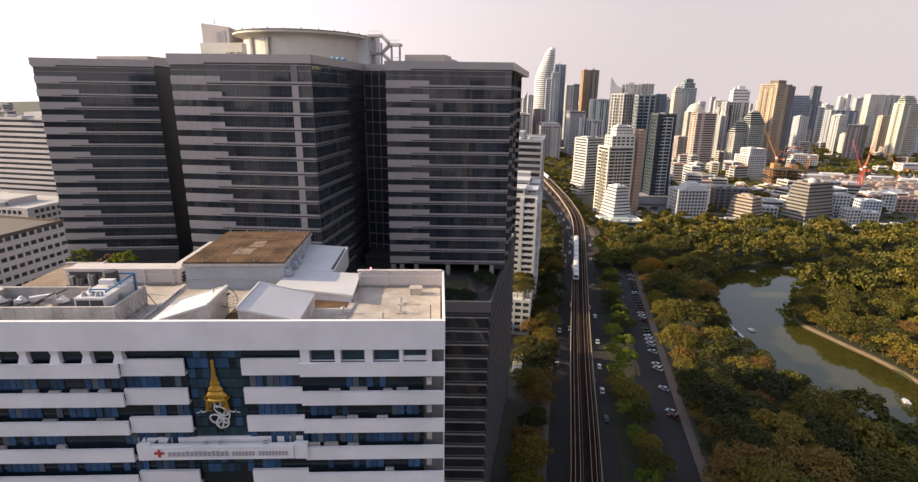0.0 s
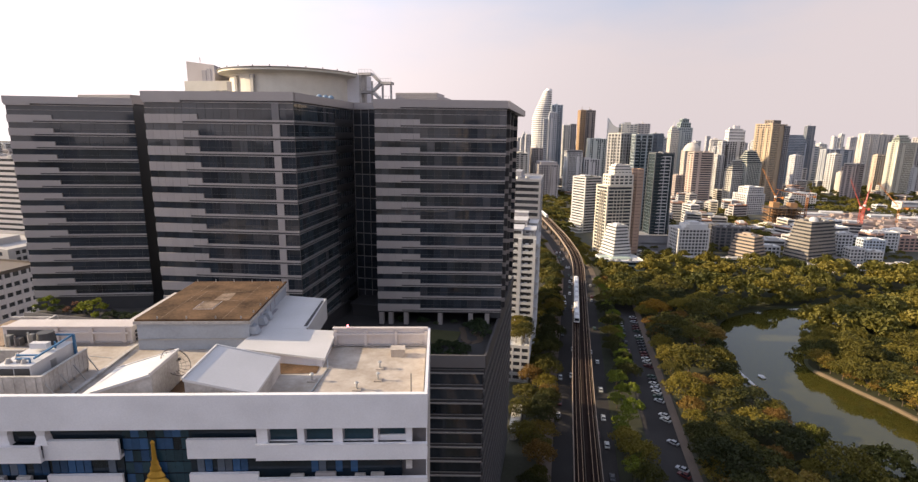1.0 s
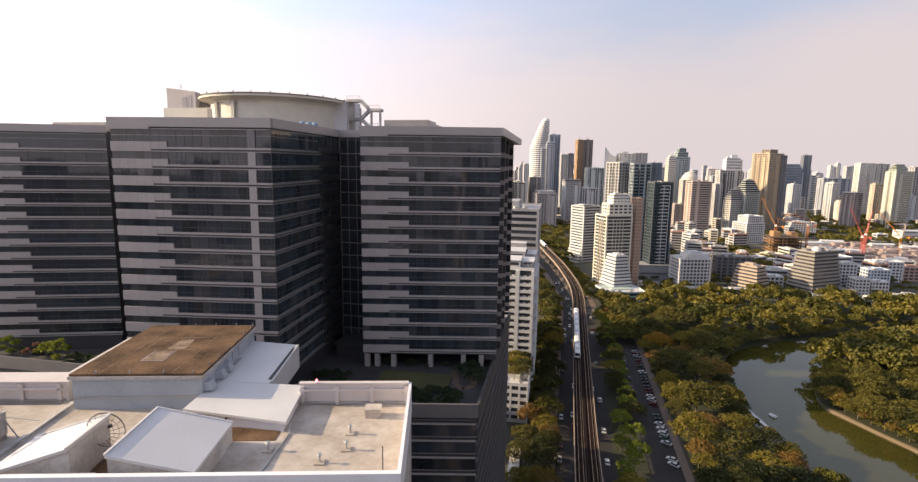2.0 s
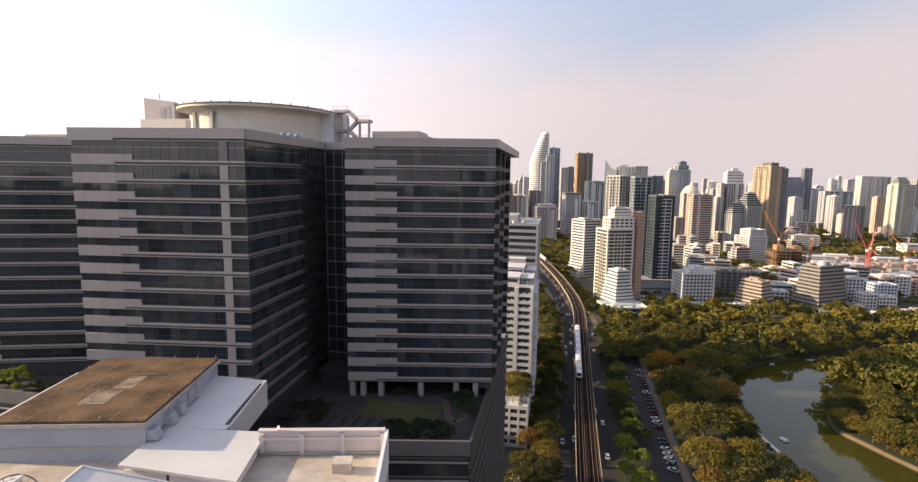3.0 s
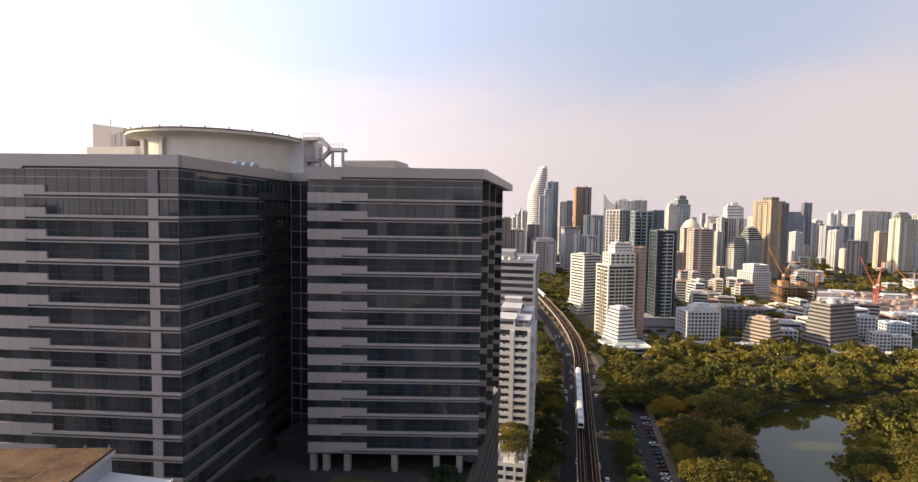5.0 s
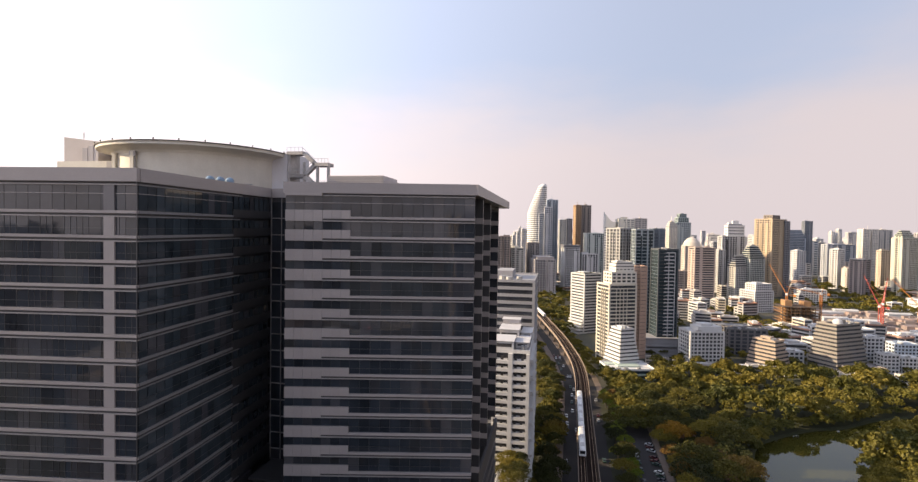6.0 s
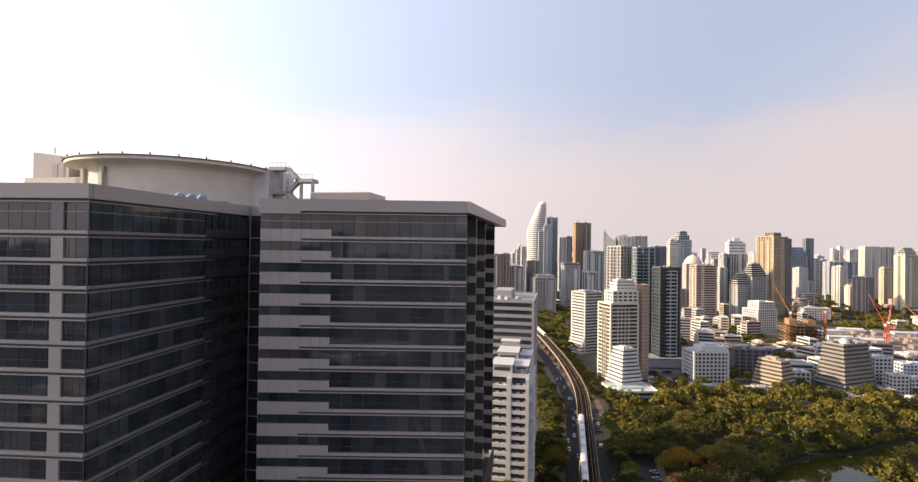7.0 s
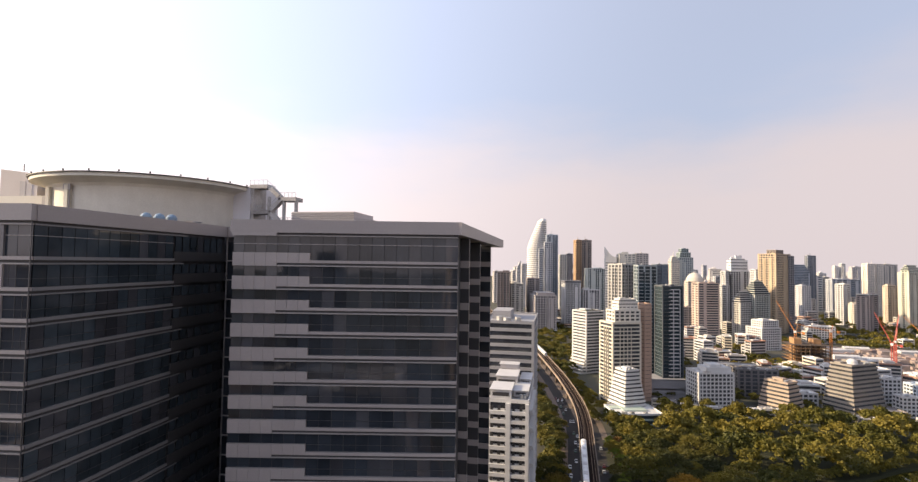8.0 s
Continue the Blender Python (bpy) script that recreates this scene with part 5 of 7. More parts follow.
part("pipe", Geo().beam((0.4, 7.0, 4.4), (4.1, 7.0, 4.4), 0.2).beam((4.1, 7.0, 4.4), (4.1, 7.0, 0.4), 0.26).beam((3.6, 1.0, 3.9), (3.9, 7.0, 4.3), 0.2).beam((1.0, 1.9, 3.9), (3.6, 1.9, 3.9), 0.16).beam((3.2, 5.0, 3.4), (3.2, 5.0, 4.3), 0.16).beam((1.6, 0.9, 3.9), (3.2, 0.9, 3.9), 0.14).beam((3.2, 0.9, 3.9), (3.2, 0.9, 3.4), 0.14), PIPEBLUE, blk, "blue painted pipe")
# small clutter on the open roof
for x, y, lab in ((-6.4, 11.9, 0), (-6.3, 8.6, 1), (-8.6, 6.2, 1), (-14.5, 8.6, 1)):
    v = thing("roof_vent", "small rusty vent pipe on the pale roof", "vent", WR @ Matrix.Translation((x, y, ROOF)), "roof vents")
    part("pipe", Geo().cyl(0, 0, 0, 0.9, 0.12, n=8), STEEL, v)
    part("cap", Geo().cyl(0, 0, 0.9, 1.05, 0.3, 0.2, 8), STEEL, v)
    part("base", Geo().box(-0.5, -0.5, 0, 0.5, 0.5, 0.15), ROOFTOP, v)
single("vent_box", Geo().box(0, 0, 0, 1.8, 1.4, 1.0).box(-0.1, -0.1, 1.0, 1.9, 1.5, 1.12), ROOFTOP, "small brown vent box on the roof", "vent box", at=WR @ Matrix.Translation((-5.2, 15.4, ROOF)))
single("antenna_mast", Geo().cyl(0, 0, 0, 3.6, 0.06, n=6), SLOT, "thin dark antenna mast on the roof", "mast", at=WR @ Matrix.Translation((-1.9, 3.0, ROOF)))
for k in range(7):
    part("lower_band", Geo().box(-0.6, 3 + k * 2.3, 40, 0.02, 4.2 + k * 2.3, 82), OLDWHITE, ward)

# large mesh dish between the two tilted slabs
dish = thing("mesh_dish", "large dark wire-mesh satellite dish standing between roof slabs", "dish", WR @ Matrix.Translation((-31.0, 8.4, ROOF)))
part("post", Geo().cyl(0, 0, 0.1, 1.4, 0.09, n=8).box(-0.35, -0.35, 0, 0.35, 0.35, 0.1), STEEL, dish)
DISHROT = pose(-0.2, 0.2, 2.3, 0, 48, -12)
prof = [(0.15 + 1.75 * k / 4, 0.62 * (k / 4) ** 2) for k in range(5)]
bowl = part("rim", Geo().cyl(0, 0, 0, 0.12, 0.16, n=10), STEEL, dish, "grey wire-mesh bowl", DISHROT)
for k, (r, h) in enumerate(prof[1:]):
    g = Geo()
    for i in range(20):
        a, b = 2 * math.pi * i / 20, 2 * math.pi * (i + 1) / 20
        g.beam((r * math.cos(a), r * math.sin(a), h), (r * math.cos(b), r * math.sin(b), h), 0.09 if k == 3 else 0.035)
    part("hoop", g, MESHGREY, bowl)
for i in range(16):
    a = 2 * math.pi * i / 16
    g = Geo()
    for (r0, h0), (r1, h1) in zip(prof, prof[1:]):
        g.beam((r0 * math.cos(a), r0 * math.sin(a), h0), (r1 * math.cos(a), r1 * math.sin(a), h1), 0.045)
    part("rib", g, MESHGREY, bowl)
part("feed", Geo().beam((0, 0, 0), (0, 0, 1.2), 0.07).box(-0.14, -0.14, 1.15, 0.14, 0.14, 1.4), SLOT, bowl)
# conduits and low kerbs on the open roof
single("conduit", Geo().beam((-40.0, 1.0, 85.9), (-27.2, 1.0, 85.9), 0.16).beam((-40.0, 1.0, 85.9), (-40.0, 1.0, ROOF), 0.14), STEEL, "grey conduit along the fascia", "conduit", at=WR)
single("conduit", Geo().beam((-13.2, 12.0, ROOF + 0.1), (-14.3, 1.2, ROOF + 0.1), 0.14).beam((-13.4, 13.0, 84.4), (-13.2, 12.0, ROOF + 0.1), 0.12), STEEL, "thin grey conduit across the roof", "conduit", at=WR)
single("roof_kerb", Geo().beam((-41.9, 20.0, ROOF + 0.15), (-41.4, 4.0, ROOF + 0.15), 0.5, 0.3), OLDWHITE, "low pale kerb across the roof", "kerb", at=WR)
single("roof_kerb", Geo().beam((-50.0, 17.2, ROOF + 0.03), (-43.0, 15.8, ROOF + 0.03), 0.12, 0.06), STEEL, "thin grey cable tray across the roof", "cable tray", at=WR)
# pale rounded canopy by the avenue behind the tower
can = thing("entrance_canopy", "pale rounded flat-roofed entrance canopy beside the avenue", "canopy", (-10.9, 192.0, 0))
outline = [(-1.9, -9.5), (0.6, -9.2), (1.6, -7.5), (2.2, 7.5), (1.4, 9.6), (-0.2, 10.4), (-1.9, 10.5)]
part("roof", Geo().prism(outline, 4.6, 5.2), CREAM, can)
part("wall", Geo().prism([(x * 0.85, y * 0.93) for x, y in outline], 0, 4.58), OLDWHITE, can)

# ---- other buildings ----
PAL = {}


def paint(c, dirty=0.72):
    if c not in PAL:
        PAL[c] = mat("facade_%d" % len(PAL), c, 0.75, 0, 0.08, 0.08, 1.2, stain=tuple(v * dirty for v in c))
    return PAL[c]


# dark, blue and grey panes are lightened: distance haze is in their colour
FARGLASS = {"d": mat("hazed_dark_glass", (0.075, 0.078, 0.088), 0.12, 0, 0.4, 0.3, 0.6), "b": mat("hazed_blue_glass", (0.13, 0.16, 0.20), 0.12, 0, 0.3, 0.2, 0.6),
            "t": mat("far_teal_glass", (0.034, 0.050, 0.060), 0.12, 0, 0.3, 0.2, 0.6), "g": mat("hazed_grey_glass", (0.24, 0.245, 0.26), 0.15, 0, 0.3, 0.2, 0.6)}


def building(x0, x1, y0, dep, top, label, color=(0.7, 0.68, 0.66), glass="d", floor=3.4, band=1.5, piers=0.0, rot=0.0, steps=0, inset=0.0, base=0.0, crown=1, far=False,
             name="office_building", roof=None, lean=0.0, proud=0.0, slots=0):
    """A block of floors round a glass core, turned about its near corner. steps: upper floors that draw in by inset each;
    lean: how far the foot of its lit side spreads; proud: balcony depth; slots: dark vertical window strips."""
    b = thing(name, label, "building", pose(x0, y0, base, 0, 0, rot))
    w, m, gl, hh = x1 - x0, paint(color), FARGLASS[glass], top - base
    n = max(2, round(hh / floor))
    fh = hh / n
    band *= 0.8 if far and steps == 0 else 0.92
    rv = random.Random(int(abs(x0) * 7 + y0))
    cuts = [max(0, k - (n - steps)) * inset for k in range(n)]
    core = Geo()
    k = 0
    while k < n:
        j = k
        while j < n and cuts[j] == cuts[k]:
            j += 1
        c = cuts[k]
        if far:
            core.box(c + 0.45, c + 0.45, k * fh, w - c - 0.45, dep - c - 0.45, j * fh - 0.05)
        else:
            part("window_core", Geo().box(c + 0.45, c + 0.45, k * fh, w - c - 0.45, dep - c - 0.45, j * fh - 0.05), gl, b)
        k = j
    if far:
        tagged(part("window_core", core, gl, b), kind="stuff")
    shell, cache = Geo(), {}
    for k in range(n):
        c, z = cuts[k], k * fh
        l = max(0.0, (0.28 * n - k)) * lean
        lo = inset if steps and k > n - steps else 0.0
        if far:
            shell.box(c - l - lo, c - lo, z, w - c + lo, dep - c + lo, z + band)
        else:
            if (c, l) not in cache:
                g = Geo().box(c - l - lo, c - lo, 0, w - c + lo, dep - c + lo, band)
                if proud and k:
                    g.box(0.12 * w, -proud, 0, 0.88 * w, 0, 0.25).box(0.12 * w, -proud, 0.25, 0.88 * w, -proud + 0.15, 1.0)
                    g.box(-proud, 0.12 * dep, 0, 0, 0.88 * dep, 0.25).box(-proud, 0.12 * dep, 0.25, -proud + 0.15, 0.88 * dep, 1.0)
                cache[(c, l)] = g.data("floor_band", m)
            part("floor_band", cache[(c, l)], None, b, "", (0, 0, z))
    if proud:
        for i in range(1, int(0.76 * w / 3.4)):
            part("divider", Geo().box(0.12 * w + i * 3.4, -proud + 0.05, fh, 0.12 * w + i * 3.4 + 0.22, 0, hh - fh), m, b)
        for i in range(1, int(0.76 * dep / 3.4)):
            part("divider", Geo().box(-proud + 0.05, 0.12 * dep + i * 3.4, fh, 0, 0.12 * dep + i * 3.4 + 0.22, hh - fh), m, b)
    pz = (n - steps) * fh if steps else hh
    corner = max(0.7, 0.05 * w)
    posts = [(x, y, corner, corner) for x, y in ((-0.08, -0.08), (w - corner + 0.08, -0.08), (-0.08, dep - corner + 0.08))]
    if piers:
        kx, ky, pw = max(1, round(w / piers)), max(1, round(dep / piers)), piers * 0.26
        posts += [(i * w / kx - pw / 2, -0.06, pw, 0.46) for i in range(1, kx)] + [(-0.06, i * dep / ky - pw / 2, 0.46, pw) for i in range(1, ky)]
    if x1 < -100 and piers:
        posts += [(w - 0.4, i * dep / ky - pw / 2, 0.46, pw) for i in range(1, ky)]
    sizes = {}
    for x, y, dx, dy in posts:
        if far:
            shell.box(x, y, 0, x + dx, y + dy, pz)
        else:
            if (dx, dy) not in sizes:
                sizes[(dx, dy)] = box_mesh("pier", dx, dy, pz, m)
            part("pier", sizes[(dx, dy)], None, b, "", (x, y, 0))
    if far and hh > 34 and not steps:
        for i in range(rv.choice((1, 2, 3))):
            u, sw = rv.uniform(0.1, 0.8) * w, rv.uniform(0.06, 0.15) * w
            shell.box(u, -0.5, 0, u + sw, 0.4, hh * rv.uniform(0.93, 1.0) + rv.choice((0, 0, 2.5)))
            u, sw = rv.uniform(0.1, 0.75) * dep, rv.uniform(0.08, 0.2) * dep
            shell.box(-0.5, u, 0, 0.4, u + sw, hh * rv.uniform(0.93, 1.0) + rv.choice((0, 0, 2.5)))
        for i in range(3):
            u, v = rv.uniform(0.05, 0.7) * w, rv.uniform(0.05, 0.7) * dep
            shell.box(u, v, hh, u + rv.uniform(0.08, 0.25) * w, v + rv.uniform(0.08, 0.25) * dep, hh + rv.uniform(1.0, 4.0))
    for i in range(slots):
        sx, sw = w * (i + 0.5 + rv.uniform(-0.15, 0.15)) / slots, w * 0.07
        part("window_slot", Geo().box(sx - sw / 2, -0.13, 4, sx + sw / 2, 0.4, hh - rv.uniform(1, 7)), gl, b)
    c = cuts[-1]
    q = min(w, dep) - 2 * c
    rm = roof or m
    top_geo = Geo() if roof or not far else shell
    top_geo.box(c - 0.05, c - 0.05, hh, w - c + 0.05, dep - c + 0.05, hh + 0.5)
    for x, y, dx, dy in ((c, c, w - 2 * c, 0.3), (c, dep - c - 0.3, w - 2 * c, 0.3), (c, c + 0.31, 0.3, dep - 2 * c - 0.62), (w - c - 0.3, c + 0.31, 0.3, dep - 2 * c - 0.62)):
        top_geo.box(x, y, hh + 0.5, x + dx, y + dy, hh + 1.4)
    if top_geo is not shell:
        part("roof", top_geo, rm, b)
    if crown:
        ex = shell if far else Geo()
        fx, fy, bw = rv.uniform(0.12, 0.4), rv.uniform(0.15, 0.4), rv.uniform(0.3, 0.5)
        ex.box(c + fx * (w - 2 * c), c + fy * (dep - 2 * c), hh + 0.5, c + (fx + bw) * (w - 2 * c), c + (fy + 0.45) * (dep - 2 * c), hh + 0.5 + 3.2 * crown)
        ex.box(c + 0.08 * (w - 2 * c), c + 0.6 * (dep - 2 * c), hh + 0.5, c + 0.3 * (w - 2 * c), c + 0.9 * (dep - 2 * c), hh + 0.5 + 1.7 * crown)
        if not far:
            part("roof_house", ex, m, b)
            for i in range(3):
                u, v = c + rv.uniform(0.1, 0.85) * (w - 2 * c), c + rv.uniform(0.05, 0.25) * (dep - 2 * c)
                part("roof_tank", Geo().cyl(u, v, hh + 0.5, hh + 0.5 + rv.uniform(1.4, 2.2), rv.uniform(0.06, 0.1) * q, n=10), STEEL, b)
        elif hh > 60:
            shell.box(w * 0.45, dep * 0.45, hh, w * 0.45 + 0.5, dep * 0.45 + 0.5, hh + rv.uniform(5, 11))
    if far:
        tagged(part("facade_banding", shell, m, b), kind="stuff")
    return b


CW, CG = (0.61, 0.60, 0.595), (0.36, 0.35, 0.36)
# behind the tower on its own side of the avenue
AWIN = Geo().box(0, 0, 0, 1.1, 0.2, 1.64).data("window", SLOT)
ab = building(-24.0, -8.7, 258, 38, 63.5, "white apartment block with deep balconies beside the avenue", CW, "d", 3.3, 1.15, 7.6, name="apartment_block", crown=0.0)
part("front_pier", Geo().box(6.6, -1.3, 0, 8.4, 0.0, 63.5).box(14.0, -1.3, 0, 15.3, 0.0, 63.5), paint(CW), ab, "white front pier")
for k in range(19):
    part("balcony", Geo().box(15.3, 3 + 8 * (k % 2), k * 3.3 - 0.1, 16.5, 36, k * 3.3 + 1.05).box(0.5, -1.2, k * 3.3 - 0.1, 14.0, 0.0, k * 3.3 + 1.25), paint(CW), ab, "white balcony band")
    for i in range(5):
        part("window", AWIN, None, ab, "", (0.8 + i * 2.75, -0.3, k * 3.3 + 1.26))
for x0, y0, x1, y1, h, m in ((0.6, 1, 8.5, 14, 3.6, CW), (9, 6, 14.6, 20, 2.4, (0.5, 0.47, 0.45)), (1, 17, 9.5, 30, 5.4, (0.55, 0.52, 0.5)), (10.5, 23, 14.8, 36, 3.2, CW), (1, 31, 9, 37, 7.5, (0.5, 0.47, 0.47))):
    rh = part("roof_house", Geo().box(x0, y0, 64.4, x1, y1, 64.4 + h), paint(m), ab)
    part("opening", Geo().box(x0 + 0.8, y0 - 0.05, 64.6 + h * 0.3, x1 - 0.8, y0, 64.4 + h * 0.75), SLOT, rh)
    part("roof_sheet", Geo().box(x0 - 0.4, y0 - 0.5, 64.4 + h, x1 + 0.3, y1 + 0.3, 64.6 + h), SHEET, rh, "pale roof sheet")
for x, y in ((12.2, 3), (13.6, 3.4), (11, 21.5), (13, 22)):
    part("roof_tank", Geo().cyl(x, y, 64.4, 66.2, 0.7, 0.6, 10), STEEL, ab)
building(-20.0, -8.5, 231, 26, 17, "low white block with small square windows beside the avenue", CW, "d", 3.4, 1.6, 3.4, name="apartment_block", crown=0.4)
building(-34.2, -9.3, 308, 46, 87.4, "grey office block with a flat plant roof", CG, "d", 3.6, 1.7, 0, crown=1.3)

# unseen block, added to shade the ground between tower and avenue
building(-78, -26, 196, 42, 8, "plain pale block added unseen behind the tower", (0.5, 0.48, 0.47), "d", 3.6, 1.7, 0, crown=0, name="hospital_block")

# towers round the far bend of the rail line
building(-36.1, -24.3, 1085, 14, 145, "grey glass tower with dark floor lines", (0.46, 0.46, 0.48), "b", 4, 2.0, 0, far=True, rot=10, crown=0.6)
building(-25.9, -10.2, 1082, 12, 157, "grey glass tower shoulder with floor lines", (0.50, 0.50, 0.52), "b", 4, 1.6, 4, far=True, rot=10, crown=0.6)
building(-22.0, 0.3, 1096, 14, 173, "tall blue-grey glass office tower with a flat crown", (0.44, 0.48, 0.53), "b", 4, 0.8, 5, far=True, rot=10, crown=0.8, slots=2)
building(-112.2, -92.4, 1500, 30, 116, "pale slender tower far off", CW, "g", 4, 1.5, 5, far=True, rot=10, crown=2, steps=4, inset=2)
building(-95, -80, 1450, 30, 114, "pale far apartment tower", (0.62, 0.6, 0.6), "g", 4, 1.5, 5, far=True, rot=10)
building(-101, -80, 940, 30, 100, "dark brown tower beyond the trees", (0.2, 0.17, 0.17), "d", 4, 1.5, 5, far=True)
building(4.2, 21.1, 1350, 20, 138, "pale grey tower far off", (0.52, 0.51, 0.48), "g", 4, 1.8, 5, far=True, rot=10, crown=0.5)
building(23.6, 39.0, 1500, 20, 144, "dark grey tower far off", (0.24, 0.23, 0.24), "d", 4, 1.5, 5, far=True, rot=10, crown=0.5)
building(39.8, 52.3, 1250, 20, 170, "tall brown tower with a notched crown", (0.40, 0.26, 0.15), "d", 4, 2.6, 4, far=True, rot=16, crown=0.4)
building(52.4, 75.1, 1256, 20, 170, "tall brown and grey tower with a notched crown", (0.30, 0.25, 0.22), "d", 4, 1.8, 4, far=True, rot=16, crown=0.4, slots=2)
building(59.3, 96.0, 1150, 33, 107, "tall pale green glass office tower in white frames", (0.50, 0.53, 0.51), "t", 3.8, 0.9, 4, far=True, rot=8, crown=0.4)
building(12.5, 41.0, 1000, 33, 82, "white slender tower with vertical ribs", CW, "d", 3.3, 0.9, 2.6, rot=10, far=True, crown=0.4)
building(12.0, 41.5, 999.5, 34, 85.5, "dark glazed top floor of the ribbed tower", (0.2, 0.2, 0.22), "d", 3.0, 0.8, 0, rot=10, base=82.6, far=True, crown=0.3)
building(44.1, 74.2, 1010, 26, 70, "dark and white slab tower", (0.56, 0.55, 0.55), "d", 3.4, 0.6, 5, far=True, rot=10, crown=0.3)
building(-36.6, -0.8, 933, 58, 62, "grey office block with a grid of square windows", (0.46, 0.42, 0.41), "d", 4.2, 1.5, 4.4, rot=12, far=True, crown=0)
building(-33.6, -3.8, 940, 48, 66, "stepped grey roof storey of the gridded block", (0.46, 0.42, 0.41), "d", 4.0, 3.0, 0, rot=12, base=63.5, far=True, crown=0)
building(-79.1, -57.5, 960, 50, 80, "pale office block with striped floors", (0.60, 0.57, 0.52), "d", 3.6, 1.8, 0, far=True, rot=8, crown=1)
building(-52.7, -31.4, 990, 40, 89, "narrow dark office tower beside the rail line", (0.30, 0.27, 0.26), "d", 3.6, 1.0, 3, far=True, rot=8, crown=0.5)
building(122.1, 155.8, 1150, 20, 137, "cream tower far off with a broken crown", (0.70, 0.66, 0.58), "g", 4, 2.4, 9, far=True, crown=1.6, rot=12)
building(156.3, 181.4, 1160, 20, 139, "pale grey tower far off", (0.55, 0.50, 0.47), "g", 4, 2.2, 6, far=True, crown=0.3, rot=12)
sail = thing("sail_tower", "white tower with a concave sail-shaped top", "building", (93.8, 1150, 0))
edge = [(23.0 * i / 8, 131.9 + 20.4 * (1 - i / 8) ** 2.0) for i in range(9)]
g = Geo()
g.v = [(x, 0.0, 0.0) for x, z in edge] + [(x, 0.0, z) for x, z in edge] + [(x, 18.0, 0.0) for x, z in edge] + [(x, 18.0, z) for x, z in edge]
g.f = [(i, i + 1, 10 + i, 9 + i) for i in range(8)] + [(19 + i, 18 + i, 27 + i, 28 + i) for i in range(8)] + [(9 + i, 10 + i, 28 + i, 27 + i) for i in range(8)] + [(0, 9, 27, 18), (8, 26, 35, 17)]
part("sail_wall", g, paint(CW), sail)
for k in range(20):
    part("window_strip", Geo().box(1.0, -0.15, 20 + k * 5.2, 22.0, -0.02, 22.2 + k * 5.2), FARGLASS["g"], sail)

# spiral-edged white tower
sw = thing("spiral_tower", "tall white tower with a curved tapering crown", "building", (-43.4, 1150, 0))
for k in range(50):
    z = k * 4.1
    t = max(0.0, (z - 145) / 60)
    left, right = -20.5 + 24.0 * t ** 1.15, 20.5 - 1.0 * t
    r0, cx = (right - left) / 2, (right + left) / 2
    part("floor_band", Geo().prism([(cx + r0 * math.cos(2 * math.pi * i / 20), 18 * math.sin(2 * math.pi * i / 20)) for i in range(20)], z + 2.0, z + 4.1), paint((0.80, 0.78, 0.76)), sw)
    part("glass_band", Geo().prism([(cx + (r0 - 1) * math.cos(2 * math.pi * i / 20), 17 * math.sin(2 * math.pi * i / 20)) for i in range(20)], z, z + 2.0), FARGLASS["g"], sw)
part("cap", Geo().prism([(11.6 + 7.9 * math.cos(2 * math.pi * i / 20), 14 * math.sin(2 * math.pi * i / 20)) for i in range(20)], 205.0, 209.5, [(12.4 + 5.6 * math.cos(2 * math.pi * i / 20), 10 * math.sin(2 * math.pi * i / 20)) for i in range(20)]), paint((0.80, 0.78, 0.76)), sw)

# beyond the bend, across the avenue
wo = building(31.0, 56.1, 630, 23, 65.0, "white office slab on a spreading base with dark window strips", CW, "d", 3.3, 1.75, 0, rot=38, crown=0.7, lean=1.25)
part("roof_garden", Geo().box(2, 2, 65.6, 22, 18, 66.6), GRASS, wo, "green roof planting")
building(45.7, 72.1, 505, 22, 67.0, "cream ribbed apartment tower with many balconies", (0.66, 0.60, 0.50), "d", 3.15, 1.15, 0, rot=24, crown=0, name="apartment_tower", proud=0.9)
building(48.0, 72.2, 512, 14, 77, "pale upper setback of the ribbed tower", (0.66, 0.62, 0.55), "d", 3.2, 1.5, 5, rot=24, base=67.9, crown=0, name="apartment_tower")
building(51.8, 70.1, 517, 11, 86, "pale stepped roof house of the ribbed tower", (0.68, 0.64, 0.58), "d", 3.0, 2.1, 4, rot=24, base=77.9, crown=0.6, name="apartment_tower", steps=2, inset=1.2)
building(65.2, 87.9, 610, 19, 116, "dark slab tower in a grey frame with a planted roof", (0.42, 0.41, 0.40), "d", 3.4, 0.9, 4.6, rot=42, crown=0.4, name="apartment_tower", proud=0.7)
building(78.3, 96.7, 592, 16, 115, "teal glass tower with fine frames", (0.30, 0.34, 0.36), "t", 3.4, 0.7, 6.0, crown=0.2, rot=8, name="apartment_tower", slots=2)
building(97.0, 108.8, 602, 16, 116, "dark blue glass tower shaft", (0.16, 0.19, 0.22), "b", 3.4, 0.4, 6.0, crown=0.2, rot=8, name="apartment_tower")
tt = building(92.7, 111.8, 548, 17, 97, "dark teal glass tower with white balcony lines", (0.085, 0.095, 0.105), "t", 3.3, 0.3, 0, base=16, crown=0.4, rot=14, name="apartment_tower")
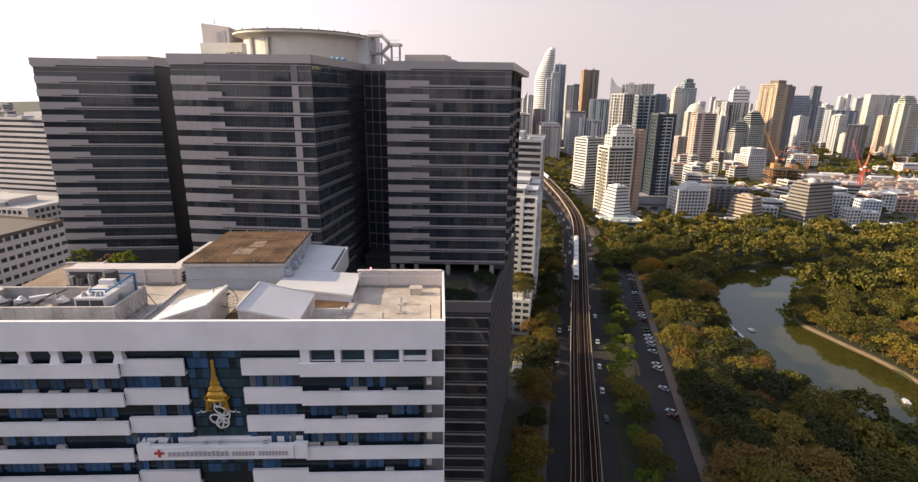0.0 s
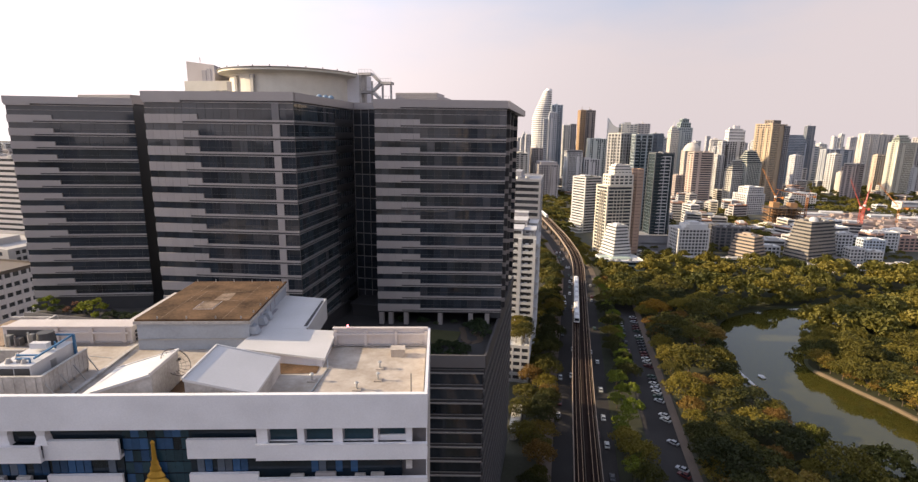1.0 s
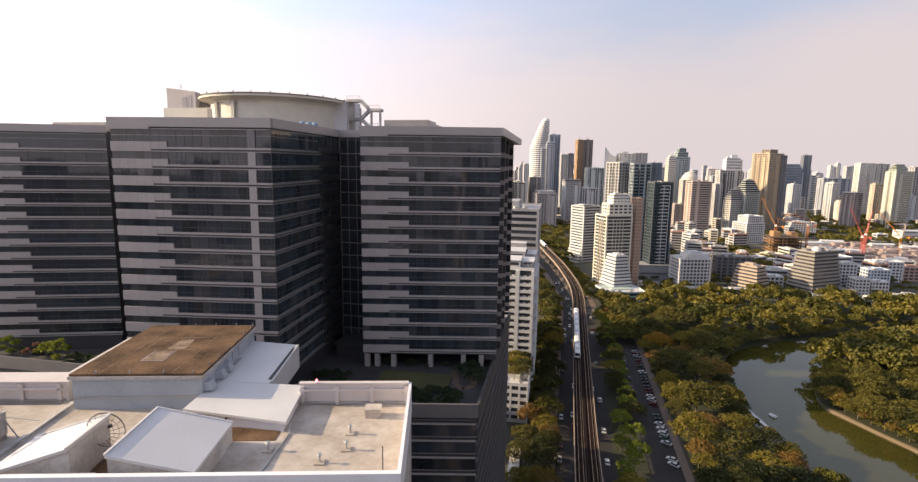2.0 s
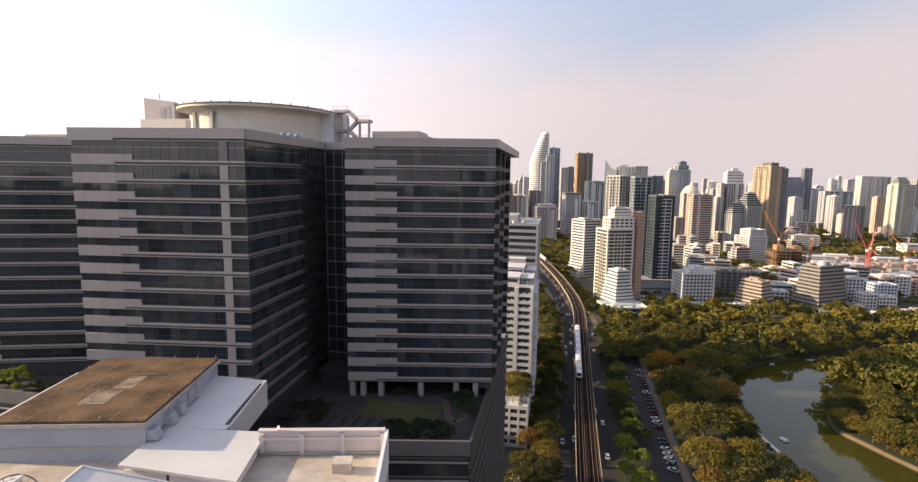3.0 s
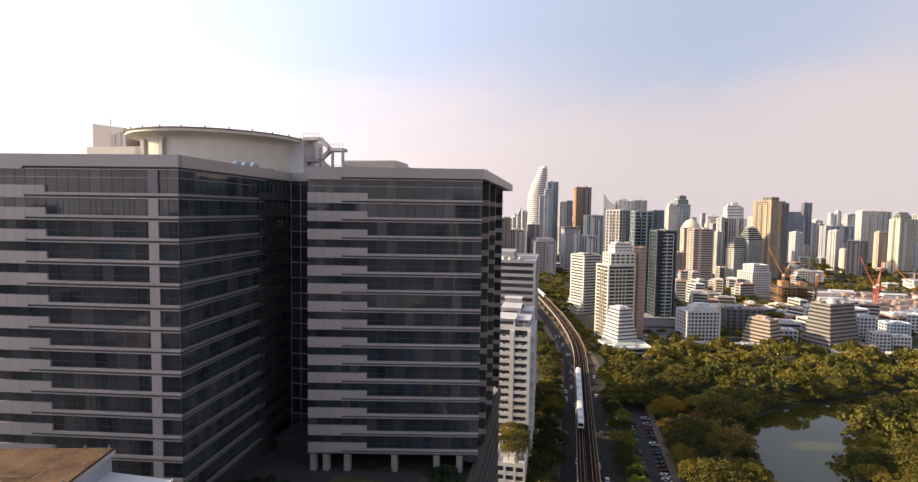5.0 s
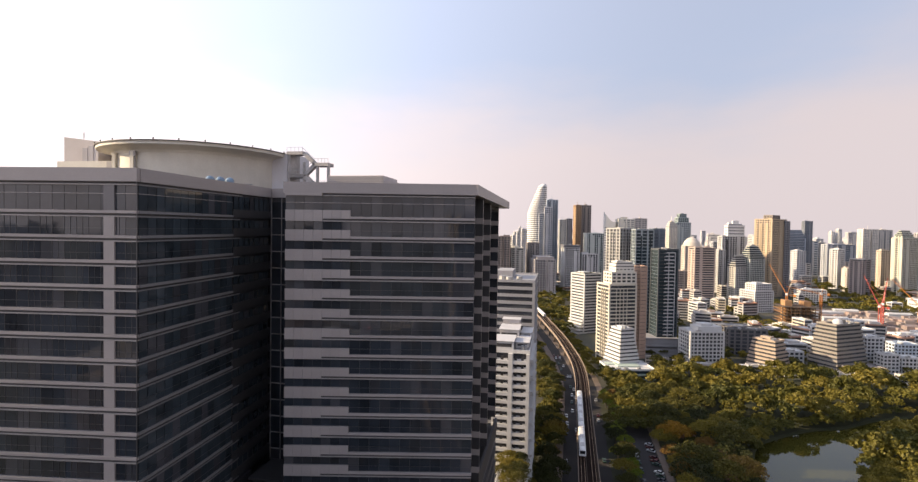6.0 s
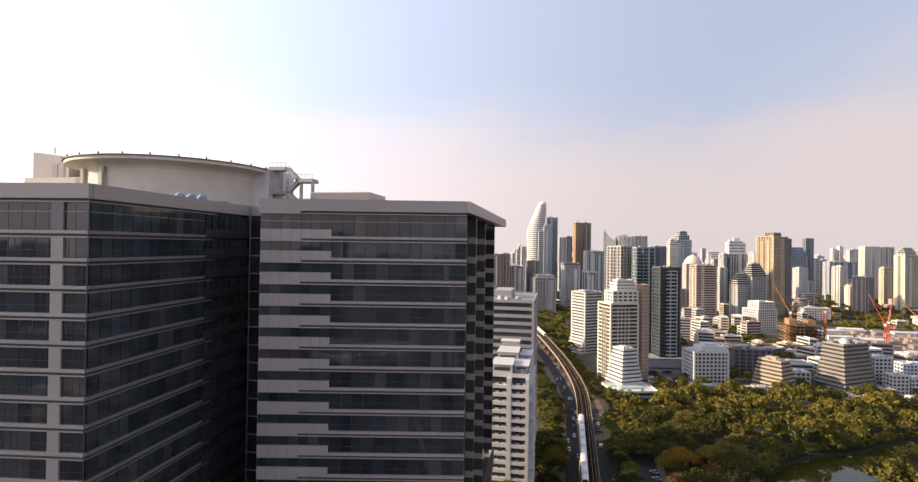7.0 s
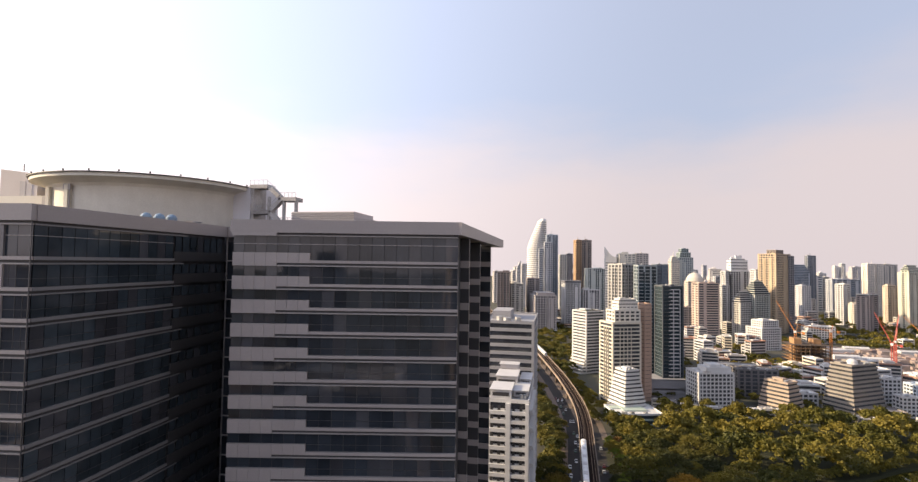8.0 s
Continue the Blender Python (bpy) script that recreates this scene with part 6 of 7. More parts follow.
for k in range(24):
    part("balcony", Geo().box(5.5, -0.9, k * 3.3 + 2.4, 15.5, 0.0, k * 3.3 + 2.65).box(5.5 + (k % 3) * 0.9, -0.9, k * 3.3 + 2.65, 14.0 + (k % 2) * 1.5, -0.75, k * 3.3 + 3.4), paint((0.52, 0.52, 0.53)), tt, "pale balcony edge")
for x in (15.5, 9.6):
    part("fin", Geo().box(x, -1.0, 0, x + 0.35, 0, 79), paint((0.52, 0.52, 0.53)), tt)
building(82.2, 112.0, 540, 24, 15.5, "plain grey podium of the teal tower", (0.32, 0.31, 0.32), "d", 10, 9.6, 0, crown=0, rot=8, name="podium_block")
building(74.4, 81.5, 528, 10, 82, "narrow orange-brown flank wall of a tower", (0.48, 0.33, 0.25), "d", 3.3, 3.1, 0, rot=30, crown=0, name="apartment_tower")
building(51.1, 71.5, 470, 22, 34.5, "white stepped office block with dark window strips", CW, "d", 3.0, 1.85, 0, steps=11, inset=0.42, crown=0.7, rot=30)
building(42.9, 78, 452, 26, 7.6, "low shop podium with green edges and white roofs", (0.40, 0.47, 0.41), "t", 3.6, 1.5, 0, crown=0.3, rot=14, roof=paint((0.66, 0.65, 0.64)))
gw = building(113.5, 143.4, 512, 21, 28.5, "white office block with a window grid", CW, "d", 3.2, 1.2, 3.3, rot=14, crown=0.8)
part("roof_storey", Geo().box(8, 3, 29, 29, 17, 33.5).box(12, 5, 33.5, 22, 15, 35.5), paint(CW), gw, "white set-back roof storey")
building(159.5, 193.8, 565, 18, 23.5, "long dark car-park block", (0.15, 0.14, 0.14), "d", 3.2, 0.9, 6, crown=0.5, rot=4)
building(145, 190, 590, 22, 21.0, "dark grey office row behind the car park", (0.26, 0.25, 0.25), "d", 3.2, 1.2, 5, crown=0.5, rot=2)
building(177.6, 197.3, 505, 25, 24.5, "tan office block with stepped floors", (0.42, 0.33, 0.26), "d", 3.1, 1.7, 0, steps=7, inset=0.5, crown=0.7, rot=40)
pb = building(226.6, 266.0, 515, 25, 38.5, "brown stepped pyramid-like office block", (0.28, 0.25, 0.22), "d", 3.2, 1.75, 0, steps=11, inset=0.42, crown=0.9, rot=32)
part("roof_dome", Geo().cyl(17, 12, 39, 41.5, 4.2, 3.6, 14).cyl(17, 12, 41.5, 43, 3.6, 1.2, 14), paint(CW), pb, "white rounded roof cover")
building(232, 262, 507, 24, 6.5, "low dark podium of the stepped block", (0.24, 0.22, 0.22), "b", 4, 1.6, 0, crown=0, rot=10, name="podium_block")
building(263.2, 277.0, 545, 14, 25, "white apartment row with square windows", CW, "d", 3.2, 1.3, 3.2, crown=0.6, rot=10)
building(266.1, 279.0, 527, 11, 15, "low white apartment row", CW, "d", 3.2, 1.3, 3.2, crown=0.4, rot=8)
building(281.0, 296.0, 530, 12, 12.5, "low white apartment row", CW, "d", 3.2, 1.3, 2.8, crown=0.4, rot=8)
building(294.9, 313.3, 560, 14, 18, "pale blue-white apartment row", (0.55, 0.60, 0.66), "d", 3.2, 1.3, 3.2, crown=0.6, rot=8)
building(318, 348, 600, 14, 19.5, "long low white office block", CW, "d", 3.2, 1.5, 4, crown=0.6, rot=8)
building(347.2, 378, 610, 16, 13.5, "low brick-red and white office block", (0.45, 0.30, 0.25), "d", 3.2, 1.5, 5, crown=0.6, rot=8)
building(190, 214, 540, 14, 10.5, "low white house row behind the park", CW, "d", 3.2, 1.5, 4, crown=0.5, rot=6)
# the middle distance
building(278.7, 311.0, 848, 29, 30, "white hotel block with a stepped top", CW, "d", 3.3, 1.4, 3.6, far=True, crown=0, rot=24)
building(280.9, 308.1, 852, 20, 40, "white upper storeys of the stepped hotel", CW, "d", 3.3, 1.4, 3.6, base=30.9, far=True, crown=0.8, rot=24)
building(258, 269, 846, 21, 20, "low white wing of the hotel", CW, "d", 3.3, 1.4, 3.6, far=True, crown=0.4, rot=24)
building(379.7, 419.0, 950, 19, 24.5, "long low white block behind the building site", CW, "d", 3.3, 1.5, 4, far=True, crown=0.5, rot=4)
building(523.8, 575, 918, 20, 18.6, "low plain white hall", CW, "g", 6, 5.0, 0, far=True, crown=0, rot=8)
building(219.4, 254.5, 940, 20, 88, "pinkish brown office tower with floor bands", (0.52, 0.41, 0.35), "d", 3.8, 2.2, 0, far=True, rot=16, crown=0.5)
dm = building(218.0, 247.3, 1000, 16, 89, "pale tower with a domed top", (0.60, 0.54, 0.47), "g", 3.8, 1.9, 5, far=True, crown=0, rot=10)
part("dome", Geo().prism(ring(14.6, 8, 14.5, 20), 89.5, 96, ring(14.6, 8, 12.8, 20)).prism(ring(14.6, 8, 12.8, 20), 96, 102, ring(14.6, 8, 8.2, 20)).prism(ring(14.6, 8, 8.2, 20), 102, 105, ring(14.6, 8, 1.5, 20)), paint((0.60, 0.54, 0.47)), dm, "pale stepped dome")
building(203.7, 221.9, 985, 21, 46, "pale brown tower base", (0.48, 0.41, 0.37), "d", 3.8, 1.9, 3, far=True, rot=10, crown=0.3)
building(212.4, 242.8, 1050, 14, 130, "grey-teal tower with a stepped crown", (0.44, 0.48, 0.48), "b", 4, 1.3, 4, far=True, crown=0, rot=20)
building(217.3, 238.8, 1056, 12, 139, "stepped crown of the grey-teal tower", (0.36, 0.42, 0.42), "t", 4, 1.3, 4, base=131, far=True, crown=0, rot=20)
building(220.5, 234.7, 1060, 9, 146, "top step of the grey-teal tower", (0.30, 0.36, 0.37), "t", 4, 1.3, 4, base=140, far=True, crown=0.6, rot=20)
building(199.1, 215.0, 1040, 11, 131, "cream ribbed tower far off", (0.72, 0.67, 0.58), "g", 3.6, 1.6, 3, far=True, rot=20, crown=0.8, steps=3, inset=1.4)
building(306.1, 351.7, 1100, 16, 106, "white tower with vertical ribs", CW, "d", 3.6, 1.1, 5, far=True, crown=0, rot=14, slots=2)
building(317.5, 350.2, 1106, 13, 130, "white sculpted top of a tower", (0.74, 0.73, 0.73), "g", 6, 4.2, 0, base=107, far=True, crown=2, rot=14, steps=2, inset=3)
building(299.0, 313.5, 1095, 14, 80, "white slim side wing of a tower", CW, "d", 3.6, 1.2, 4, far=True, crown=0.3, rot=14)
building(369.6, 426.0, 1040, 30, 138, "tan office tower with a grid of square windows", (0.50, 0.39, 0.27), "d", 4.0, 1.6, 4.4, far=True, crown=0.3, rot=46)
building(374.0, 403.1, 1052, 15, 145, "dark cap of the tan tower", (0.25, 0.21, 0.18), "d", 3.0, 1.6, 5, base=139.3, far=True, crown=0.2, rot=46)
building(401.2, 411, 1070, 12, 135, "dark slim shaft beside the tan tower", (0.28, 0.27, 0.28), "d", 4, 1.5, 3, far=True, crown=0.3, rot=10)
building(325.4, 363.0, 1010, 21, 90, "grey-green glass tower with stepped shoulders", (0.46, 0.46, 0.42), "t", 3.6, 1.2, 4, steps=6, inset=1.4, far=True, rot=34)
building(299.7, 340.8, 1000, 16, 73, "grey and cream tower with curved shoulders", (0.52, 0.50, 0.47), "d", 3.6, 1.4, 4, steps=5, inset=1.6, far=True, rot=34)
building(404.1, 415, 1080, 14, 95, "pale slim tower behind the tan one", (0.6, 0.57, 0.54), "g", 3.6, 1.4, 4, far=True, rot=8)
building(564.0, 613.7, 1480, 20, 122, "blue-grey glass slab far off", (0.34, 0.37, 0.44), "b", 4, 1, 0, far=True, rot=8, steps=5, inset=1.6, crown=0)
building(615.3, 635.0, 1500, 14, 145, "thin dark tower far off", (0.22, 0.23, 0.26), "b", 4, 1.4, 4, far=True, rot=8, crown=0.3)
building(590.2, 655.6, 1330, 20, 90, "grey glass office block far off", (0.40, 0.41, 0.44), "b", 4, 1, 0, far=True, rot=12, crown=0.8)
building(792.8, 802.3, 1750, 14, 120, "pale slim tower far off", CW, "g", 4, 2, 4, far=True, rot=8)
building(810.9, 821.0, 1750, 14, 127, "pale slim tower far off", CW, "g", 4, 2, 4, far=True, rot=8)
building(812.3, 842.5, 1700, 14, 118, "pale grey tower far off", (0.52, 0.5, 0.5), "g", 4, 2, 5, far=True, rot=8)
building(720.9, 760, 1450, 18, 126, "cream rounded tower far off", (0.70, 0.64, 0.57), "g", 4, 2, 4, far=True, rot=12, crown=0.4)
building(756, 796, 1462, 18, 125, "cream-grey rounded tower far off", (0.56, 0.52, 0.48), "g", 4, 2, 5, far=True, rot=12, crown=0.4, slots=3)
building(537.6, 568.4, 1090, 21, 69, "dark brown office block with a pale roof", (0.36, 0.30, 0.28), "d", 3.6, 1.8, 0, far=True, rot=40, crown=0.3, roof=paint((0.6, 0.57, 0.54)))
building(647.4, 668.8, 1240, 12, 81, "tan slender apartment tower", (0.60, 0.50, 0.40), "d", 3.4, 1.7, 4, far=True, rot=14)
building(632.7, 711.1, 1150, 17, 108, "cream and green glass tower with balconies", (0.60, 0.56, 0.46), "t", 3.6, 1.5, 6, far=True, rot=40, crown=0.3)
building(635.8, 684.4, 1156, 12, 122, "greenish rounded crown of the cream tower", (0.50, 0.52, 0.43), "t", 3.6, 1.2, 6, base=109, far=True, rot=40, crown=0.3, steps=3, inset=2)
building(750.1, 788.3, 1300, 14, 118, "grey tower far off", (0.45, 0.42, 0.42), "d", 3.6, 1.5, 6, far=True, rot=14)

# left of the tower
building(-345, -292, 255, 40, 96, "white hospital slab with striped floors", (0.58, 0.54, 0.54), "d", 3.2, 1.8, 0, crown=1, name="hospital_block")
building(-276, -214.5, 110, 72, 56.5, "white hospital block with a grid of small windows", (0.68, 0.63, 0.62), "d", 3.9, 2.4, 3.3, crown=0.6, name="hospital_block", roof=paint((0.14, 0.11, 0.09)))
building(-330, -262, 205, 34, 54, "pale hospital block with a cluttered flat roof", (0.5, 0.47, 0.45), "d", 3.4, 1.5, 3.2, crown=1, name="hospital_block")

# unseen blocks added behind the viewpoint, only to be mirrored in the dark glass
rb = random.Random(12)
for i in range(26):
    x, w = -420 + i * 36 + rb.uniform(-6, 6), rb.uniform(20, 32)
    if -14 < x + w and x < 44:
        continue
    building(x, x + w, -200 - rb.uniform(0, 190), 24, rb.choice((55, 70, 92, 110, 125)), rb.choice(("unseen pale block added for the glass to mirror", "unseen cream block added for the glass to mirror")), rb.choice(((0.55, 0.5, 0.45), (0.42, 0.4, 0.39), (0.5, 0.42, 0.38))), "d", 3.6, 1.6, 5, crown=0.5, far=True)
# low roofs between the towers
rl = random.Random(7)
for i in range(210):
    y = rl.uniform(560, 1300)
    x = rl.uniform(110 if y < 900 else -60, 120 + (y - 300) * 0.75)
    if (255 < x < 560 and 690 < y < 905) or (y < 640 and x < 200):
        continue
    w, d, h = rl.uniform(9, 24), rl.uniform(9, 22), rl.choice((5, 7, 9, 11, 14, 18, 24))
    c = rl.choice((CW, (0.6, 0.55, 0.5), (0.5, 0.48, 0.47), (0.45, 0.33, 0.27), CW, (0.66, 0.58, 0.46)))
    building(x, x + w, y, d, h, "low pale town house block", c, "d", 3.3, 1.7, 0, far=True, crown=rl.choice((0.3, 0.6, 0.9)), name="low_block", rot=rl.uniform(-8, 35), roof=paint(rl.choice((CW, (0.55, 0.5, 0.46), (0.42, 0.24, 0.17)))))
for i in range(30):
    x = 76 + i * 9.6 + rl.uniform(-3, 3)
    if 108 < x < 146 or 160 < x < 200 or 200 < x < 282:
        y = rl.uniform(494, 499)
    else:
        y = rl.uniform(494, 520)
    w = rl.uniform(6, 12)
    building(x, x + w, y, rl.uniform(5, 8), rl.uniform(3.5, 7), "low pale roofed house behind the park", rl.choice((CW, (0.5, 0.46, 0.42), (0.42, 0.36, 0.32))), "d", 3.3, 1.9, 0, far=True, crown=0.3, name="low_house", rot=rl.uniform(-6, 12), roof=paint(rl.choice((CW, (0.62, 0.6, 0.58), (0.5, 0.47, 0.45), (0.3, 0.28, 0.28)))))
# tall ones at the edge of sight
for i in range(160):
    y = rl.uniform(1550, 3800)
    x = rl.uniform(-0.12 * y, 0.72 * y)
    w, h = rl.uniform(16, 42), rl.choice((30, 40, 50, 60, 70, 80, 90, 100, 108)) * rl.uniform(0.85, 1.08) + max(0.0, (y - 2400) * 0.008)
    c = rl.choice((CW, (0.56, 0.54, 0.54), (0.62, 0.58, 0.55), (0.5, 0.5, 0.54)))
    building(x, x + w, y, rl.uniform(14, 30), h, "hazy pale tower at the edge of the city", c, rl.choice("dgbg"), 6.0, 3.0, 0, far=True, crown=i % 3, name="distant_tower", rot=rl.uniform(-10, 40))
rz = random.Random(77)
for i in range(72):
    y = rz.uniform(1180, 1900)
    x = rz.uniform(0.02, 0.78) * y
    w, h = rz.uniform(14, 34), rz.choice((22, 30, 38, 46, 56, 66, 78)) * rz.uniform(0.85, 1.1)
    c = rz.choice((CW, (0.62, 0.58, 0.55), (0.5, 0.5, 0.52), (0.66, 0.58, 0.5), (0.46, 0.4, 0.37)))
    building(x, x + w, y, rz.uniform(12, 24), h, "pale apartment block in the crowded distance", c, rz.choice("ddgb"), 4.2, 2.0, rz.choice((0, 5, 7)), far=True, crown=i % 3, name="distant_block", rot=rz.uniform(-5, 45))
for i in range(40):
    y = rl.uniform(500, 2500)
    x = -rl.uniform(0.95, 1.7) * y
    building(x, x + rl.uniform(25, 60), y, 30, rl.uniform(20, 75), "hazy pale block at the edge of the city", rl.choice((CW, (0.55, 0.5, 0.48))), "d", 5, 2.5, 0, far=True, name="distant_tower")

# building site with cranes
ORANGE = mat("orange_formwork", (0.36, 0.21, 0.10), 0.8, 0, 0.2, 0.5, 2, stain=(0.2, 0.11, 0.06))
CRANERED = mat("red_crane_steel", (0.42, 0.07, 0.05), 0.5)
CRANEORANGE = mat("orange_crane_steel", (0.50, 0.19, 0.04), 0.5)
for x0, x1, y0, h in ((271, 291, 735, 28), (292.5, 314, 738, 27)):
    s = thing("unfinished_block", "unfinished concrete frame wrapped in orange formwork", "building", (x0, y0, 0))
    for k in range(int(h / 3.6)):
        part("slab", Geo().box(0, 0, k * 3.6 + 3.0, x1 - x0, 30, k * 3.6 + 3.5), ORANGE if k % 3 else CONCRETE, s)
        for i in range(5):
            xx = i * (x1 - x0 - 1) / 4
            part("column", Geo().box(xx, 0.3, k * 3.6, xx + 0.9, 1.2, k * 3.6 + 3.0), CONCRETE, s)
    part("core", Geo().box((x1 - x0) * 0.3, 9, 0, (x1 - x0) * 0.7, 22, h + 4), ORANGE, s)


def crane(x, y, h, jib, azim, rise, material, label):
    c = thing("tower_crane", label, "crane", pose(x, y, 0, 0, 0, azim), "site cranes")
    mast = Geo()
    for sx in (-1, 1):
        for sy in (-1, 1):
            mast.beam((sx, sy, 0), (sx, sy, h), 0.35)
    for k in range(int(h / 3)):
        mast.beam((-1, -1, k * 3), (1, -1, k * 3 + 3), 0.22).beam((-1, 1, k * 3 + 3), (-1, -1, k * 3), 0.22).beam((1, -1, k * 3), (1, 1, k * 3 + 3), 0.22)
    part("mast", mast, material, c)
    a = radians(rise)
    tip = (jib * math.cos(a), 0, h + jib * math.sin(a))
    j = Geo().beam((0, -0.8, h), tip, 0.4).beam((0, 0.8, h), tip, 0.4).beam((0, 0, h + 1.6), tip, 0.4)
    for k in range(int(jib / 3)):
        t0, t1 = k * 3 / jib, (k * 3 + 3) / jib
        j.beam((tip[0] * t0, -0.8 * (1 - t0), h + (tip[2] - h) * t0), (tip[0] * t1, 0, h + (tip[2] - h) * t1 + 1.6 * (1 - t1)), 0.2)
    part("jib", j, material, c)
    part("counter_jib", Geo().beam((0, 0, h), (-9, 0, h + 0.5), 1.2, 0.5).box(-9.5, -1.2, h - 1.5, -7, 1.2, h + 1.2), material, c)
    part("cab", Geo().box(-1.2, -1.4, h - 0.4, 1.4, 1.4, h + 2.2), SHEET, c)
    part("head", Geo().beam((0, 0, h), (-2.5, 0, h + 8), 0.4).beam((-2.5, 0, h + 8), tip, 0.12).beam((-2.5, 0, h + 8), (-8.5, 0, h + 0.8), 0.12), material, c)


crane(281, 750, 38, 42, 150, 62, CRANEORANGE, "orange luffing crane over the orange formwork")
crane(320, 752, 40, 40, 178, 12, CRANEORANGE, "orange crane with a nearly level jib")
crane(380, 745, 28, 40, 140, 66, CRANERED, "red luffing crane on the building site")
crane(387, 752, 30, 34, 40, 72, CRANERED, "red crane with a steep jib")
crane(448, 790, 25, 42, 150, 50, CRANEORANGE, "orange luffing crane on the far side of the site")
site = Geo()
rs = random.Random(11)
for i in range(260):
    x, y = rs.uniform(305, 540), rs.uniform(700, 870)
    w, d, h = rs.uniform(3, 16), rs.uniform(3, 14), rs.uniform(1, 7)
    site.box(x, y, 0, x + w, y + d, h)
single("site_works", site, mat("site_red_and_grey", (0.26, 0.175, 0.15), 0.9, 0, 0.2, 0.3, 1, stain=(0.25, 0.23, 0.22)), "low reddish building-site works and stacks", "site works", kind="stuff")
for i in range(8):
    a = rs.uniform(310, 500)
    single("site_shed", Geo().box(0, 0, 0, rs.uniform(20, 45), 9, 7).prism([(0, -0.4), (30, -0.4), (30, 9.4), (0, 9.4)], 7, 8.6, [(0, 4.2), (30, 4.2), (30, 4.8), (0, 4.8)]), paint(CW), "long white site shed", "shed", "site sheds", at=pose(a, rs.uniform(745, 880), 0, 0, 0, rs.uniform(-8, 8)))

# ---- trees ----


def crown_mesh(name, seed, rx, rz, lumps, leaves, size, material):
    """A crown of many leaf clumps on a few uneven boughs."""
    r = np.random.RandomState(seed)
    u = (np.arange(lumps) + r.uniform(0.2, 0.8, lumps)) / lumps
    th = np.arange(lumps) * 2.39996 + r.uniform(-0.5, 0.5, lumps)
    rad = rx * 0.84 * np.sqrt(u) * r.uniform(0.88, 1.1, lumps)
    cx, cy = rad * np.cos(th), rad * np.sin(th)
    cz = rz * (1.0 - 0.72 * (rad / rx) ** 2) * r.uniform(0.72, 1.05, lumps)
    cr = rx * r.uniform(0.15, 0.29, lumps)
    which = r.choice(lumps, leaves, p=cr ** 2 / np.sum(cr ** 2))
    d = r.normal(size=(leaves, 3))
    d[:, 2] = np.abs(d[:, 2]) - 0.3
    d /= np.linalg.norm(d, axis=1)[:, None]
    rr = cr[which] * np.where(r.uniform(size=leaves) < 0.82, r.uniform(0.8, 1.08, leaves), r.uniform(1.0, 1.35, leaves))
    c = np.stack([cx[which] + d[:, 0] * rr, cy[which] + d[:, 1] * rr, cz[which] + d[:, 2] * rr * 0.8], 1)
    nrm = d + r.normal(scale=0.6, size=(leaves, 3))
    nrm /= np.linalg.norm(nrm, axis=1)[:, None]
    a = np.cross(nrm, r.normal(size=(leaves, 3)))
    a /= np.linalg.norm(a, axis=1)[:, None]
    b = np.cross(nrm, a)
    s = (size * r.uniform(0.6, 1.3, leaves))[:, None]
    bend = nrm * s * 0.3
    v = np.stack([c - a * s - bend, c - b * s * 0.6, c + a * s - bend, c + b * s * 0.6], 1).reshape(-1, 3)
    f = [(i * 4, i * 4 + 1, i * 4 + 2, i * 4 + 3) for i in range(leaves)]
    me = bpy.data.meshes.new(name)
    me.from_pydata(v.tolist(), [], f)
    me.materials.append(material)
    me.update()
    return me


def trunk_mesh(seed, h, r):
    g, rr = Geo(), random.Random(seed)
    g.cyl(0, 0, 0, h, r, r * 0.6, 8)
    for i in range(5):
        a = i * 1.26 + rr.uniform(-0.4, 0.4)
        l = rr.uniform(2.2, 4.0)
        g.beam((0, 0, h * rr.uniform(0.7, 0.98)), (l * math.cos(a), l * math.sin(a), h + l * 0.8), r * 0.6)
    return g.data("trunk", BARK)


KINDS = []
for i in range(6):
    rx = 6.2 + 0.6 * (i % 3)
    KINDS.append((crown_mesh("crown", 20 + i, rx, (6.2, 4.8, 7.4)[i % 3], 30 + 5 * (i % 3), 2400, 0.36, LEAF), trunk_mesh(i, 4.2, 0.32)))
FAR_KINDS = [crown_mesh("crown", 40 + i, 6.6, (6.0, 4.8, 7.0)[i % 3], 24 + i % 4, 980, 0.66, LEAF) for i in range(5)]
FAINT_KINDS = [crown_mesh("crown", 60 + i, 6.6, (5.2, 3.8, 6.0)[i % 3], 14 + i % 4, 240, 1.05, LEAF) for i in range(4)]
SHORE_CROWN = crown_mesh("crown", 31, 5.6, 8.6, 34, 3200, 0.34, LEAFSHORE)
ORANGE_TREE = (crown_mesh("crown", 77, 6.6, 4.4, 30, 2400, 0.36, LEAFORANGE), trunk_mesh(9, 4.0, 0.32))
STREET_TREE = (crown_mesh("crown", 78, 5.4, 5.0, 22, 1700, 0.34, LEAFBRIGHT), trunk_mesh(10, 4.0, 0.26))
BUSH = crown_mesh("crown", 55, 1.6, 1.5, 12, 420, 0.16, LEAFDARK)
ntree = random.Random(3)


FAR_V, FAR_F, FAR_T = [], [], []


